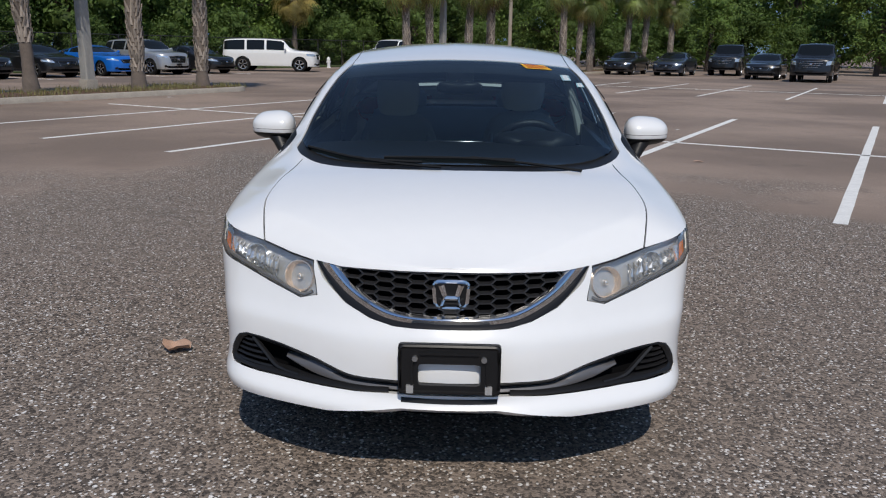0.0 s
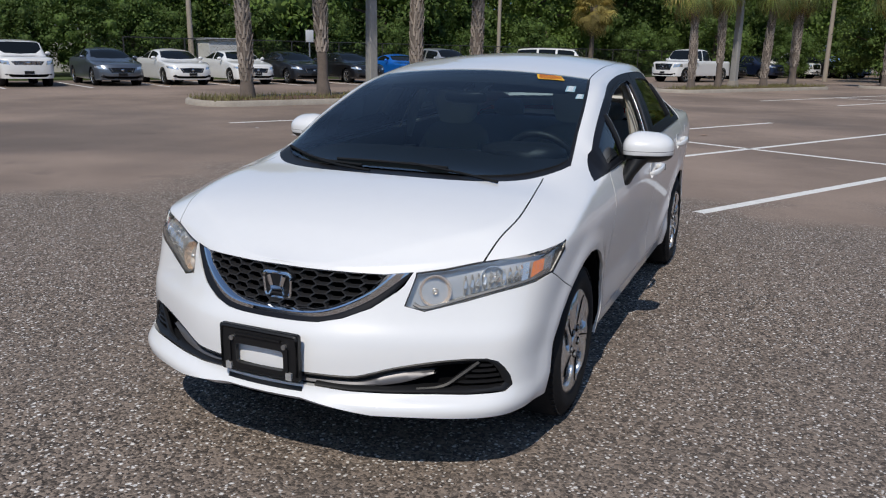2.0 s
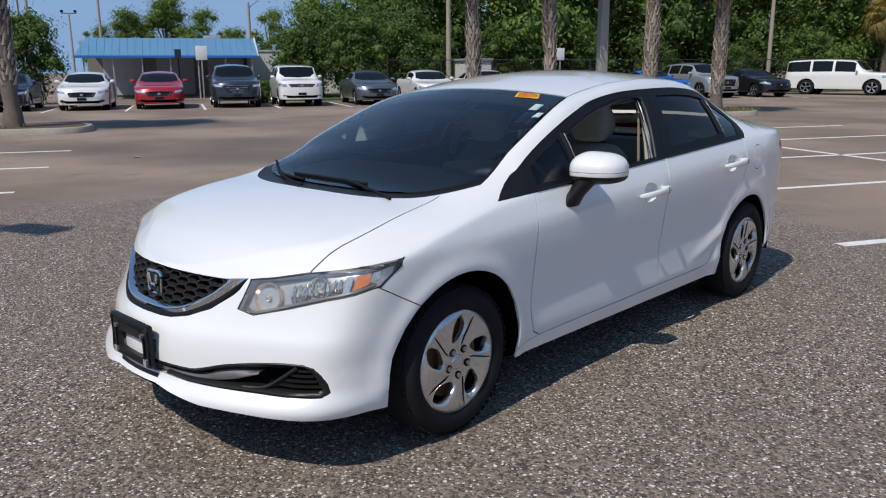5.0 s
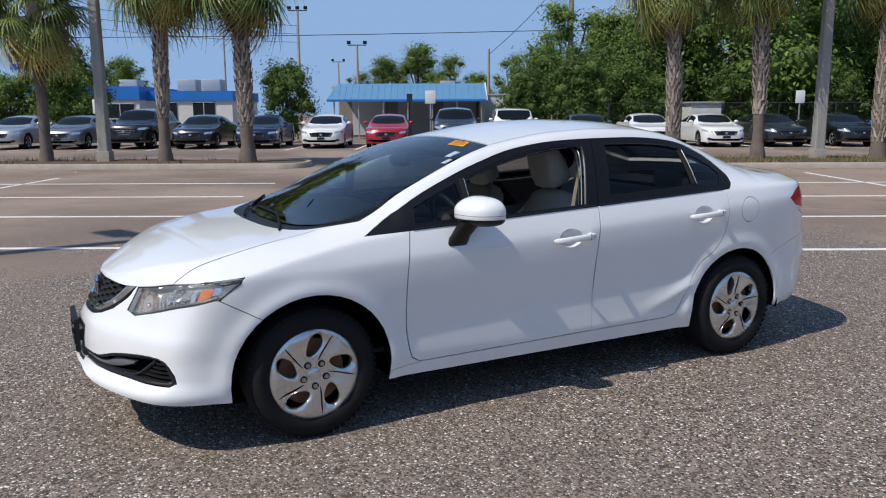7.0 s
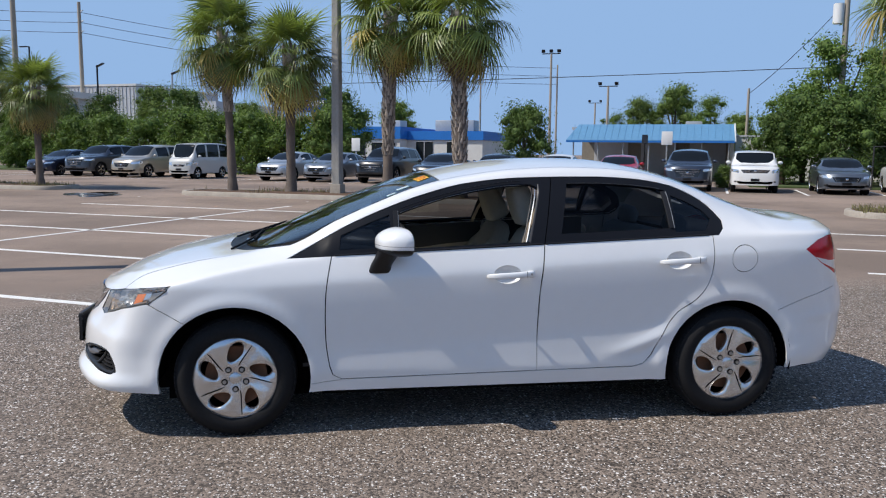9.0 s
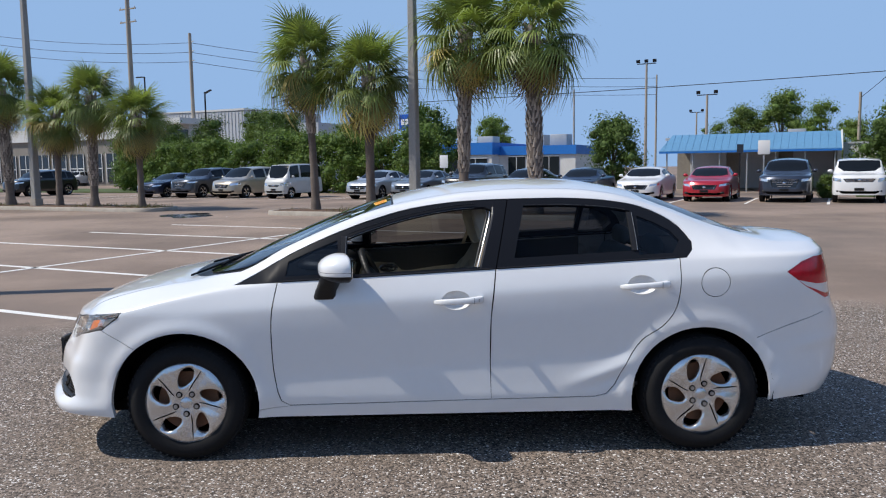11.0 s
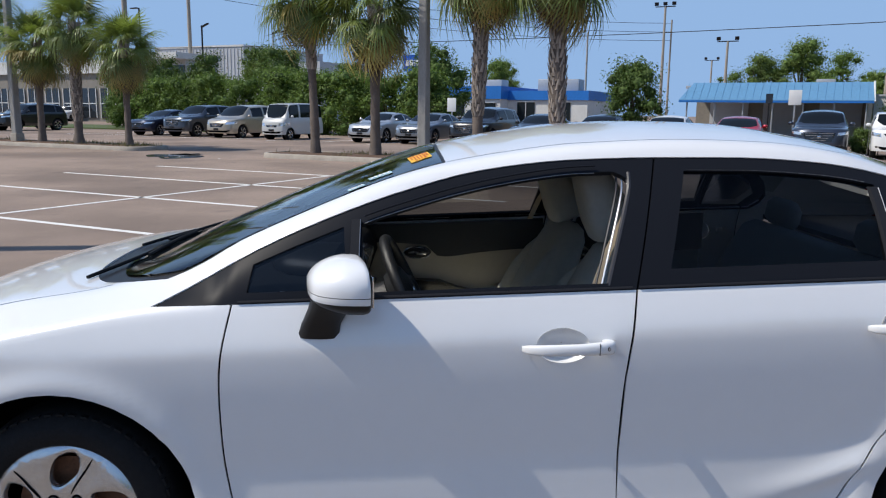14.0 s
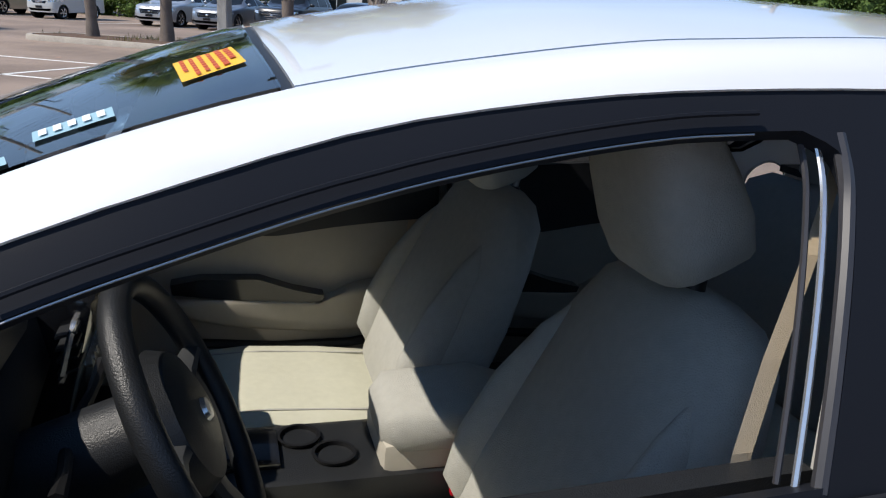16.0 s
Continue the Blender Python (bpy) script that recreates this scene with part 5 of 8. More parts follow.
def front_seat(x, dz, cloth, dy=0.0, bz=0.0):
    seat = new("front_seat")
    seat.parent = car
    up = (0, 0.44, 0.9)
    back = [((x, 0.055, 0.50 + dz), 0.20, 0.05, up), ((x, 0.075, 0.54 + dz), 0.245, 0.085, up), ((x, 0.13, 0.66 + dz), 0.255, 0.095, up), ((x, 0.195, 0.80 + dz), 0.25, 0.09, up), ((x, 0.25, 0.93 + dz), 0.225, 0.08, up), ((x, 0.285, 1.01 + dz), 0.19, 0.07, up), ((x, 0.30, 1.045 + dz), 0.14, 0.05, up), ((x, 0.305, 1.055 + dz), 0.08, 0.03, up)]
    back = [((c[0], c[1] + dy, c[2] + bz), hx, hd_, u_) for c, hx, hd_, u_ in back]
    part("backrest", pad(back, 0.62), cloth, seat, "cloth backrest with side bolsters", smooth=70)
    for s in (1, -1):
        bol = [((x + s * 0.195, 0.055, 0.54 + dz), 0.018, 0.02, up), ((x + s * 0.208, 0.050, 0.60 + dz), 0.036, 0.060, up), ((x + s * 0.208, 0.078, 0.69 + dz), 0.038, 0.066, up), ((x + s * 0.202, 0.128, 0.80 + dz), 0.034, 0.060, up), ((x + s * 0.190, 0.182, 0.90 + dz), 0.024, 0.040, up), ((x + s * 0.175, 0.222, 0.97 + dz), 0.008, 0.012, up)]
        bol = [((c[0], c[1] + dy, c[2] + bz), hx, hd_, u_) for c, hx, hd_, u_ in bol]
        part("bolster", pad(bol, 1.0, 14), cloth, seat, smooth=70)
        part("headrest_post", Geo().cyl((x + s * 0.055, 0.30, 1.03 + dz), (x + s * 0.055, 0.315, 1.10 + dz), 0.007, n=8), STEEL, seat)
        part("post_collar", Geo().cyl((x + s * 0.055, 0.297, 1.045 + dz), (x + s * 0.055, 0.30, 1.06 + dz), 0.018, 0.016, 10), BLACK, seat)
    hd = (0, -0.42, 0.91)
    head = [((x, 0.292, 1.050 + dz), 0.08, 0.055, hd), ((x, 0.284, 1.064 + dz), 0.112, 0.074, hd), ((x, 0.262, 1.115 + dz), 0.127, 0.076, hd), ((x, 0.235, 1.175 + dz), 0.129, 0.066, hd), ((x, 0.208, 1.235 + dz), 0.118, 0.054, hd), ((x, 0.197, 1.262 + dz), 0.10, 0.045, hd), ((x, 0.191, 1.274 + dz), 0.06, 0.028, hd)]
    head = [((c[0], c[1] + 0.4 * dy, c[2] + 0.022), hx, hd_, u_) for c, hx, hd_, u_ in head]
    part("headrest", pad(head, 0.52), cloth, seat, smooth=70)
    fw = (0, -1, 0.10)
    cush = [((x, 0.10, 0.475 + dz), 0.20, 0.05, fw), ((x, 0.06, 0.48 + dz), 0.25, 0.085, fw), ((x, -0.12, 0.49 + dz), 0.262, 0.095, fw), ((x, -0.30, 0.50 + dz), 0.262, 0.095, fw), ((x, -0.40, 0.505 + dz), 0.25, 0.085, fw), ((x, -0.435, 0.50 + dz), 0.20, 0.06, fw)]
    part("cushion", pad(cush, 0.6), CLOTH2, seat, "pale beige cloth cushion", smooth=70)
    for s in (1, -1):
        part("cushion_piping", Geo().tube([(x + s * 0.15, y, z + dz) for y, z in ((-0.40, 0.585), (-0.25, 0.588), (-0.05, 0.574), (0.03, 0.57))], 0.003, 5), CLOTH, seat)
    part("seat_base", Geo().box((x, -0.15, 0.36 + dz), (0.44, 0.5, 0.14), bevel=0.03), DASH, seat)


front_seat(0.37, -0.01, CLOTH, 0.04, -0.025)
front_seat(-0.37, -0.05, CLOTH)
# rear bench
rb = new("rear_bench")
rb.parent = car
up = (0, 0.42, 0.9)
part("bench_back", pad([((0, 0.98, 0.50), 0.60, 0.05, up), ((0, 1.0, 0.54), 0.66, 0.08, up), ((0, 1.10, 0.75), 0.66, 0.08, up), ((0, 1.18, 0.95), 0.63, 0.06, up), ((0, 1.20, 0.985), 0.58, 0.03, up)], 0.4, 28), CLOTH, rb, smooth=70)
part("bench_cushion", pad([((0, 1.0, 0.44), 0.6, 0.06, (0, -1, 0.1)), ((0, 0.9, 0.45), 0.66, 0.09, (0, -1, 0.1)), ((0, 0.55, 0.47), 0.66, 0.09, (0, -1, 0.1)), ((0, 0.5, 0.46), 0.6, 0.06, (0, -1, 0.1))], 0.45, 28), CLOTH2, rb, smooth=70)
for x in (-0.36, 0.36):
    part("rear_headrest", pad([((x, 1.20, 0.99), 0.08, 0.03, up), ((x, 1.205, 1.01), 0.11, 0.05, up), ((x, 1.215, 1.07), 0.11, 0.05, up), ((x, 1.22, 1.10), 0.08, 0.03, up)], 0.65), CLOTH, rb, smooth=70)
part("parcel_shelf", Geo().box((0, 1.48, 1.0), (1.2, 0.5, 0.02)), DASH, car)
# cabin floor, firewall, door cards, headliner
part("cabin_floor", Geo().box((0, 0.05, 0.345), (1.5, 2.1, 0.02)), DASH, car)
part("firewall", Geo().box((0, -1.02, 0.62), (1.4, 0.03, 0.55)), DARK, car)
UPRIGHT = Matrix(((0, 0, 1, 0), (1, 0, 0, 0), (0, 1, 0, 0), (0, 0, 0, 1)))
for s in (1, -1):
    for y0, y1, back in ((-0.86, 0.24, False), (0.27, 1.0, True)):
        o = 0.76 if back else 0.0
        dc = part("door_card", Geo().box((s * 0.776, (y0 + y1) / 2, 0.585), (0.05, y1 - y0, 0.51), bevel=0.012), PANEL, car, "beige plastic door card with a dark upper panel")
        sheet = Matrix.Translation((s * 0.755 if s < 0 else 0.725, 0, 0)) @ UPRIGHT
        line = [(y0, 0.845), (-0.46 + o, 0.842), (-0.315 + o, 0.832)] + smooth_line([(-0.262 + o, 0.782), (-0.20 + o, 0.778), (-0.05 + o, 0.800), (0.10 + o, 0.815)], 3) + [(y1, 0.825)]
        rim = [(y, z) for y, z in line if y0 <= y <= y1] + [(y1, belt(y1) - 0.012), (y0, belt(y0) - 0.012)]
        part("card_top", Geo().prism(rim, 0.03, sheet), DASH, dc, "near-black upper door panel", smooth=30)
        arm = smooth_line([(-0.49, 0.60), (-0.42, 0.615), (-0.18, 0.600), (-0.06, 0.60), (0.02, 0.635), (0.16, 0.640), (0.235, 0.60), (0.22, 0.55), (0.0, 0.50), (-0.30, 0.52), (-0.47, 0.56), (-0.49, 0.60)], 4)[:-1]
        g = Geo()
        n = len(arm)
        cy, cz = sum(p[0] for p in arm) / n, sum(p[1] for p in arm) / n
        vs = []
        for f, out in ((1.0, 0.0), (0.985, 0.025), (0.94, 0.042), (0.82, 0.052), (0.5, 0.056), (0.02, 0.056)):
            vs += [(s * (0.751 - out), min(max(cy + (y - cy) * f + o, y0), y1), cz + (z - cz) * f) for y, z in arm]
        part("armrest", g.add(vs, [(i * n + k, i * n + (k + 1) % n, (i + 1) * n + (k + 1) % n, (i + 1) * n + k) for i in range(5) for k in range(n)]), PANEL, dc, "beige moulded armrest", smooth=60)
        sw_ = [(-0.475 + o, 0.655), (-0.40 + o, 0.668), (-0.25 + o, 0.664), (-0.16 + o, 0.632), (-0.075 + o, 0.612), (-0.085 + o, 0.585), (-0.22 + o, 0.596), (-0.40 + o, 0.618), (-0.47 + o, 0.628)]
        part("switch_panel", Geo().prism([(max(y, y0 + 0.01), z) for y, z in sw_], 0.055, Matrix.Translation((s * 0.755 if s < 0 else 0.70, 0, 0)) @ UPRIGHT), GLOSS, dc, "gloss black switch panel", smooth=30)
        part("handle_bowl", Geo().ball((s * 0.748, -0.355 + o, 0.792), (0.010, 0.062, 0.026), 16, 8), DASH, dc)
        part("bowl_ring", Geo().tube([(s * 0.742, -0.355 + o + 0.064 * math.cos(k * math.pi / 10), 0.792 + 0.028 * math.sin(k * math.pi / 10)) for k in range(20)], 0.004, 5, True), SILVER, dc)
        part("pull_handle", Geo().tube([(s * 0.738, -0.395 + o, 0.790), (s * 0.724, -0.36 + o, 0.794), (s * 0.730, -0.315 + o, 0.790)], [0.006, 0.010, 0.008], 8), CHROME, dc)
        part("map_pocket", Geo().tube([(s * 0.748, max(-0.44 + o, y0 + 0.04), 0.47), (s * 0.735, -0.2 + o, 0.455), (s * 0.735, 0.0 + o, 0.455), (s * 0.748, 0.14 + o, 0.47)], 0.014, 8), DASH, dc)
roof_faces = [f for f in skin.bm.faces if f[skin.tag] == 0 and f.calc_center_median().z > 1.12 and -0.3 < f.calc_center_median().y < 1.3]
link("headliner", skin.mesh("headliner", "", both=True, push=0.03, lip=0, faces=roof_faces), LINER, car, "grey cloth headliner")
for s in (1, -1):
    part("seat_belt", Geo().add([(s * x, y + dy, z) for x, y, z, w in ((0.600, 0.345, 1.26, 0.018), (0.665, 0.275, 1.16, 0.020), (0.70, 0.225, 1.06, 0.024), (0.725, 0.190, 0.97, 0.024), (0.745, 0.170, 0.6, 0.024)) for dy in (-w, 0.0)], [(0, 1, 3, 2), (2, 3, 5, 4), (4, 5, 7, 6), (6, 7, 9, 8)]), BELT, car, "tan seat belt webbing", smooth=0)
    part("pillar_cover", Geo().tube([(s * 0.735, 0.30, 0.90), (s * 0.70, 0.325, 1.05), (s * 0.635, 0.365, 1.25)], 0.03, 8), LINER, car)
    jamb = [(y, z) for y, z in smooth_line([(0.194, open_low(0.194) - 0.01), (0.227, 1.10), (0.257, 1.20), (0.268, 1.244), (0.270, 1.285)], 5)]
    part("window_seal", Geo().tube([(s * (side_x(y, z) - 0.012), y - 0.002, z) for y, z in jamb], 0.008, 8), RUBBER_GREY, car, "grey rubber window channel")
    if s > 0:
        part("seal_strip", Geo().tube([(side_x(y, z) - 0.024, y - 0.019, z) for y, z in jamb[:-1]], 0.0036, 6, False, 0.6), SILVER, car, "bright edge of the window channel")
        part("inner_seal", Geo().tube([(side_x(y, z) - 0.032, y - 0.033, z) for y, z in jamb[:-1]], 0.0034, 6), RUBBER_GREY, car)
    over = [(y, high_glass(y)) for y in np.linspace(0.17, -0.49, 24)]
    part("window_channel", Geo().tube([(s * (side_x(y, z) - 0.004), y, z - 0.005) for y, z in over], 0.0011, 5), STEEL, car, "thin bright window channel edge")
    part("frame_moulding", Geo().tube([(s * (side_x(y, z) - 0.003), y, z + 0.016) for y, z in over], 0.0028, 6), TRIM, car)
    part("rear_channel", Geo().tube([(s * (side_x(y, z) - 0.006), y, z - 0.001) for y, z in [(y, high_glass(y)) for y in np.linspace(0.44, 0.97, 14)]], 0.0016, 5), STEEL, car)
    for y0, z0, y1, z1 in ((-0.512, open_low(-0.512), -0.512, 1.150), (0.992, rear_low(0.992), 0.992, 1.252)):
        rows = [(y0 + (y1 - y0) * i / 6, z0 + (z1 - z0) * i / 6) for i in range(7)]
        g = Geo().add([(s * (side_x(y, z) + dx), y + dy, z) for y, z in rows for dx, dy in ((-0.012, -0.016), (0.003, -0.013), (0.003, 0.010), (-0.012, 0.013))],
                      [(4 * i + k, 4 * i + k + 1, 4 * i + k + 5, 4 * i + k + 4) for i in range(6) for k in range(3)] + [(24, 25, 26, 27)])
        part("window_divider", g, FRAMEBLACK, car, "black upright bar between the panes", smooth=0)
        part("divider_edge", Geo().tube([(s * (side_x(y, z) + 0.003), y + 0.011, z) for y, z in rows], 0.0013, 5), STEEL, car)
    part("belt_moulding", Geo().tube([(s * (side_x(y, belt(y) + 0.006) + 0.002), y, belt(y) + 0.006) for y in np.linspace(-0.83, 0.255, 14)], 0.0045, 6), FRAMEBLACK, car)
    part("belt_moulding", Geo().tube([(s * (side_x(y, belt(y) + 0.006) + 0.002), y, belt(y) + 0.006) for y in np.linspace(0.275, 1.19, 12)], 0.0045, 6), FRAMEBLACK, car)
# Header band added and widened to block sun from the front seats.
head_faces = [f for f in skin.faces("windscreen") + skin.faces("cowl") if f.calc_center_median().y > -0.435 and f.calc_center_median().z > 1.2]
link("windscreen_header", skin.mesh("windscreen_header", "", both=True, push=0.022, lip=0, faces=head_faces), DASH, car, "dark header band inside the windscreen, widened to keep sun off the seats")
# Added visors, unseen themselves, that shade the headliner's bright front edge.
VISOR = mat("grey_visor_cloth", (0.11, 0.11, 0.105), 0.9, vary=0.06, bump=0.2, bscale=400)
for s in (1, -1):
    part("sun_visor", Geo().box((s * 0.28, -0.285, 1.262), (0.42, 0.20, 0.018), Matrix.Rotation(radians(14), 4, "X"), 0.007), VISOR, car, "added grey cloth visor, folded up, shading the headliner edge")
# dashboard, steering wheel, console
db = new("dashboard")
db.parent = car
prof = [(-1.12, 0.905), (-0.95, 0.945), (-0.78, 0.962), (-0.66, 0.955), (-0.60, 0.92), (-0.585, 0.84), (-0.62, 0.74), (-0.66, 0.60), (-0.72, 0.50)]
vs = [(x, y + 0.04 * (x / 0.7) ** 2, z - 0.02 * (x / 0.7) ** 4) for x in np.linspace(-0.72, 0.72, 13) for y, z in prof]
n = len(prof)
part("dash_pad", Geo().add(vs, [(i * n + k, i * n + k + 1, (i + 1) * n + k + 1, (i + 1) * n + k) for i in range(12) for k in range(n - 1)]), DASHTOP, db, smooth=50)
part("binnacle", pad([((0.37, -0.80, 0.955), 0.10, 0.03, (0, 1, 0.1)), ((0.37, -0.74, 0.965), 0.19, 0.05, (0, 1, 0.1)), ((0.37, -0.60, 0.955), 0.20, 0.055, (0, 1, 0.1))], 0.7), DASH, db, smooth=60)
part("radio_panel", Geo().box((0.0, -0.60, 0.80), (0.27, 0.10, 0.30), Matrix.Rotation(radians(-14), 4, "X"), 0.02), GLOSS, db)
for i, x in enumerate((0.13, -0.13)):
    vent = part("air_vent", Geo().tube([(x + a, -0.552 + 0.25 * (b), 0.87 + b) for a, b in rounded([(-0.055, -0.045), (0.055, -0.045), (0.045, 0.045), (-0.045, 0.045)], 0.015, 3)], 0.005, 5, True), SILVER, db)
    for k in range(4):
        part("vent_slat", Geo().box((x, -0.552, 0.842 + 0.019 * k), (0.095, 0.03, 0.004), Matrix.Rotation(radians(15), 4, "X")), DASH, vent)
part("radio_display", Geo().box((0, -0.555, 0.905), (0.15, 0.006, 0.05), Matrix.Rotation(radians(-14), 4, "X"), 0.002), WINDOW_DARK, db)
for k in range(6):
    part("knob", Geo().cyl((-0.06 + 0.024 * k, -0.548, 0.80), (-0.06 + 0.024 * k, -0.538, 0.802), 0.008, n=8), SILVER, db)
sw = new("steering_wheel")
sw.parent = car
axis = Vector((0, 0.90, 0.42)).normalized()
wm = Matrix.Translation((0.37, -0.372, 0.862)) @ axis.to_track_quat("Z", "Y").to_matrix().to_4x4()
part("rim", Geo().tube([wm @ Vector((0.188 * math.cos(2 * math.pi * k / 48), 0.188 * math.sin(2 * math.pi * k / 48), 0)) for k in range(48)], 0.0185, 12, True), DASH, sw, "black leather steering wheel rim")
part("hub", Geo().lathe([(0.001, 0.020), (0.05, 0.018), (0.088, 0.006), (0.102, -0.018), (0.08, -0.055)], wm, 32), DASH, sw, "black airbag cover")
for a in (5, 175, 270):
    d = Vector((math.cos(radians(a)), math.sin(radians(a)), 0))
    part("spoke", Geo().tube([wm @ (d * 0.06 + Vector((0, 0, -0.02))), wm @ (d * 0.12 + Vector((0, 0, -0.015))), wm @ (d * 0.178)], [0.03, 0.02, 0.014], 8, False, 0.6), SPOKE, sw)
part("emblem", Geo().lathe([(0.001, 0.026), (0.014, 0.025), (0.018, 0.018)], wm, 16), SILVER, sw)
part("column", Geo().cyl((0.37, -0.66, 0.74), (0.37, -0.43, 0.84), 0.075, 0.06, 14), DASH, sw)
for s in (1, -1):
    part("stalk", Geo().tube([(0.37, -0.52, 0.84), (0.37 + s * 0.10, -0.505, 0.855), (0.37 + s * 0.17, -0.50, 0.865)], [0.01, 0.008, 0.011], 8), BLACK, sw)
cs = new("console")
cs.parent = car
part("console_body", Geo().box((0, -0.22, 0.46), (0.22, 0.75, 0.22), bevel=0.025), DASH, cs)
part("armrest", pad([((0, -0.06, 0.635), 0.07, 0.03, (0, 1, 0.05)), ((0, -0.03, 0.64), 0.105, 0.05, (0, 1, 0.05)), ((0, 0.15, 0.645), 0.11, 0.052, (0, 1, 0.05)), ((0, 0.22, 0.64), 0.09, 0.035, (0, 1, 0.05))], 0.55), CLOTH, cs, "grey cloth armrest", smooth=70)
part("armrest_base", Geo().box((0, 0.08, 0.52), (0.19, 0.28, 0.2), bevel=0.02), PANEL, cs)
part("shift_plate", Geo().box((0.0, -0.34, 0.576), (0.12, 0.2, 0.012), bevel=0.004), GLOSS, cs)
part("gear_lever", Geo().cyl((0.0, -0.40, 0.57), (0.0, -0.39, 0.615), 0.012, n=8).ball((0, -0.385, 0.628), (0.022, 0.03, 0.022)), BLACK, cs)
for y in (-0.14, -0.2):
    part("cup_holder", Geo().lathe([(0.040, 0.0), (0.042, 0.006), (0.036, 0.006), (0.034, -0.05), (0.001, -0.05)], Matrix.Translation((0.03 if y > -0.18 else -0.04, y, 0.573)), 20), BLACK, cs)
part("buckle", Geo().box((0.13, 0.08, 0.56), (0.02, 0.04, 0.06), bevel=0.005), RED, cs)
rv = new("rear_view_mirror")
rv.parent = car
rv.location = (0, -0.055, -0.032)
part("mirror_body", pad([((0, -0.487, 1.237), 0.06, 0.018, (0, 1, 0.1)), ((0, -0.475, 1.236), 0.105, 0.03, (0, 1, 0.1)), ((0, -0.455, 1.235), 0.115, 0.034, (0, 1, 0.1)), ((0, -0.445, 1.234), 0.112, 0.031, (0, 1, 0.1))], 0.6), BLACK, rv)
part("stem", Geo().cyl((0, -0.47, 1.24), (0, -0.46, 1.275), 0.012, n=8), BLACK, rv)

# wipers and stickers on the windscreen
for pts, blade in ((((0.50, -1.375), (0.30, -1.315), (0.06, -1.262)), ((-0.30, -1.262), (-0.05, -1.268), (0.24, -1.272))), (((-0.06, -1.40), (-0.22, -1.355), (-0.38, -1.288)), ((-0.64, -1.13), (-0.40, -1.27), (-0.14, -1.325)))):
    w = part("wiper", Geo().tube(smooth_line([glass_place(x, y, 0.008) for x, y in pts], 4), 0.006, 6), DASHTOP, car)
    part("wiper_blade", Geo().tube(smooth_line([glass_place(x, y, 0.007) for x, y in blade], 5), 0.0065, 6), DASHTOP, w)


def decal(name, corners, material, label):
    """A flat sticker on the windscreen, from four (x, y) corners."""
    (a, b, c, d) = [Vector(q) for q in corners]

    def at(u, v):
        return (a * (1 - u) + b * u) * (1 - v) + (d * (1 - u) + c * u) * v
    pts = [glass_place(*at(u, v), 0.0025) for v in (0, 1) for u in (0, 0.33, 0.67, 1)]
    return part(name, Geo().add(pts, [(i, i + 1, i + 5, i + 4) for i in range(3)]), material, car, label, smooth=0), at


yl, at = decal("window_sticker", ((0.338, -0.379), (0.472, -0.362), (0.434, -0.298), (0.310, -0.313)), YELLOW, "yellow paper sticker with red lettering bars")
for r in range(6):
    for c in range(7 if r not in (0, 5) else 5):
        u0, v0 = 0.07 + c * 0.125 + (0.04 if r % 2 else 0.0), 0.09 + r * 0.145
        pts = [glass_place(*at(u, v), 0.004) for v in (v0, v0 + (0.10 if r > 3 else 0.07)) for u in (u0, u0 + 0.10)]
        part("lettering_bar", Geo().add(pts, [(0, 1, 3, 2)]), INK, yl, smooth=0)
for corners in (((0.512, -0.495), (0.556, -0.485), (0.547, -0.417), (0.503, -0.425)), ((0.578, -0.553), (0.614, -0.543), (0.606, -0.495), (0.576, -0.504))):
    st, at = decal("service_sticker", corners, STICKER, "small pale blue sticker with white bars")
    for k in range(5):
        pts = [glass_place(*at(u, v), 0.004) for v in (0.08 + 0.18 * k, 0.18 + 0.18 * k) for u in (0.2, 0.8)]
        part("lettering_bar", Geo().add(pts, [(0, 1, 3, 2)]), SIGNPALE, st, smooth=0)

# a dry leaf and scraps on the asphalt
DRY = mat("dry_brown_leaf", (0.40, 0.26, 0.19), 0.9, vary=0.3, scale=20)
lf = Geo()
pts = []
for i in range(7):
    for j in range(5):
        u_, v_ = i / 6 - 0.5, j / 4 - 0.5
        w = 0.5 * math.cos(u_ * 2.6)
        pts.append((-1.30 + 0.135 * u_, -1.09 + 0.11 * v_ * w * 2, 0.012 + 0.10 * v_ * v_ + 0.05 * u_ * u_ + 0.008 * math.sin(9 * u_)))
lf.add(pts, [(i * 5 + j, i * 5 + j + 1, (i + 1) * 5 + j + 1, (i + 1) * 5 + j) for i in range(6) for j in range(4)])
tagged(part("dry_leaf", lf, DRY, smooth=60), "curled dry brown leaf lying on the asphalt", "leaf")

# ---- parked vehicles ----
PAINTS = {}


def paint(name, rgb, metal=0.3, rough=0.3):
    if name not in PAINTS:
        PAINTS[name] = mat(name + "_car_paint", rgb, rough, metal, coat=1.0, vary=0.03)
    return PAINTS[name]


SHINE = mat("parked_car_glass", (0.008, 0.010, 0.012), 0.05, spec=0.28)


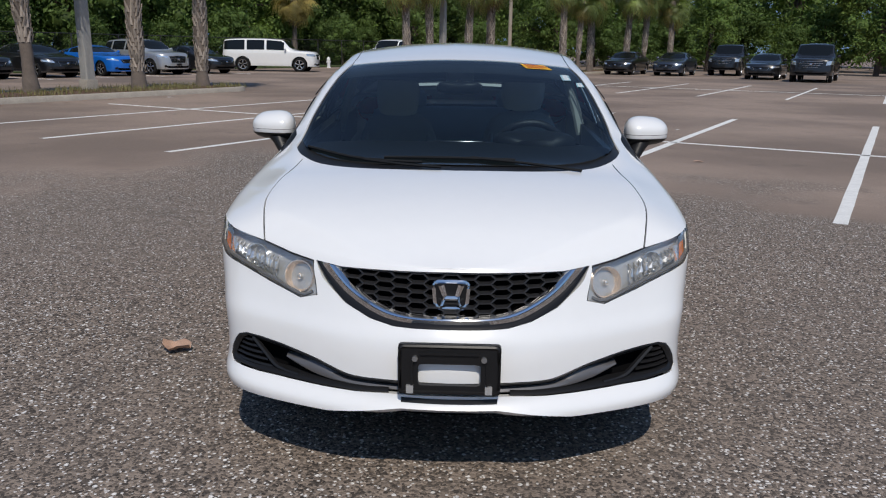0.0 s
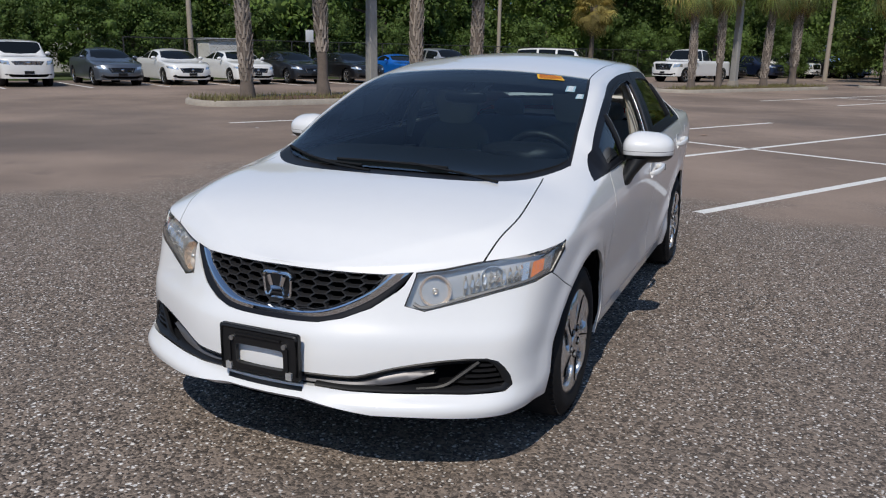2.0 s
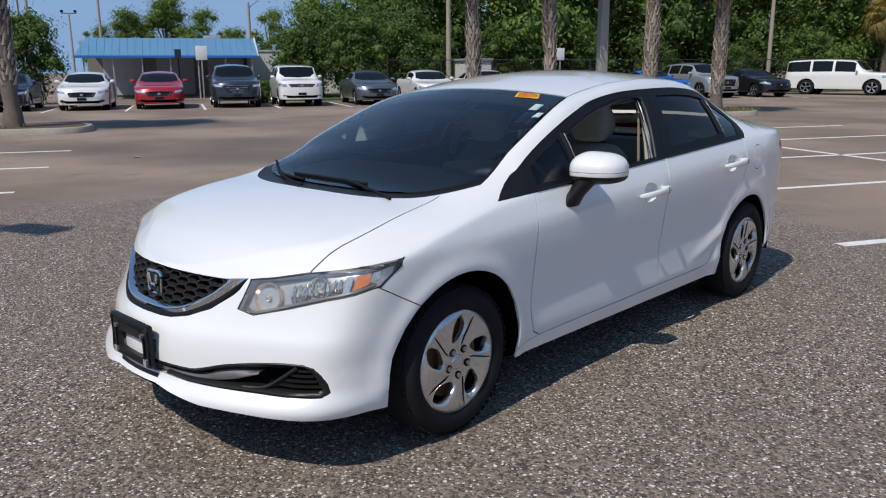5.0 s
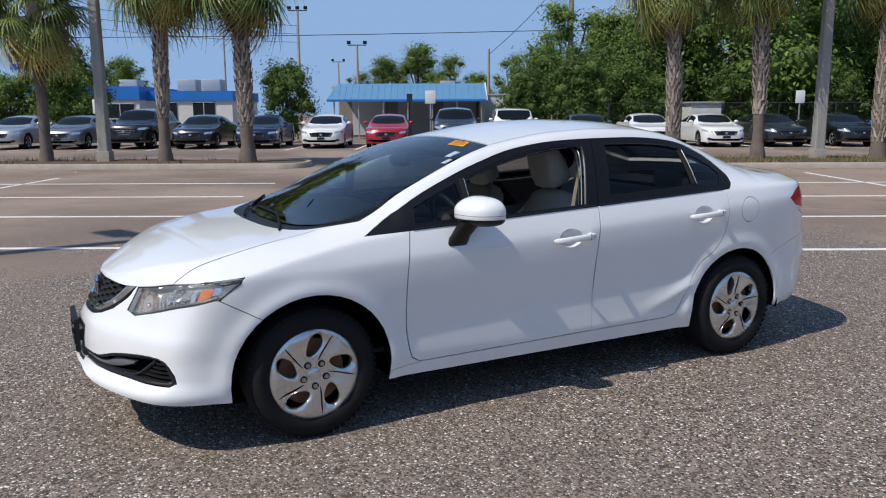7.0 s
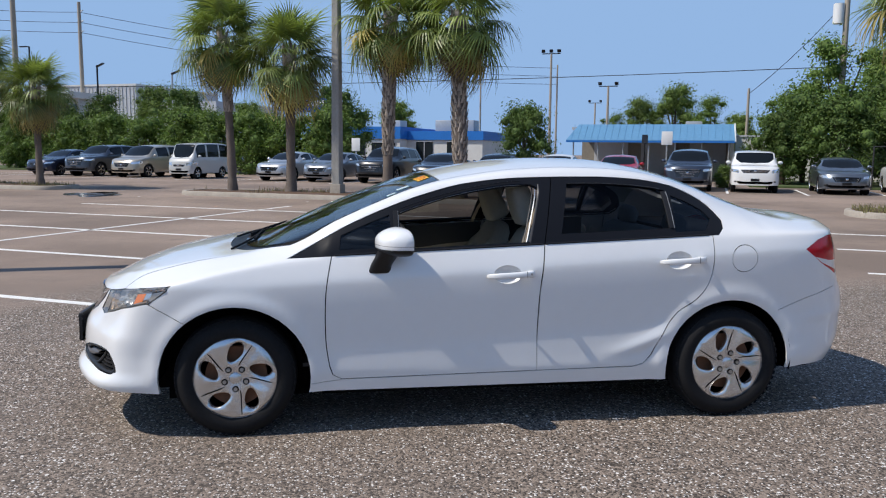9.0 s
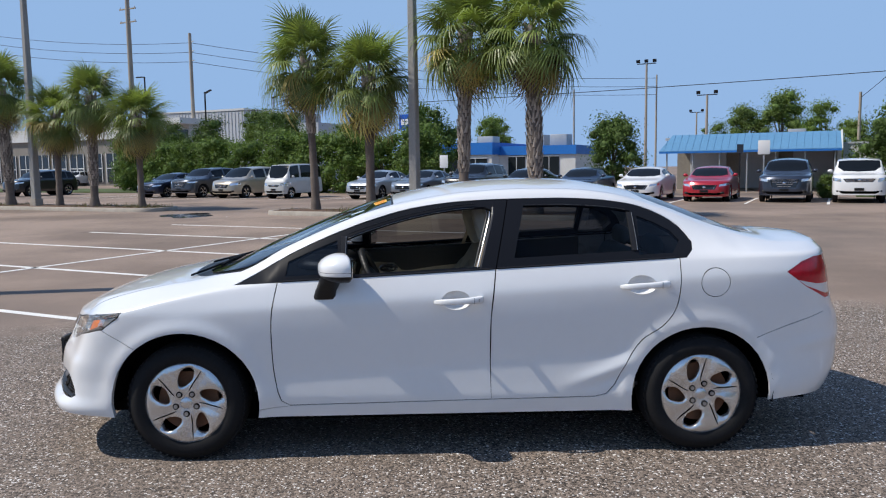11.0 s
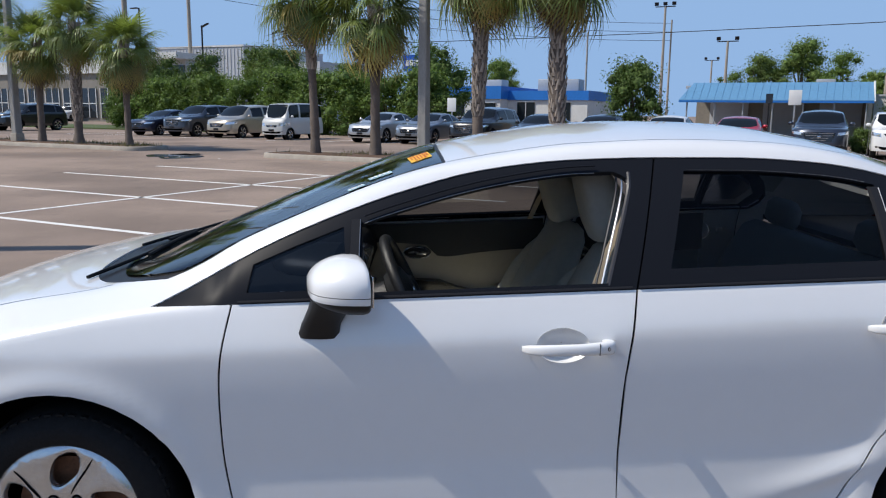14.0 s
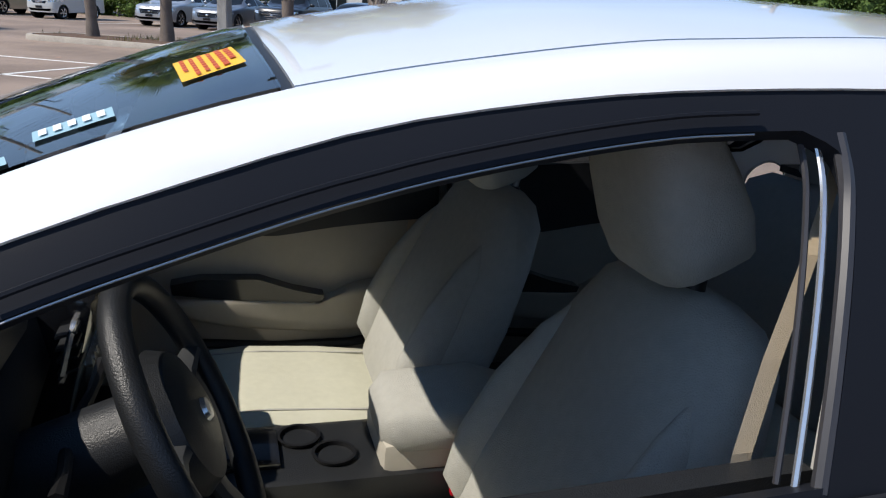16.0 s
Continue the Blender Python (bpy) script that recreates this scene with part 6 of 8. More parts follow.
def vehicle(name, category, L, W, H, wb, fo, nose, hood, cowl, roof0, roof1, tail, deck, belt_z, low_z=0.22, tyre=0.33, p=4.5, inward=0.74, up=0.86, panes=((0.18, 0.55), (0.6, 0.97)), grill=(0.3, 0.5, 0.72), lampz=(0.62, 0.74), bed=None):
    """A parked vehicle, nose towards -y, origin on the ground at its middle.

    nose, hood: heights of the hood's ends; cowl, roof0, roof1, tail: places from the front, as parts of the length;
    deck: height of the tail; panes: side windows as parts of the stretch from cowl to tail."""
    y0 = -L / 2
    hw = W / 2
    Y = lambda f: y0 + f * L
    wid = lambda y, z: hw * (1 - 0.10 * max(0, (low_z + 0.15 - z) / 0.3) ** 2 - 0.06 * max(0, (z - belt_z + 0.2) / 0.25) ** 2)
    f_yf = curve1((0.1, y0 + 0.10), (0.3, y0 + 0.01), (0.5, y0), (nose - 0.12, y0 + 0.03), (nose, y0 + 0.10), (nose + 0.3, y0 + 0.22))
    f_yr = curve1((0.1, -y0 - 0.10), (0.4, -y0), (0.7, -y0 - 0.02), (deck, -y0 - 0.10), (deck + 0.3, -y0 - 0.2))
    sh = curve1((y0, nose - 0.02), (Y(cowl), belt_z - 0.05), (0, belt_z), (-y0, min(belt_z + 0.03, deck - 0.02)))
    lw = curve1((y0, low_z), (-y0, low_z + 0.04))
    tp = curve1((y0 + 0.06, nose), (y0 + 0.25, nose + 0.45 * (hood - nose)), (Y(cowl) - 0.05, hood), (Y(cowl) + 0.05, hood + 0.05), (Y(roof0), H - 0.07), (Y((roof0 + roof1) / 2), H), (Y(roof1), H - 0.07), (Y(tail), deck + 0.03), (-y0 - 0.08, deck))
    ku = curve1((y0, 0.7), (Y(cowl), 0.7), (Y(roof0), up), (Y(roof1), up), (Y(tail), 0.65), (-y0, 0.65))
    xi = curve1((y0, 0.8), (Y(cowl), 0.82), (Y(roof0), inward), (Y(roof1), inward), (Y(tail), 0.8), (-y0, 0.82))
    bw = curve1((0.1, 0.12), (1.0, 0.12))
    sk = Skin(car_grid(f_yf, f_yr, wid, sh, lw, tp, ku, xi, p, p, y0 + L * 0.27, -y0 - L * 0.27, bw, cols=(22, 26, 16), rows=(12, 16), sweeps=7))
    ya, yb = y0 + fo, y0 + fo + wb
    for yc in (ya, yb):
        sk.cut("hole", circle(yc, tyre, tyre * 1.17, 24), SIDE, lambda c: c.x > 0.4)
    gtop = lambda y: float(tp(y)) - (float(tp(y)) - float(sh(y))) * (1 - float(ku(y))) - 0.05
    c0, c1 = Y(cowl), Y(tail)
    labels = []
    for i, (a, b) in enumerate(panes):
        q0, q1 = c0 + a * (c1 - c0), c0 + b * (c1 - c0)
        bot = lambda y: float(sh(y)) + 0.03
        ys = np.linspace(q0, q1, 7)
        poly = [(q0, bot(q0)), (q1, bot(q1))] + [(y, max(bot(y) + 0.004, gtop(y))) for y in ys[::-1]]
        sk.cut("pane%d" % i, poly, SIDE, lambda c: c.x > 0.35 and c.z > belt_z - 0.12)
        labels.append("pane%d" % i)
    wx0, wx1 = hw * 0.80, hw * inward * 0.90
    sk.cut("windscreen", [(-0.01, Y(cowl) + 0.03), (wx0 * 0.7, Y(cowl) + 0.08), (wx0, Y(cowl) + 0.24), (wx1, Y(roof0) - 0.02), (-0.01, Y(roof0) - 0.05)], TOP, lambda c: c.z > hood - 0.02 and c.y < Y(roof0) + 0.1)
    if tail - roof1 > 0.03:
        sk.cut("rear_screen", [(-0.01, Y(roof1) + 0.06), (wx1, Y(roof1) + 0.1), (wx1, Y(tail) - 0.08), (-0.01, Y(tail) - 0.05)], TOP, lambda c: c.z > deck + 0.02 and c.y > 0)
    front = lambda c: c.y < y0 + 0.55
    gz0, gz1, gw = grill
    sk.cut("grille", [(-0.01, gz0), (hw * gw * 0.8, gz0), (hw * gw, gz1 - 0.02), (-0.01, gz1)], FRONT, front)
    sk.cut("intake", [(-0.01, low_z + 0.05), (hw * 0.60, low_z + 0.05), (hw * 0.70, low_z + 0.09), (hw * 0.74, low_z + 0.17), (hw * 0.50, low_z + 0.15), (-0.01, low_z + 0.15)], FRONT, front)
    sk.cut("head_lamp", [(hw * (gw + 0.05), lampz[0]), (hw * 1.02, lampz[0] + 0.06), (hw * 1.02, lampz[1] + 0.02), (hw * (gw + 0.08), lampz[1] - 0.02)], FRONT, front)
    if bed:
        sk.cut("hole", [(-0.01, Y(bed)), (hw * 0.84, Y(bed)), (hw * 0.84, -y0 - 0.14), (-0.01, -y0 - 0.14)], TOP, lambda c: c.z > belt_z - 0.2)
    v = thing(name, "", category)
    b = link("body", sk.mesh("body", "", both=True, lip=0.03), WHITE, v)
    for i, l in enumerate(labels):
        for s in (1, -1):
            link("side_window", sk.mesh("side_window", l, side=s, push=0.006, lip=0), SHINE, v)
    link("windscreen", sk.mesh("windscreen", "windscreen", both=True, push=0.004, lip=0), SHINE, v)
    if "rear_screen" in sk.names:
        link("rear_screen", sk.mesh("rear_screen", "rear_screen", both=True, push=0.004, lip=0), SHINE, v)
    gl = link("grille", sk.mesh("grille", "grille", both=True, push=0.012, lip=0), GLOSS, v)
    g = Geo()
    for i in range(4):
        z = gz0 + (gz1 - gz0) * (i + 0.5) / 4
        g.tube([(x * hw * gw * 0.86, y0 + 0.016 + 0.06 * x * x + 0.10 * max(0, z - nose + 0.15), z) for x in (-1, -0.5, 0, 0.5, 1)], 0.011, 5)
    part("grille_insert", g, CHROME if category in ("suv", "truck", "van") else GLOSS, gl)
    if category == "car":
        rim = [(x, z) for x, z in ((-0.86, gz1 - 0.03), (-0.66, gz0 + 0.01), (0.66, gz0 + 0.01), (0.86, gz1 - 0.03))]
        part("grille_trim", Geo().tube([(x * hw * gw, y0 + 0.014 + 0.06 * x * x + 0.10 * max(0, z - nose + 0.15), z) for x, z in rim], 0.010, 5), CHROME, gl)
    part("plate_holder", Geo().box((0, y0 + 0.0, low_z + 0.22), (0.32, 0.02, 0.10), bevel=0.004), BLACK, v)
    for s in (1, -1):
        part("fog_recess", Geo().ball((s * hw * 0.74, y0 + 0.075 + 0.03 * W, low_z + 0.15), (0.10, 0.05, 0.05), 10, 6), BLACK, v)
    part("emblem", Geo().ball((0, y0 + 0.01, (gz0 + gz1) / 2), (0.06, 0.02, 0.045), 10, 6), CHROME, gl)
    link("intake", sk.mesh("intake", "intake", both=True, push=0.02, lip=0), DARK, v)
    for s in (1, -1):
        link("head_lamp", sk.mesh("head_lamp", "head_lamp", side=s, push=0.004, lip=0.01), LAMP, v, "clear headlamp")
        mz = belt_z + 0.07
        part("door_mirror", Geo().ball((s * (hw + 0.08), Y(cowl) + 0.42, mz), (0.10, 0.06, 0.07), 10, 7).box((s * (hw - 0.02), Y(cowl) + 0.42, mz - 0.04), (0.12, 0.04, 0.03)), None, v)
        for yc in (ya, yb):
            m = Matrix.Translation((s * (hw - 0.01), yc, tyre)) @ Matrix.Rotation(radians(90 * s), 4, "Y")
            rimr = tyre * 0.68
            wl = part("wheel", Geo().lathe([(tyre * 0.62, -0.2), (tyre * 0.92, -0.2), (tyre, -0.17), (tyre, -0.05), (tyre * 0.94, -0.02), (rimr, -0.012), (rimr * 0.97, -0.03), (rimr * 0.95, -0.1)], m, 24), RUBBER, v)
            g = Geo().lathe([(rimr, -0.016), (rimr * 0.93, -0.022), (rimr * 0.90, -0.05)], m, 24)
            for k in range(5):
                a = 2 * math.pi * k / 5
                g.add([m @ Vector((r * math.cos(a + d), r * math.sin(a + d), -0.024)) for r, d in ((0.02, -0.6), (rimr * 0.92, -0.17), (rimr * 0.92, 0.17), (0.02, 0.6))], [(0, 1, 2, 3)])
            part("rim", g, SILVER, wl)
            part("brake", Geo().lathe([(0.001, -0.06), (rimr * 0.9, -0.06)], m, 16), DARK, wl)
            hm = Matrix.Translation((s * (hw - 0.28), yc, tyre)) @ Matrix.Rotation(radians(90 * s), 4, "Y")
            part("wheel_housing", Geo().lathe([(0.02, 0.0), (tyre * 1.18, 0.0)], hm, 20), DARK, v)
    part("underbody", Geo().box((0, 0, low_z + 0.06), (W * 0.8, L * 0.9, 0.1)), DARK, v)
    if bed:
        bl = -y0 - 0.1 - Y(bed)
        part("bed_liner", Geo().box((0, Y(bed) + bl / 2, belt_z - 0.42), (W * 0.84, bl, 0.03)).box((0, Y(bed) + 0.0, belt_z - 0.1), (W * 0.84, 0.03, 0.6)), DARK, v)
    return v


def repaint(v, label, material, m, first=False):
    """Places a vehicle with its own paint; the body parts take the paint as an object's own material."""
    c = v if first else copy_thing(v, m)
    if first:
        c.matrix_basis = m
    for o in c.children_recursive:
        if o.name.split(".")[0] in ("body", "door_mirror"):
            if not o.data.materials:
                o.data.materials.append(WHITE)
            o.material_slots[0].link = "OBJECT"
            o.material_slots[0].material = material
    return tagged(c, label, group="cars parked along the far row")


KINDS = {
    "sedan": dict(category="car", L=4.85, W=1.85, H=1.45, wb=2.8, fo=0.95, nose=0.76, hood=0.98, cowl=0.27, roof0=0.43, roof1=0.66, tail=0.86, deck=1.10, belt_z=1.0, panes=((0.2, 0.5), (0.53, 0.88)), grill=(0.5, 0.70, 0.55), lampz=(0.62, 0.74)),
    "coupe": dict(category="car", L=4.78, W=1.90, H=1.38, wb=2.72, fo=0.95, nose=0.82, hood=1.0, cowl=0.36, roof0=0.50, roof1=0.64, tail=0.88, deck=1.10, belt_z=1.0, panes=((0.2, 0.58), (0.62, 0.76)), grill=(0.58, 0.77, 0.55), lampz=(0.68, 0.77)),
    "suv": dict(category="suv", L=4.85, W=1.92, H=1.73, wb=2.79, fo=0.97, nose=0.98, hood=1.16, cowl=0.26, roof0=0.41, roof1=0.86, tail=0.97, deck=1.15, belt_z=1.14, low_z=0.28, tyre=0.37, inward=0.77, panes=((0.16, 0.42), (0.45, 0.7), (0.73, 0.93)), grill=(0.58, 0.92, 0.55), lampz=(0.80, 0.93)),
    "boxy_suv": dict(category="suv", L=4.24, W=1.82, H=1.69, wb=2.57, fo=0.85, nose=1.02, hood=1.12, cowl=0.28, roof0=0.39, roof1=0.92, tail=0.985, deck=1.15, belt_z=1.12, low_z=0.30, tyre=0.35, p=6.0, inward=0.84, up=0.93, panes=((0.12, 0.4), (0.44, 0.7), (0.73, 0.93)), grill=(0.78, 0.93, 0.6), lampz=(0.78, 0.94)),
    "large_suv": dict(category="suv", L=5.7, W=2.04, H=1.89, wb=3.3, fo=1.0, nose=1.08, hood=1.24, cowl=0.24, roof0=0.35, roof1=0.94, tail=0.985, deck=1.2, belt_z=1.2, low_z=0.30, tyre=0.4, p=5.5, inward=0.83, up=0.92, panes=((0.12, 0.36), (0.39, 0.63), (0.66, 0.95)), grill=(0.70, 1.0, 0.6), lampz=(0.84, 1.02)),
    "minivan": dict(category="van", L=5.1, W=1.96, H=1.75, wb=3.03, fo=0.98, nose=0.85, hood=1.08, cowl=0.19, roof0=0.36, roof1=0.90, tail=0.98, deck=1.1, belt_z=1.08, low_z=0.24, tyre=0.34, inward=0.79, panes=((0.2, 0.42), (0.45, 0.7), (0.73, 0.95)), grill=(0.55, 0.78, 0.5), lampz=(0.68, 0.84)),
    "small_van": dict(category="van", L=3.6, W=1.5, H=1.85, wb=2.1, fo=0.6, nose=0.98, hood=1.03, cowl=0.06, roof0=0.19, roof1=0.95, tail=0.99, deck=1.1, belt_z=1.08, low_z=0.26, tyre=0.29, p=7.0, inward=0.88, up=0.95, panes=((0.1, 0.33), (0.37, 0.66), (0.69, 0.95)), grill=(0.62, 0.74, 0.5), lampz=(0.66, 0.84)),
    "pickup": dict(category="truck", L=5.9, W=2.05, H=1.98, wb=3.7, fo=0.98, nose=1.16, hood=1.28, cowl=0.25, roof0=0.35, roof1=0.55, tail=0.60, deck=1.27, belt_z=1.25, low_z=0.36, tyre=0.42, p=6.0, inward=0.82, up=0.92, panes=((0.16, 0.52), (0.56, 0.9)), grill=(0.72, 1.10, 0.62), lampz=(0.86, 1.08), bed=0.63),
}
ROW = -28.4
built = {}


def park(kind, label, colour, s, k=ROW, turn=0.0):
    """Parks one vehicle with the middle of its front at (s, k), nose along V."""
    spec = KINDS[kind]
    m = Matrix.Translation(lot(s, k)) @ Matrix.Rotation(radians(U_DEG + turn), 4, "Z") @ Matrix.Translation((0, spec["L"] / 2, 0))
    first = kind not in built
    if first:
        built[kind] = vehicle("parked_" + kind, **spec)
    return repaint(built[kind], label, colour, m, first)


white = paint("plain_white", (0.78, 0.78, 0.77), 0.0)
black = paint("black", (0.012, 0.012, 0.014), 0.2)
navy = paint("navy", (0.012, 0.02, 0.05), 0.4)
grey = paint("steel_grey", (0.14, 0.16, 0.19), 0.6)
slate = paint("dark_slate", (0.05, 0.06, 0.085), 0.6)
silver = paint("silver", (0.50, 0.51, 0.52), 0.6)
park("sedan", "black sedan with tinted windows parked facing the aisle", black, -10.8)
park("sedan", "navy blue sedan parked behind a palm", navy, -8.1)
park("sedan", "white sedan with chrome grille bars parked nose out", white, -5.3)
park("sedan", "bright red sedan parked nose out beside a sign post", paint("bright_red", (0.42, 0.012, 0.025), 0.2), -2.55)
park("suv", "dark slate grey three-row suv with chrome grille bars", slate, 0.4)
park("boxy_suv", "white boxy small suv with upright windscreen", white, 2.95)
park("sedan", "steel grey sedan with black grille parked nose out", grey, 6.2)
park("sedan", "white sedan parked beside a grey sedan", white, 8.95)
park("sedan", "white sedan with chrome grille behind a palm", white, 11.8)
park("sedan", "dark charcoal sedan parked nose out", paint("charcoal", (0.03, 0.032, 0.038), 0.5), 14.5)
park("sedan", "black sedan parked beside a blue coupe", black, 17.6)
park("coupe", "bright blue sports coupe with long hood", paint("bright_blue", (0.01, 0.16, 0.62), 0.3), 20.8)
park("suv", "silver compact suv with roof rails", silver, 23.6)
park("sedan", "black sedan at the end of the parked row", black, 26.8)
park("large_suv", "white full-size suv seen from its flank", white, 33.9, -28.0, 30)
park("pickup", "white pickup truck with black grille parked by the palms", white, 36.8, -26.3, -90)
park("sedan", "black sedan parked beside a pickup", black, 49.0)
park("suv", "dark blue suv parked in the far corner", navy, 54.0)
park("pickup", "white crew cab pickup in the far corner", white, 59.5)
park("suv", "black suv parked beside a white pickup", black, 64.0)
park("sedan", "pale blue sedan in the far corner", paint("pale_blue", (0.16, 0.24, 0.45), 0.5), 68.5)
park("suv", "black three-row suv parked behind a lamp pole", black, -13.6)
park("sedan", "grey sedan parked nose out behind palms", paint("mid_grey", (0.22, 0.24, 0.27), 0.6), -16.4)
park("sedan", "silver sedan with chrome-edged grille parked nose out", silver, -19.0)
park("small_van", "pale grey boxy microvan with upright nose", paint("pale_grey", (0.52, 0.53, 0.52), 0.1, 0.45), -24.2)
park("minivan", "champagne beige minivan with dark windows", paint("champagne", (0.46, 0.41, 0.33), 0.5), -27.8)
park("suv", "dark grey crossover suv parked beside a minivan", paint("gunmetal", (0.07, 0.08, 0.10), 0.6), -30.9)
park("sedan", "navy sedan at the end of the far row", navy, -33.6)
park("suv", "black suv parked nose out near the showroom", black, -45.8)
park("coupe", "bright red coupe parked side-on by the showroom", PAINTS["bright_red"], -68.0, -46.0, -90)
park("boxy_suv", "white small suv parked before the showroom glass", white, -74.7, -55.0, 20)
# vehicles in the far stalls that face the car, noses along -U
for kind, label, colour, s, k in (("sedan", "black sedan with pale headlamps facing the aisle", black, 44.3, -13.2), ("sedan", "dark grey sedan with a wide chrome grille", slate, 44.8, -10.2),
                                  ("pickup", "black pickup truck parked in the far stalls", black, 48.5, -7.6), ("sedan", "black sedan with a twin grille parked beside a truck", black, 42.6, -4.5),
                                  ("pickup", "large black pickup truck with chrome grille", black, 40.2, -1.8)):
    park(kind, label, colour, s, k, -90)

# ---- islands, palms and poles ----
def island(s0, s1, k0, k1, grassy):
    """A kerbed planting island with rounded ends."""
    r = (k1 - k0) / 2 * 0.9
    outline = rounded([(s0, k0), (s1, k0), (s1, k1), (s0, k1)], r, 8)
    m = Matrix.Translation((0, 0, 0)) @ lot_pose(0, 0)
    # lot_pose has x along U and y along -V
    pts = [(s, -k) for s, k in outline][::-1]
    n = len(pts)
    cx, cy = sum(p[0] for p in pts) / n, sum(p[1] for p in pts) / n

    def inset(d):
        out = []
        for i, p in enumerate(pts):
            a, b = Vector(pts[i - 1]), Vector(pts[(i + 1) % n])
            t = (b - a).normalized()
            out.append((p[0] - t.y * d, p[1] + t.x * d))
        return out
    isl = thing("planting_island", "kerbed planting island with mulch and thin grass", "planting island", kind="structure")
    loops = [(pts, 0.0), (inset(0.015), 0.12), (inset(0.04), 0.145), (inset(0.15), 0.145), (inset(0.16), 0.06)]
    vs, fs = [], []
    for loop, z in loops:
        vs += [m @ Vector((x, y, z)) for x, y in loop]
    for i in range(len(loops) - 1):
        fs += [(i * n + k, i * n + (k + 1) % n, (i + 1) * n + (k + 1) % n, (i + 1) * n + k) for k in range(n)]
    part("kerb", Geo().add(vs, fs), CONCRETE, isl)
    inner = inset(0.155)
    g = Geo()
    rows = 5
    rings = []
    for j in range(rows + 1):
        f = 1 - j / rows
        rings += [m @ Vector((cx + (x - cx) * (f if j else 1), cy + (y - cy) * (f if j else 1), 0.12 + 0.05 * (1 - f) + random.uniform(0, 0.02))) for x, y in inner]
    g.add(rings, [(j * n + k, j * n + (k + 1) % n, (j + 1) * n + (k + 1) % n, (j + 1) * n + k) for j in range(rows) for k in range(n)])
    part("mulch_bed", g, MULCH, isl)
    vs, fs = [], []
    for _ in range(int((s1 - s0) * (330 if grassy else 150))):
        s, k = random.uniform(s0 + 0.2, s1 - 0.2), random.uniform(k0 + 0.2, k1 - 0.2)
        if noise.noise(Vector((s * 0.6, k * 0.6, 3))) < (-0.25 if grassy else 0.12):
            continue
        p = lot(s, k, 0.13)
        a, h = random.uniform(0, 6.28), random.uniform(0.05, 0.2)
        d = Vector((math.cos(a), math.sin(a), 0))
        o = len(vs)
        vs += [p - d * 0.012, p + d * 0.012, p + Vector((random.uniform(-0.06, 0.06), random.uniform(-0.06, 0.06), h))]
        fs.append((o, o + 1, o + 2))
    tagged(part("grass", Geo().add(vs, fs), GRASS, isl, smooth=0), kind="stuff")
    return isl


island(-15.2, -3.9, -18.5, -16.4, False)
island(4.6, 15.6, -18.4, -16.0, True)
island(-40.0, -20.6, -18.6, -16.6, False)
island(25.0, 37.5, -18.4, -16.2, True)
island(41.0, 54.0, -17.0, -14.8, False)


def frond_mesh(seed, droop):
    """A fan of folded blades on a stalk, growing along +x."""
    rnd = random.Random(seed)
    vs, fs = [], []

    def strip(pts, w):
        o = len(vs)
        for i, p in enumerate(pts):
            d = (pts[min(i + 1, len(pts) - 1)] - pts[max(i - 1, 0)]).normalized()
            side = d.cross(Vector((0.1, 0.05, 1))).normalized()
            vs.extend([p + side * w[i], p - side * w[i]])
        fs.extend([(o + 2 * i, o + 2 * i + 1, o + 2 * i + 3, o + 2 * i + 2) for i in range(len(pts) - 1)])
    stalk = [Vector((0, 0, 0)), Vector((0.35, 0, 0.05)), Vector((0.75, 0, 0.0)), Vector((1.0, 0, -0.06))]
    strip(stalk, [0.028, 0.018, 0.013, 0.010])
    n = 38
    for k in range(n):
        f = -1 + 2 * k / (n - 1)
        a = f * radians(128)
        root = Vector((0.80 + 0.22 * (1 - abs(f)), 0.05 * f, -0.03 - 0.03 * (1 - abs(f))))
        ln = (0.98 - 0.24 * abs(f)) * rnd.uniform(0.85, 1.1)
        d = Vector((math.cos(a), math.sin(a), 0.18 * (1 - abs(f)) + 0.10 * (k % 2)))
        pts = [root]
        for i in range(1, 5):
            t = i / 4
            pts.append(root + d * ln * t + Vector((-0.12 * t * t, 0, -droop * ln * t ** 2.2 * rnd.uniform(0.8, 1.3))))
        strip(pts, [0.012, 0.025, 0.022, 0.013, 0.002])
    me = bpy.data.meshes.new("frond")
    me.from_pydata(vs, [], fs)
    return me


FRONDS = [frond_mesh(i, d) for i, d in enumerate((0.35, 0.55, 0.75, 1.0))]
OLD_FRONDS = [frond_mesh(10 + i, d) for i, d in enumerate((0.7, 1.0))]
for me in FRONDS:
    me.materials.append(FROND)
for me in OLD_FRONDS:
    me.materials.append(FROND_OLD)
DEAD_FRONDS = [frond_mesh(20 + i, d) for i, d in enumerate((1.3, 1.6))]
for me in DEAD_FRONDS:
    me.materials.append(FROND_DEAD)


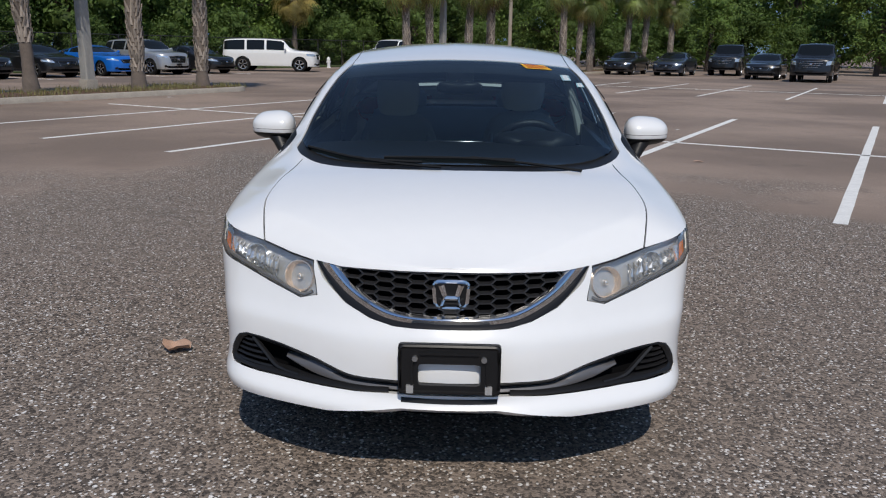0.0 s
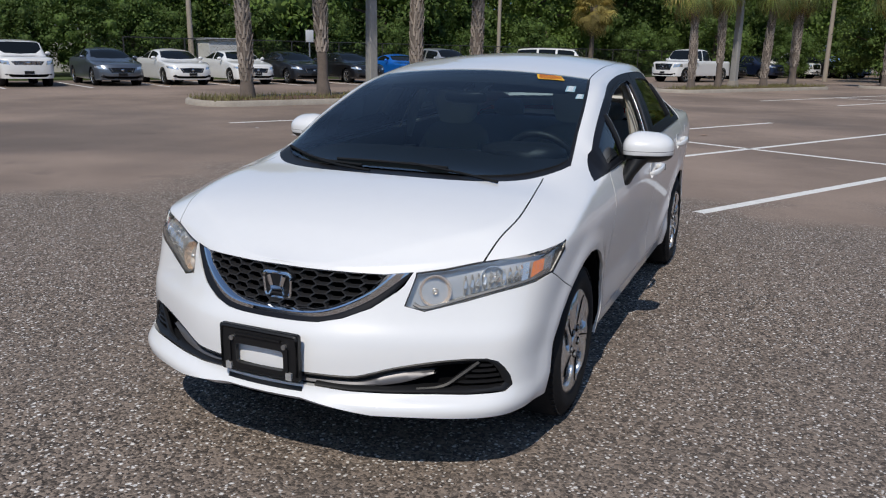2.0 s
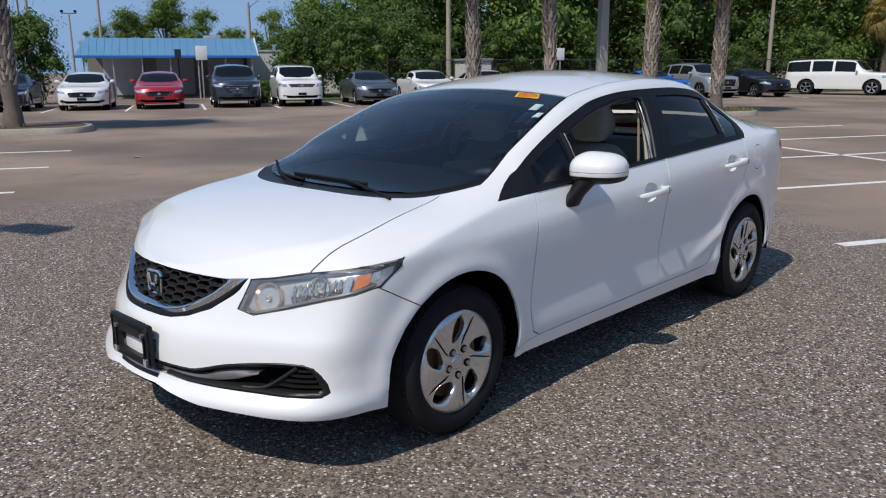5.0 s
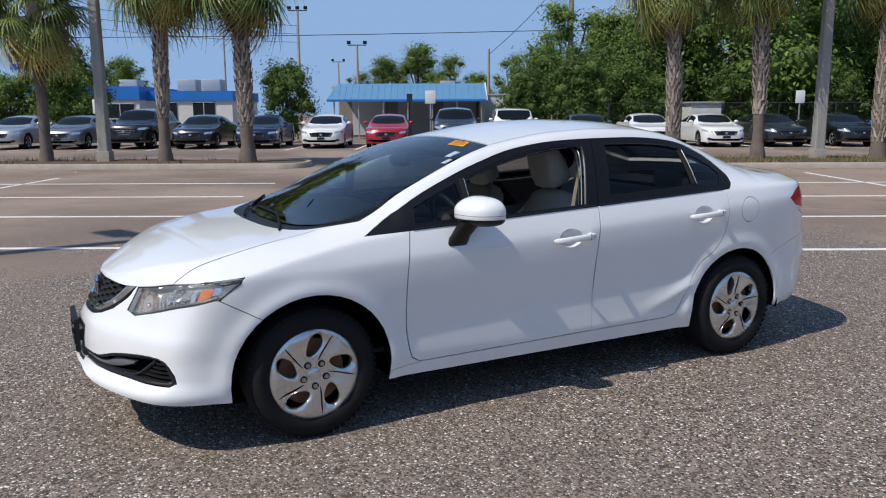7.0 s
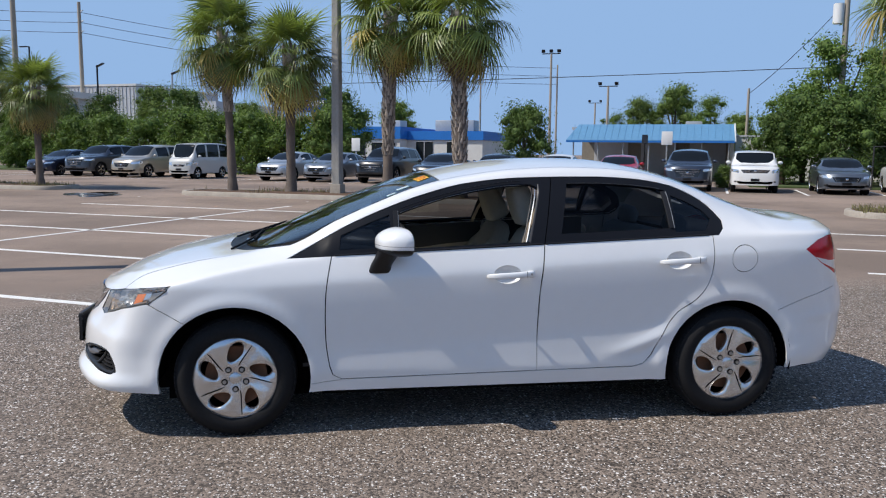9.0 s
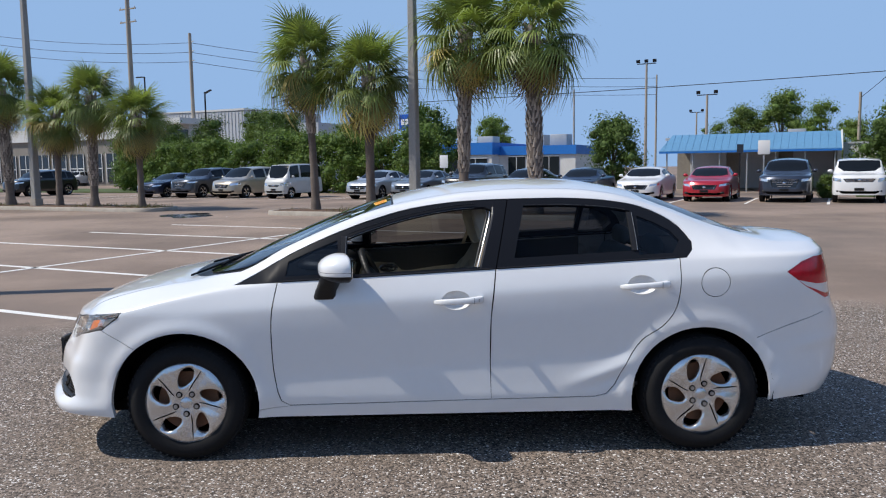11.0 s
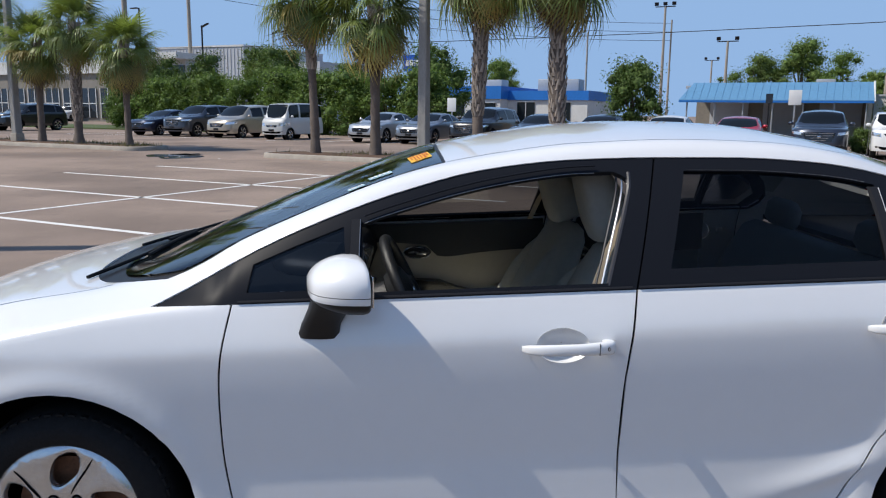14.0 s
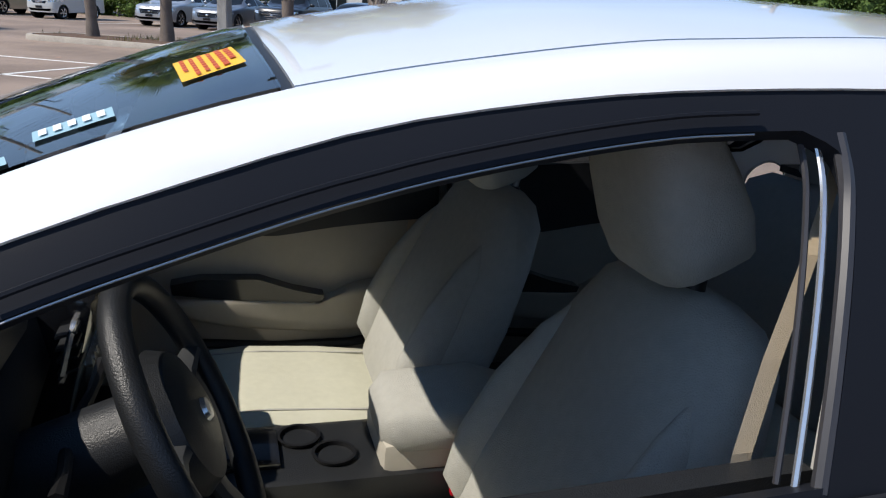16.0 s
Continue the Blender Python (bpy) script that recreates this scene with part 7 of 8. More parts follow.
def palm(seed, h, boots_from, lean=0.1, r0=0.17, hang=0.0, dry=False):
    """A cabbage palm: boot-covered trunk, round crown of fan leaves, some yellowed and hanging."""
    rnd = random.Random(seed)
    p = thing("palm_tree", "", "palm tree")
    ax = rnd.uniform(0, 6.28)
    sway = lambda z: Vector((math.cos(ax) * lean * (z / h) ** 1.6, math.sin(ax) * lean * (z / h) ** 1.6, z))
    rad = lambda z: r0 * (1.25 - 0.35 * min(1, z / 0.5) if z < 0.5 else 0.9 + 0.08 * math.sin(z * 1.7 + seed))
    rings = 30
    vs, fs = [], []
    for i in range(rings + 1):
        z = h * i / rings
        c = sway(z)
        for k in range(16):
            a = 2 * math.pi * k / 16
            rr = rad(z) * (1 + 0.05 * math.sin(3 * a + z * 9) + rnd.uniform(-0.03, 0.03))
            vs.append(c + Vector((rr * math.cos(a), rr * math.sin(a), -0.05 if i == 0 else 0)))
    for i in range(rings):
        fs += [(i * 16 + k, i * 16 + (k + 1) % 16, (i + 1) * 16 + (k + 1) % 16, (i + 1) * 16 + k) for k in range(16)]
    part("trunk", Geo().add(vs, fs), TRUNK, p)
    vs, fs = [], []
    z, row = boots_from, 0
    while z < h + 0.05:
        big = 1.0 + 0.8 * max(0, (z - h + 1.2) / 1.2)
        for k in range(8):
            a = 2 * math.pi * (k + 0.5 * (row % 2)) / 8 + rnd.uniform(-0.1, 0.1)
            if rnd.random() < 0.08:
                continue
            c = sway(z)
            out = Vector((math.cos(a), math.sin(a), 0))
            tan = Vector((-math.sin(a), math.cos(a), 0))
            w, ln = 0.048 * big * rnd.uniform(0.8, 1.2), 0.23 * big * rnd.uniform(0.8, 1.25)
            b = c + out * rad(z) * 0.95
            t1 = b + out * (0.055 * big * rnd.uniform(0.7, 1.4)) + Vector((0, 0, ln)) + tan * rnd.uniform(-0.05, 0.05)
            o = len(vs)
            vs += [b - tan * w, b + tan * w, b + out * 0.03 + Vector((0, 0, 0.02)), t1 - tan * w * 0.35, t1 + tan * w * 0.35, t1 - out * 0.02]
            fs += [(o, o + 2, o + 3), (o + 2, o + 1, o + 4), (o + 2, o + 4, o + 3), (o, o + 3, o + 5), (o + 1, o + 5, o + 4), (o + 3, o + 4, o + 5)]
        z += 0.125 * (0.9 + 0.3 * (big - 1))
        row += 1
    tagged(part("boot_cover", Geo().add(vs, fs), BOOT, p, smooth=0), kind="stuff")
    top = sway(h)
    count = 48
    for i in range(count):
        f = i / (count - 1)
        az = i * 2.39996 + rnd.uniform(-0.25, 0.25)
        el = radians(84 - 138 * f ** 0.9 + rnd.uniform(-8, 8))
        old = dry or f > 0.93 or (f > 0.62 and rnd.random() < 0.16)
        me = rnd.choice(OLD_FRONDS) if old else FRONDS[min(3, int(f * 4.2))]
        sc = rnd.uniform(0.80, 1.10) * (0.85 if f < 0.12 else 1.0)
        m = Matrix.Translation(top + Vector((0, 0, 0.30 - 0.45 * f))) @ Matrix.Rotation(az, 4, "Z") @ Matrix.Rotation(-el, 4, "Y") @ Matrix.Rotation(rnd.uniform(-0.4, 0.4), 4, "X") @ Matrix.Scale(sc, 4)
        link("frond", me, None, p, m=m)
    for i in range(int(hang)):
        a = rnd.uniform(0, 6.28)
        m = Matrix.Translation(top + Vector((0.1 * math.cos(a), 0.1 * math.sin(a), -0.15))) @ Matrix.Rotation(a, 4, "Z") @ Matrix.Rotation(radians(rnd.uniform(55, 85)), 4, "Y") @ Matrix.Scale(0.85, 4)
        link("dry_frond", rnd.choice(DEAD_FRONDS if i % 3 else OLD_FRONDS), None, p, m=m)
    return p


PALMS = [palm(1, 4.9, 2.6, 0.25, 0.15, 5), palm(2, 4.2, 3.2, 0.05, 0.17, 9), palm(3, 5.0, 1.2, 0.2, 0.17, 4), palm(4, 5.0, 1.0, 0.15, 0.21, 6), palm(5, 5.2, 0.5, 0.2, 0.19, 3), palm(6, 4.6, 3.0, 0.1, 0.2, 12, True)]
used = set()


def plant(kind, s, k, turn, scale=1.0, label="cabbage palm with fan leaves and a boot-covered trunk"):
    m = Matrix.Translation(lot(s, k, 0.1)) @ Matrix.Rotation(radians(turn), 4, "Z") @ Matrix.Scale(scale, 4)
    p = PALMS[kind]
    if kind in used:
        p = copy_thing(p, m)
    else:
        used.add(kind)
        p.matrix_basis = m
    return tagged(p, label, "palm tree", "palms in the planting islands")


plant(0, -13.6, -17.5, 200, 1.0, "slender cabbage palm with yellowed lower fans")
plant(1, -11.4, -17.5, 10, 1.0, "short cabbage palm with dry brown skirt under the crown")
plant(2, -8.0, -17.4, 60, 1.05)
plant(3, -5.65, -17.3, 120, 1.03, "stout cabbage palm with shaggy boots below the crown")
plant(4, 6.3, -17.4, 30, 1.0)
plant(2, 8.7, -17.4, 150, 1.04)
plant(4, 12.1, -17.4, 250, 1.06)
plant(4, 14.6, -17.4, 100, 1.02)
for i, (s, k) in enumerate(((-21.8, -17.5), (-24.3, -17.4), (-26.5, -17.5), (-29.5, -17.4), (-31.5, -17.6), (-34.5, -17.4))):
    plant((1, 3, 1, 3, 2, 0)[i], s, k, 77 * i, (0.80, 0.83, 0.86, 0.95, 0.85, 0.9)[i])
for i, (s, k) in enumerate(((26.8, -17.3), (29.0, -17.4), (32.6, -17.3), (35.4, -17.4), (42.6, -16.0), (44.2, -15.6), (45.8, -15.4), (47.2, -15.8), (49.0, -14.0), (50.5, -13.2), (52.0, -11.8), (53.5, -12.2))):
    plant((4, 2, 4, 3)[i % 4], s, k, 61 * i, 0.85 + 0.04 * (i % 5))
plant(5, 43.0, -37.5, 20, 1.0, "palm with a drooping orange-brown dry crown")


def lamp_pole(s, k, h, w=0.30):
    """A tapering square concrete lamp pole with a pair of lamp heads."""
    p = thing("lamp_pole", "tall square concrete lamp pole in a planting island", "lamp pole", lot_pose(s, k, 0.0), "lamp poles")
    g = Geo()
    a, b = w / 2, w / 3
    c = 0.03
    ring = lambda r, z: [(r - c, -r, z), (r, -r + c, z), (r, r - c, z), (r - c, r, z), (-r + c, r, z), (-r, r - c, z), (-r, -r + c, z), (-r + c, -r, z)]
    vs = ring(a, 0) + ring((a + b) / 2, h / 2) + ring(b, h)
    g.add(vs, [(i * 8 + q, i * 8 + (q + 1) % 8, (i + 1) * 8 + (q + 1) % 8, (i + 1) * 8 + q) for i in range(2) for q in range(8)] + [tuple(range(16, 24))])
    part("shaft", g, POLEWOOD, p, smooth=0)
    part("base_collar", Geo().box((0, 0, 0.22), (w + 0.06, w + 0.06, 0.45), bevel=0.02), CONCRETE, p)
    for s_ in (1, -1):
        part("lamp_head", Geo().box((s_ * 0.75, 0, h - 0.05), (0.7, 0.34, 0.12), bevel=0.03).cyl((s_ * 0.1, 0, h - 0.05), (s_ * 0.45, 0, h - 0.05), 0.035), BLACK, p)
    return p


lamp_pole(-9.7, -17.4, 9.0)
lamp_pole(10.4, -17.4, 9.0)
lamp_pole(-27.7, -17.3, 9.0)
lamp_pole(30.2, -17.4, 9.0)
pl = lamp_pole(0, 0, 8.6, 0.3)
pl.matrix_basis = Matrix.Translation((-4.75, -7.7, 0)) @ Matrix.Rotation(radians(20), 4, "Z")

# ---- trees and hedges ----
def leaf_mesh(name, blobs, count, size, rnd, flat=0.55):
    """Small leaves scattered through uneven clumps; gaps stay between the clumps."""
    pos = np.zeros((count, 3))
    w = np.array([b[3] ** 2 for b in blobs])
    pick = rnd.choice(len(blobs), count, p=w / w.sum())
    d = rnd.normal(size=(count, 3))
    d /= np.linalg.norm(d, axis=1, keepdims=True)
    r = rnd.uniform(0.30, 1.0, count) ** 0.8 * rnd.choice([0.9, 1.15, 1.5], count, p=[0.45, 0.35, 0.2])
    B = np.array(blobs)
    pos = B[pick, :3] + d * (B[pick, 3] * r)[:, None] * np.array([1, 1, 0.85])
    nrm = d * 0.8 + rnd.normal(size=(count, 3)) * flat
    nrm[:, 2] += 0.35
    nrm /= np.linalg.norm(nrm, axis=1, keepdims=True)
    t = np.cross(nrm, rnd.normal(size=(count, 3)))
    t /= np.maximum(np.linalg.norm(t, axis=1, keepdims=True), 1e-6)
    b = np.cross(nrm, t)
    sz = (size * rnd.uniform(0.6, 1.3, count))[:, None]
    vs = np.stack((pos - t * sz * 0.5, pos + b * sz * 0.26 + nrm * sz * 0.08, pos + t * sz * 0.6, pos - b * sz * 0.26 + nrm * sz * 0.08), axis=1).reshape(-1, 3)
    me = bpy.data.meshes.new(name)
    me.vertices.add(count * 4)
    me.vertices.foreach_set("co", vs.ravel())
    me.loops.add(count * 4)
    me.loops.foreach_set("vertex_index", np.arange(count * 4))
    me.polygons.add(count)
    me.polygons.foreach_set("loop_start", np.arange(0, count * 4, 4))
    me.update()
    return me


def tree(seed, h, spread, bare, count, size, leaf, label="", category="tree", kinds=9):
    """A broad-leaved tree: tapered trunk, limbs, and an uneven crown of leaves in clumps."""
    rnd = np.random.RandomState(seed)
    t = thing("tree" if category == "tree" else category, label, category)
    g = Geo()
    g.tube([(0, 0, -0.1), (0.04, 0.02, h * 0.2), (0.1, -0.05, h * 0.45), (0.05, 0.05, h * 0.75)], [0.03 * h, 0.025 * h, 0.018 * h, 0.007 * h], 8)
    blobs = []
    for i in range(kinds * 4):
        a = rnd.uniform(0, 2 * math.pi)
        f = rnd.uniform(0, 1) ** 0.6
        z = h * (bare + (1 - bare) * rnd.uniform(0.08, 0.86))
        mid = 1 - abs((z / h - bare) / (1 - bare) - 0.42) * 1.1
        rr = spread * 0.62 * f * max(0.25, mid)
        r = spread * rnd.uniform(0.11, 0.31)
        c = (rr * math.cos(a), rr * math.sin(a), min(z, h - r * 0.8))
        blobs.append((*c, r))
        if i < 8:
            g.tube([(0.05, 0, h * 0.3), (c[0] * 0.5, c[1] * 0.5, (c[2] + h * 0.3) / 2), c], [0.012 * h, 0.008 * h, 0.003 * h], 6)
    part("trunk", g, BARK, t)
    ob = link("crown", leaf_mesh("crown", blobs, count, size, rnd), leaf, t)
    core = Geo()
    for x, y, z, r in blobs:
        core.ball((x, y, z), (r * 0.42, r * 0.42, r * 0.36), 7, 5)
    part("inner_foliage", core, LEAF[0], t)
    return t


TREES = [tree(11, 8.5, 4.6, 0.02, 10500, 0.20, LEAF[0], kinds=13), tree(12, 9.5, 4.4, 0.03, 10500, 0.20, LEAF[1], kinds=13), tree(13, 7.0, 4.0, 0.06, 9500, 0.18, LEAF[1], kinds=12),
         tree(14, 5.0, 3.4, 0.02, 9500, 0.16, LEAF[0], category="tree", kinds=14), tree(15, 10.5, 5.2, 0.07, 10000, 0.22, LEAF[2], kinds=12), tree(16, 4.2, 3.0, 0.0, 10000, 0.15, LEAF[1], kinds=14)]
NAMES = ["dense dark green broad-leaved tree behind the fence", "tall green broad-leaved tree behind the fence", "mid-height dense green tree behind the fence", "large rounded dark green shrub beside parked cars", "tall light green oak tree in the distance", "clipped leafy green hedge bush behind parked cars"]
placed = set()


def grow(kind, s, k, turn, scale=1.0, z=0.0, sx=1.0):
    m = Matrix.Translation(lot(s, k, z)) @ Matrix.Rotation(radians(turn), 4, "Z") @ Matrix.Diagonal((scale * sx, scale * sx, scale, 1))
    t = TREES[kind]
    if kind in placed:
        t = copy_thing(t, m)
    else:
        placed.add(kind)
        t.matrix_basis = m
    return tagged(t, NAMES[kind], "tree", "trees round the lot")


rnd0 = random.Random(5)
# wall of trees behind the fence
for i, s in enumerate(np.arange(13.5, 84, 4.6)):
    grow((0, 1, 2, 0, 1)[i % 5], s, -40.5 - rnd0.uniform(0, 4), rnd0.uniform(0, 360), rnd0.uniform(0.95, 1.25))
    grow((1, 4, 0)[i % 3], s + 2, -48 - rnd0.uniform(0, 5), rnd0.uniform(0, 360), rnd0.uniform(1.1, 1.35))
for i, s in enumerate((15.5, 20.5, 25.5, 31.0, 36.5, 46.5, 52.0)):
    grow(3, s, -37.4, 50 * i, rnd0.uniform(0.7, 0.95))
for s, k, sc in ((4.6, -37.5, 0.92), (7.0, -36.8, 1.05), (9.4, -37.4, 1.0), (11.6, -38.0, 0.85), (5.8, -40.5, 1.2), (10.0, -41.0, 1.35), (47.5, -36.5, 0.9)):
    grow(3, s, k, rnd0.uniform(0, 360), sc)
# north and east sides
for i, a in enumerate(np.arange(-4, 64, 5.2)):
    d = rnd0.uniform(70, 80)
    x, y = d * math.sin(radians(a)), d * math.cos(radians(a)) - 4
    p = Vector((x, y, 0))
    grow((0, 1, 4, 1)[i % 4], p.dot(U), p.dot(V), rnd0.uniform(0, 360), rnd0.uniform(1.0, 1.3))
    q = p * 0.86
    grow((2, 3)[i % 2], q.dot(U), q.dot(V), rnd0.uniform(0, 360), rnd0.uniform(0.8, 1.0))
for i, a in enumerate(np.arange(-14, 72, 6.0)):
    d = rnd0.uniform(92, 102)
    p = Vector((d * math.sin(radians(a)), d * math.cos(radians(a)) - 4, 0))
    grow((0, 1, 0)[i % 3], p.dot(U), p.dot(V), rnd0.uniform(0, 360), rnd0.uniform(1.5, 1.8), 0, 1.15)
for i, a in enumerate(np.arange(-6, 66, 5.0)):
    p = Vector((73 * math.sin(radians(a)), 73 * math.cos(radians(a)) - 4, 0))
    grow(3, p.dot(U), p.dot(V), 83 * i, rnd0.uniform(1.0, 1.35), 0, 1.2)
for i, s in enumerate(np.arange(15, 84, 5.5)):
    grow(3, s, -43.5, 67 * i, rnd0.uniform(0.9, 1.2), 0, 1.2)
# hedges and shrubs to the west
grow(3, -8.2, -36.0, 40, 1.0, 0, 0.85)
for i, s in enumerate(np.arange(-45.0, -32.5, 2.6)):
    grow(5, s, -38.5, 70 * i, rnd0.uniform(0.92, 1.02))
for i, s in enumerate(np.arange(-30.8, -19.5, 2.5)):
    grow(5, s, -38.0, 95 * i, rnd0.uniform(0.95, 1.06))
for s, k, sc, kd in ((-47.5, -40.5, 0.62, 0), (-50.5, -42.0, 0.60, 2), (-44.8, -41.0, 0.58, 0), (-41.5, -42.0, 0.60, 0), (-33.0, -41.0, 0.62, 0), (-27.0, -41.0, 0.58, 2), (-21.5, -41.0, 0.62, 0)):
    grow(kd, s, k, rnd0.uniform(0, 360), sc)
grow(5, 1.85, -33.2, 30, 0.27)
# far trees over the roofs
for s, k, sc, kd in ((-6.0, -78, 0.66, 4), (-2.6, -79, 0.78, 4), (0.8, -78, 0.62, 1), (3.6, -76, 0.5, 4), (-8.8, -77, 0.48, 1), (6.5, -72, 0.6, 1), (-64.5, -76, 0.85, 4), (-42, -100, 0.8, 4), (-34, -82, 0.62, 1), (-55, -82, 0.7, 4), (-48, -60, 0.62, 1), (8.5, -50, 0.75, 1), (12, -54, 0.8, 4)):
    grow(kd, s, k, rnd0.uniform(0, 360), sc)

# ---- buildings, signs, poles and wires ----
ROOFBLUE = mat("pale_blue_metal_roof", (0.13, 0.30, 0.48), 0.45, 0.2, vary=0.08, scale=0.8)
FASCIA = mat("bright_blue_fascia", (0.015, 0.16, 0.52), 0.5, vary=0.1, scale=1)
STUCCO = mat("white_stucco", (0.62, 0.62, 0.60), 0.9, vary=0.1, scale=1.0, bump=0.2)
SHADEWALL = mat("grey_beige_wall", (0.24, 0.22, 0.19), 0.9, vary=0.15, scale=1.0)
GREYWALL = mat("pale_grey_panel_wall", (0.45, 0.47, 0.50), 0.7, vary=0.06, scale=0.4)
WINDOW = mat("dark_window_glass", (0.02, 0.025, 0.03), 0.08, spec=0.7)
GALV = mat("galvanised_steel", (0.45, 0.46, 0.47), 0.5, 0.6, vary=0.1)
CABLE = mat("black_cable", (0.02, 0.02, 0.02), 0.7)
SIGNBLUE = mat("blue_sign_face", (0.01, 0.10, 0.48), 0.4)
SIGNWHITE = mat("white_sign_face", (0.75, 0.75, 0.74), 0.5)


def boxl(g, s0, s1, k0, k1, z0, z1, bevel=0.0):
    """A box in lot coordinates."""
    m = Matrix.Rotation(radians(U_DEG), 4, "Z")
    return g.box(lot((s0 + s1) / 2, (k0 + k1) / 2, (z0 + z1) / 2), (abs(s1 - s0), abs(k1 - k0), abs(z1 - z0)), m, bevel)


# open car canopy with a pale blue roof
cb = thing("canopy_building", "open-fronted canopy building with a pale blue metal roof", "building")
g = Geo()
s0, s1 = -6.7, 2.3
g.add([lot(s0 - 0.1, -40.8, 2.28), lot(s1 + 0.1, -40.8, 2.28), lot(s1 + 0.05, -42.2, 3.2), lot(s0 + 0.4, -42.2, 3.2), lot(s0 - 0.1, -40.8, 2.2), lot(s1 + 0.1, -40.8, 2.2), lot(s1 + 0.05, -42.2, 3.1), lot(s0 + 0.4, -42.2, 3.1)],
      [(0, 1, 2, 3), (7, 6, 5, 4), (0, 4, 5, 1), (1, 5, 6, 2), (2, 6, 7, 3), (3, 7, 4, 0)])
part("roof", g, ROOFBLUE, cb, smooth=0)
g = Geo()
for i in range(24):
    s = s0 + (s1 - s0) * (i + 0.5) / 24
    g.tube([lot(s, -40.82, 2.3), lot(s + 0.0, -42.2, 3.215)], 0.012, 4)
tagged(part("roof_seams", g, ROOFBLUE, cb), kind="stuff")
part("eave_trim", boxl(Geo(), s0 - 0.1, s1 + 0.1, -40.83, -40.78, 2.14, 2.24), FASCIA, cb)
part("gable_trim", Geo().tube([lot(s1 + 0.12, -40.78, 2.2), lot(s1 + 0.07, -42.2, 3.22)], 0.05, 6), STUCCO, cb)
part("back_wall", boxl(Geo(), s0, s1, -46.2, -46.0, 0, 2.9), SHADEWALL, cb)
part("flat_roof", boxl(Geo(), s0, s1 + 0.1, -46.2, -42.1, 2.9, 3.05), GREYWALL, cb)
part("side_wall", boxl(Geo(), s1 - 0.1, s1 + 0.1, -46.0, -43.0, 0, 2.9), STUCCO, cb)
for i in range(7):
    s = s0 + 0.3 + (s1 - s0 - 0.5) * i / 6
    part("post", Geo().cyl(lot(s, -41.0, 0), lot(s, -41.0, 2.25), 0.045, n=8), GALV, cb)
for i in range(3):
    part("wall_panel", boxl(Geo(), s0 + 0.8 + 2.9 * i, s0 + 2.9 + 2.9 * i, -45.98, -45.9, 0.1, 2.3), GREYWALL, cb)
part("air_conditioner", boxl(Geo(), -0.3, 0.6, -44.0, -43.2, 3.05, 3.4, 0.03), GALV, cb)
an = thing("annex", "low white stucco wall beside the canopy", "building")
part("wall", boxl(Geo(), 2.5, 12.5, -46, -44.5, 0, 2.55), STUCCO, an)
part("coping", boxl(Geo(), 2.45, 12.55, -46.05, -44.45, 2.55, 2.65), GREYWALL, an)
wb_ = thing("white_shed", "white flat-roofed shed behind parked cars", "shed")
part("wall", boxl(Geo(), 12.4, 13.9, -37.0, -35.2, 0, 1.9), STUCCO, wb_)
part("roof", boxl(Geo(), 12.3, 14.0, -37.1, -35.1, 1.9, 2.0), GREYWALL, wb_)

# white office with a bright blue parapet
of = thing("office_building", "white single-storey office with a bright blue parapet band", "building")
part("wall", boxl(Geo(), -22.0, -15.7, -62, -54, 0, 2.5), STUCCO, of)
part("taller_wall", boxl(Geo(), -30.0, -22.0, -62, -52.5, 0, 2.6), STUCCO, of)
part("parapet", boxl(Geo(), -22.0, -15.6, -62.1, -53.85, 2.45, 3.15), FASCIA, of)
part("taller_parapet", boxl(Geo(), -30.1, -21.9, -62.1, -52.35, 2.5, 3.45), FASCIA, of)
for a, b, k, z0, z1 in ((-29.4, -27.6, -52.5, 0.3, 2.2), (-26.6, -25.0, -52.5, 1.2, 2.2), (-24.4, -22.4, -52.5, 1.2, 2.2), (-21.2, -19.8, -54.0, 0.2, 2.3), (-18.6, -17.0, -54.0, 0.6, 2.3)):
    w = part("window", boxl(Geo(), a, b, k + 0.01, k + 0.06, z0, z1), WINDOW, of)
    g = Geo()
    boxl(g, a - 0.05, b + 0.05, k + 0.0, k + 0.1, z1, z1 + 0.07)
    boxl(g, a - 0.05, b + 0.05, k + 0.0, k + 0.12, z0 - 0.07, z0)
    boxl(g, (a + b) / 2 - 0.03, (a + b) / 2 + 0.03, k + 0.0, k + 0.09, z0, z1)
    part("frame", g, GREYWALL, w)
for s in (-25.0, -20.5, -18.6):
    part("roof_unit", boxl(Geo(), s, s + 1.4, -58, -56.5, 3.0, 4.1, 0.04), GALV, of)

# large pale warehouse and showroom far to the south-west
wh = thing("warehouse", "large pale grey warehouse with ribbed panel walls", "building")
part("wall", boxl(Geo(), -97, -79, -110, -90, 0, 10.8), GREYWALL, wh)
part("lower_wing", boxl(Geo(), -79, -66, -108, -91, 0, 8.4), GREYWALL, wh)
part("roof_edge", boxl(Geo(), -97.1, -78.9, -110, -89.9, 10.7, 11.0), STUCCO, wh)
g = Geo()
for i in range(26):
    boxl(g, -96.5 + 0.68 * i, -96.42 + 0.68 * i, -89.98, -89.9, 0.3, 10.5)
tagged(part("wall_ribs", g, STUCCO, wh), kind="stuff")
sr = thing("showroom", "pale grey showroom with tall glass front", "building")
part("wall", boxl(Geo(), -112, -68, -62, -58, 0, 5.6), SHADEWALL, sr)
part("parapet", boxl(Geo(), -112.2, -67.8, -62.2, -57.7, 5.2, 6.6), STUCCO, sr)
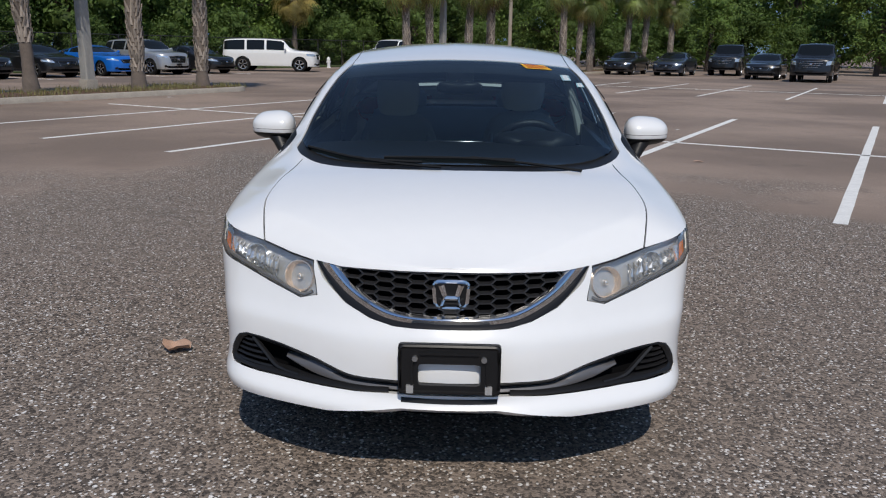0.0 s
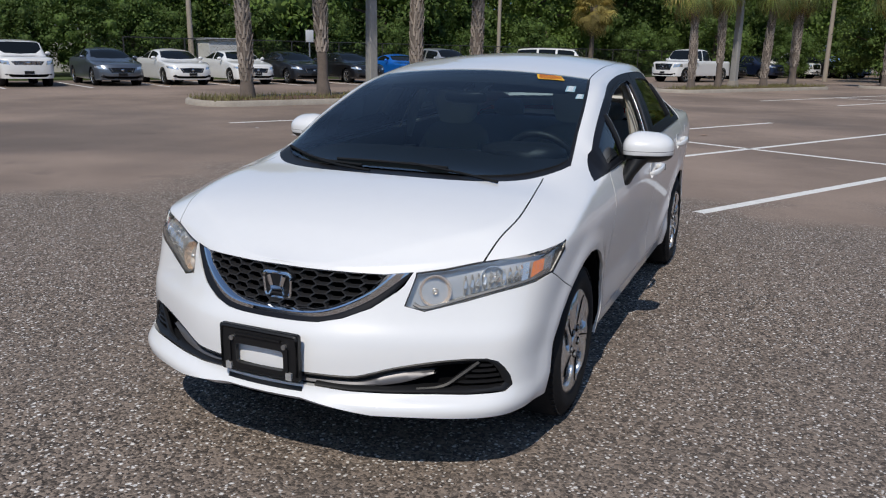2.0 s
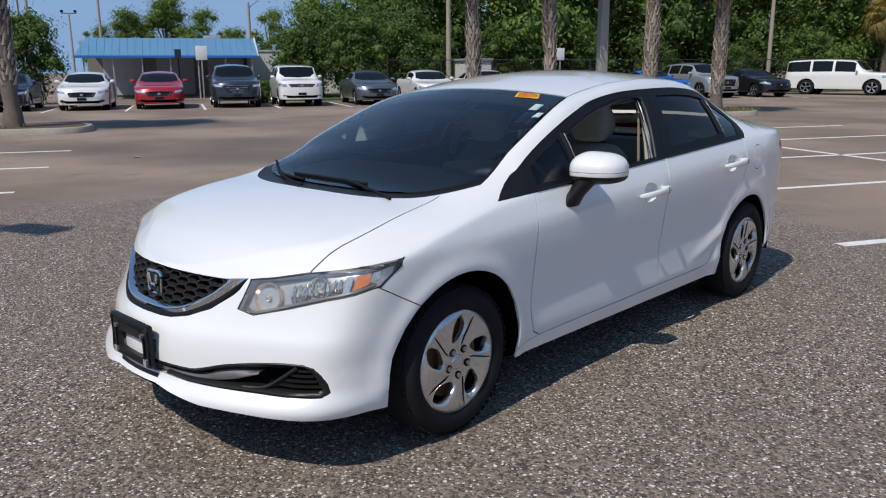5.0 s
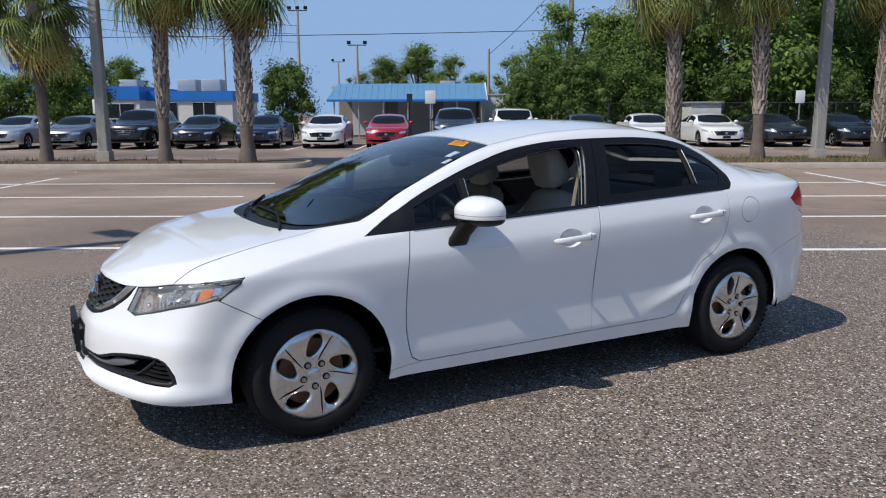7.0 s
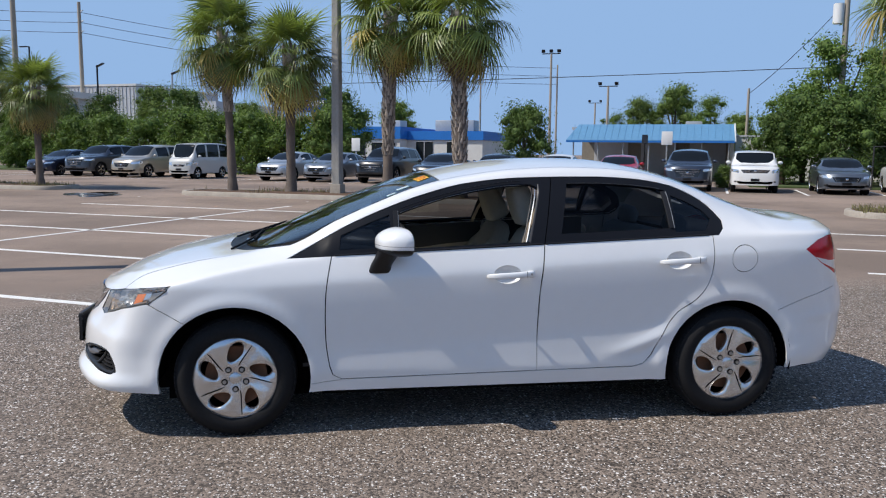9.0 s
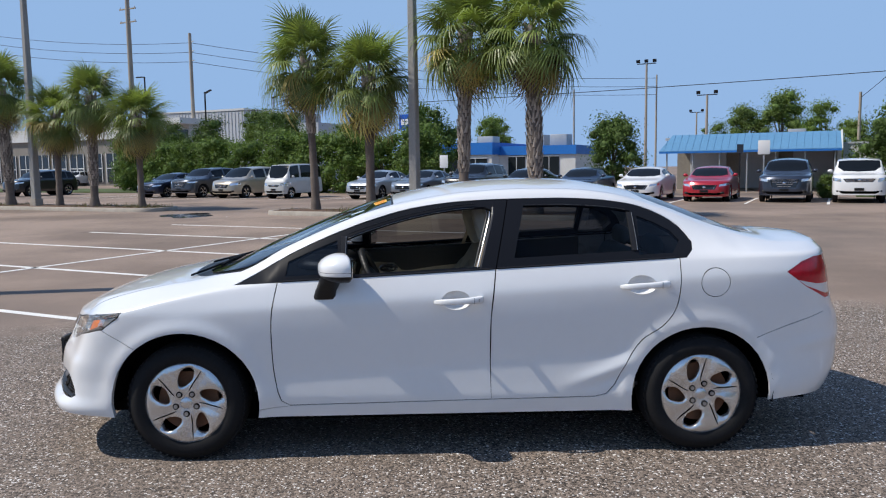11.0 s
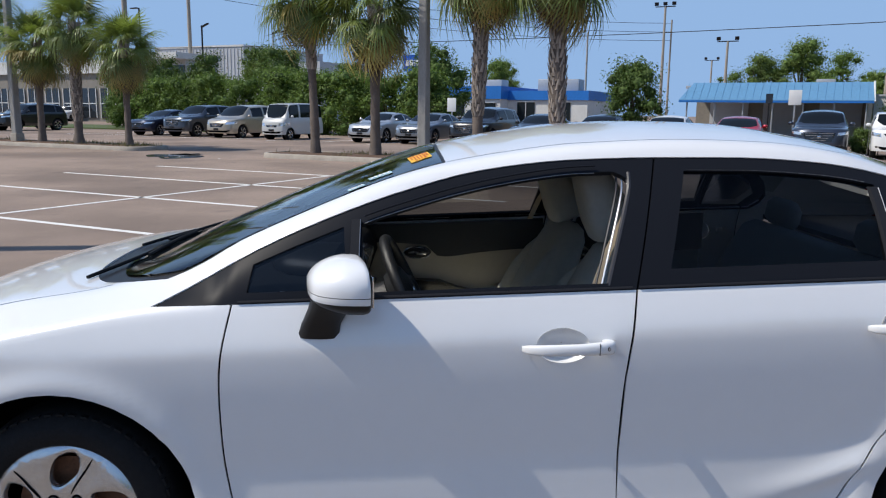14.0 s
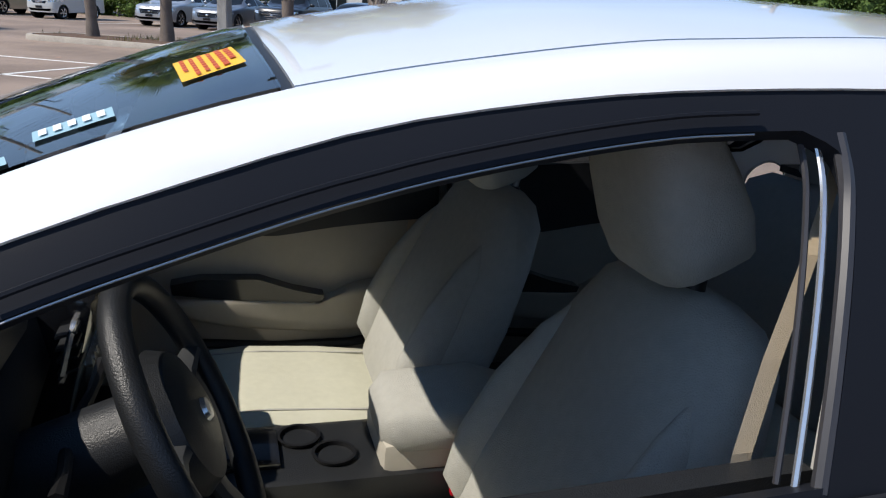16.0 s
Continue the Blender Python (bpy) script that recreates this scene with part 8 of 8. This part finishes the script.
for i in range(14):
    w = part("window", boxl(Geo(), -110.5 + 3 * i, -108.2 + 3 * i, -57.99, -57.9, 0.4, 3.6), WINDOW, sr)
    g = Geo()
    for q in range(3):
        boxl(g, -110.55 + 3 * i + 1.15 * q, -110.45 + 3 * i + 1.15 * q, -57.9, -57.84, 0.4, 3.6)
    boxl(g, -110.55 + 3 * i, -108.15 + 3 * i, -57.9, -57.84, 1.9, 2.0)
    part("mullion", g, STUCCO, w)
pt = part("glass_portal", boxl(Geo(), -67.9, -58.5, -62, -57.6, 0, 6.4), GREYWALL, sr, "tall glazed entrance")
for i in range(4):
    for j in range(3):
        part("portal_pane", boxl(Geo(), -67.5 + 2.25 * i, -65.45 + 2.25 * i, -57.59, -57.53, 0.3 + 1.9 * j, 2.05 + 1.9 * j), WINDOW, pt)
part("portal_canopy", boxl(Geo(), -68.6, -58.0, -62, -55.8, 6.4, 7.0), STUCCO, sr)
# strip of lawn in front of the showroom
tagged(part("verge", boxl(Geo(), -75, -35.5, -44, -36, 0.0, 0.08), mat("verge_grass", (0.07, 0.10, 0.03), 0.9, vary=0.4, scale=1.5, bump=0.6, bscale=60)), "thin green grass verge beyond the lot", "grass", kind="structure")
tagged(part("verge_north", boxl(Geo(), 3.0, 90, -60, -34.6, 0.0, 0.08), bpy.data.materials["verge_grass"]), "grass and leaf litter under the trees", "grass", kind="structure")

# far roadside boards
bd = thing("billboard", "blue roadside sign board with white lettering bars", "sign")
part("board", boxl(Geo(), -43.2, -40.0, -75.2, -75.0, 5.9, 7.7), SIGNBLUE, bd)
for a, b in ((-42.9, -42.5), (-42.4, -42.0), (-41.9, -41.7), (-41.6, -41.2), (-41.1, -40.8), (-40.7, -40.4)):
    part("lettering_bar", boxl(Geo(), a, b, -75.0, -74.96, 6.5, 7.15), SIGNWHITE, bd)
part("post", Geo().cyl(lot(-41.6, -75.4, 0), lot(-41.6, -75.4, 6.0), 0.2), GALV, bd)


def post_sign(s, k, h, w, hh, label):
    p = thing("post_sign", label, "sign", lot_pose(s, k), "signs on posts")
    part("post", Geo().box((0, 0, h / 2), (0.06, 0.05, h)), GALV, p)
    part("plate", Geo().box((0, -0.04, h - hh / 2), (w, 0.012, hh), bevel=0.004), SIGNWHITE, p)
    return p


post_sign(-0.75, -33.6, 2.55, 0.50, 0.62, "blank white sign plate on a leaning steel post")
post_sign(-17.2, -34.5, 2.2, 0.5, 0.7, "small white sign plate on a post")
post_sign(17.2, -33.8, 2.5, 0.45, 0.6, "small white sign on a fence post")
dp = thing("post_marker", "dark narrow marker panel on a post", "sign", lot_pose(-1.75, -33.6))
part("post", Geo().box((0, 0, 1.2), (0.06, 0.05, 2.4)), BLACK, dp)
part("plate", Geo().box((0, -0.03, 2.2), (0.28, 0.012, 0.4)), GLOSS, dp)


def pole(s, k, h, r, arms, label="weathered wooden utility pole"):
    p = thing("utility_pole", label, "utility pole", lot_pose(s, k), "utility poles")
    part("shaft", Geo().cyl((0, 0, 0), (0, 0, h), r, r * 0.68, 10), UPOLE, p)
    for z in arms:
        part("crossarm", Geo().box((0, 0, z), (1.9, 0.1, 0.1)), UPOLE, p)
        for x in (-0.85, 0.85):
            part("insulator", Geo().cyl((x, 0, z + 0.05), (x, 0, z + 0.18), 0.04, n=8), GREYWALL, p)
    return p


pole(-52.6, -45, 17.5, 0.26, (15.4, 14.3))
p2 = pole(-60.2, -60, 16.2, 0.24, ())
for z in (15.2, 14.2, 13.2):
    part("insulator_arm", Geo().cyl((0, 0, z), (0.5, 0, z + 0.15), 0.05, n=6), GALV, p2)
tp_ = pole(8.6, -50, 13.0, 0.22, (12.4,))
part("transformer", Geo().cyl((-0.45, 0, 9.6), (-0.45, 0, 10.8), 0.32, n=16), SIGNWHITE, tp_)
pole(33.2, -37.0, 8.5, 0.14, ())
pole(12.0, -36.6, 8.5, 0.15, ())
pole(34.5, -62, 11.0, 0.15, ())
pole(52.0, -24, 10.0, 0.16, ())
pole(-18.0, -61, 8.0, 0.1, ())
pole(3.5, -58, 6.4, 0.13, ())
pole(-18.0, -95, 12.6, 0.14, ())


def flood(s, k, h, n, label="slim steel floodlight pole above the roofs"):
    p = thing("floodlight_pole", label, "light pole", lot_pose(s, k), "floodlight poles")
    part("shaft", Geo().cyl((0, 0, 0), (0, 0, h), 0.14, 0.08, 8), UPOLE, p)
    part("bracket", Geo().box((0, 0, h), (1.5, 0.07, 0.07)), BLACK, p)
    for i in range(n):
        x = -0.65 + 1.3 * i / max(1, n - 1)
        part("floodlight", Geo().box((x, -0.1, h + 0.2), (0.30, 0.12, 0.26), Matrix.Rotation(radians(25), 4, "X"), 0.03), BLACK, p)
    return p


flood(-11.7, -60, 9.6, 3)
flood(-7.0, -60, 6.9, 2)
flood(-12.4, -90, 7.5, 2)
for s, k, h in ((-49.0, -50, 8.6), (-41.3, -50, 7.8), (-56.4, -50, 10.4)):
    p = thing("street_lamp", "slim dark street lamp with a flat head", "street lamp", lot_pose(s, k), "street lamps")
    part("shaft", Geo().cyl((0, 0, 0), (0, 0, h), 0.1, 0.07, 8), BLACK if h > 8 else GALV, p)
    part("head", Geo().box((0.35 if h < 9 else -0.6, 0, h), (0.8, 0.25, 0.1), Matrix.Rotation(radians(-20 if h < 9 else 0), 4, "Y"), 0.02), BLACK, p)


def wire(a, b, sag, r=0.022, n=14):
    a, b = Vector(a), Vector(b)
    pts = [a.lerp(b, i / n) - Vector((0, 0, sag * 4 * (i / n) * (1 - i / n))) for i in range(n + 1)]
    return tagged(part("overhead_wire", Geo().tube(pts, r, 5), CABLE), "black overhead wire strung between utility poles", "wire", "overhead wires")


wire(lot(-95, -60, 8.6), lot(8.6, -60, 8.0), 0.7, 0.03)
wire(lot(8.6, -60, 8.0), lot(60, -48, 8.6), 0.7, 0.03)
for z in (15.2, 14.2, 13.2):
    wire(lot(-100, -56, z + 5), lot(-60.2, -60, z), 1.0, 0.025)
    wire(lot(-60.2, -60, z), lot(-18, -95, z - 3), 1.2, 0.025)
wire(lot(3.5, -58, 6.0), lot(8.6, -50, 11.0), 0.3, 0.022)

# chain-link fence along the trees
fe = thing("fence", "black chain-link fence along the trees", "fence", kind="structure")
FENCE = mat("dark_fence_wire", (0.03, 0.03, 0.03), 0.6)
for i in range(24):
    s = 8.0 + i * 2.8
    part("post", Geo().cyl(lot(s, -34.2, 0), lot(s, -34.2, 1.95), 0.035, n=6), FENCE, fe)
part("top_rail", Geo().cyl(lot(8, -34.2, 1.92), lot(72.5, -34.2, 1.92), 0.025, n=6), FENCE, fe)
g = Geo()
for i in range(360):
    s = 8 + i * 0.18
    for d in (1.9, -1.9):
        a, b = lot(s, -34.2, 0.05), lot(s + d, -34.2, 1.9)
        t = Vector((0, 0, 0.004))
        g.add([a - t, a + t, b + t, b - t], [(0, 1, 2, 3)])
tagged(part("mesh", g, FENCE, fe, smooth=0), kind="stuff")

# stall lines of the far row of parked cars
for i in range(-13, 11):
    s = -1.1 + 2.85 * i + 0.2
    stripe(lot(s, ROW + 1.0), lot(s, ROW - 4.3), 0.10)

# puddle over a drain, scraps, hydrant
WET = mat("wet_asphalt", (0.035, 0.03, 0.027), 0.08, vary=0.3, scale=3)
g = Geo()
ring = [(-21.9 + (1.2 + 0.35 * math.sin(3 * a) + 0.2 * math.sin(5 * a + 1)) * math.cos(a), -8.2 + (0.9 + 0.25 * math.sin(2 * a)) * math.sin(a), 0.006) for a in [2 * math.pi * k / 28 for k in range(28)]]
g.add(ring, [tuple(range(28))])
tagged(part("puddle", g, WET, smooth=0), "shallow puddle round a drain in the asphalt", "puddle", kind="structure")
dr = thing("drain_grate", "square iron drain grate set in asphalt", "drain", lot_pose(-17.6, -16.0))
part("frame", Geo().box((0, 0, 0.012), (0.75, 0.75, 0.02)), STEEL, dr)
for i in range(7):
    part("bar", Geo().box((-0.3 + 0.1 * i, 0, 0.025), (0.05, 0.66, 0.02)), DARK, dr)
hy = thing("fire_hydrant", "white fire hydrant on the verge", "hydrant", lot_pose(41.5, -33.2))
part("barrel", Geo().lathe([(0.16, 0), (0.16, 0.05), (0.11, 0.07), (0.11, 0.55), (0.13, 0.56), (0.12, 0.66), (0.06, 0.74), (0.02, 0.78)], Matrix.Identity(4), 16), SIGNWHITE, hy)
for s in (1, -1):
    part("nozzle", Geo().cyl((s * 0.08, 0, 0.42), (s * 0.2, 0, 0.42), 0.06, n=10), SIGNWHITE, hy)
for i in range(26):
    a = random.Random(100 + i)
    s, k = a.uniform(-18, 12), a.uniform(-16, -14.5) if i % 2 else a.uniform(-15, 10)
    if abs(lot(s, k).x) < 2.5 and abs(lot(s, k).y) < 4:
        continue
    q = lot(s, k, 0.004)
    sz = a.uniform(0.04, 0.10)
    pts = [q + Vector((sz * math.cos(t_) * a.uniform(0.6, 1.2), sz * math.sin(t_) * a.uniform(0.5, 1.0), 0.012 * a.random())) for t_ in [2 * math.pi * j / 7 for j in range(7)]]
    tagged(part("litter_scrap", Geo().add(pts, [tuple(range(7))]), SIGNWHITE if i % 3 == 0 else DRY, smooth=0), "small scrap of paper or leaf on asphalt", "litter", "scraps on the asphalt")
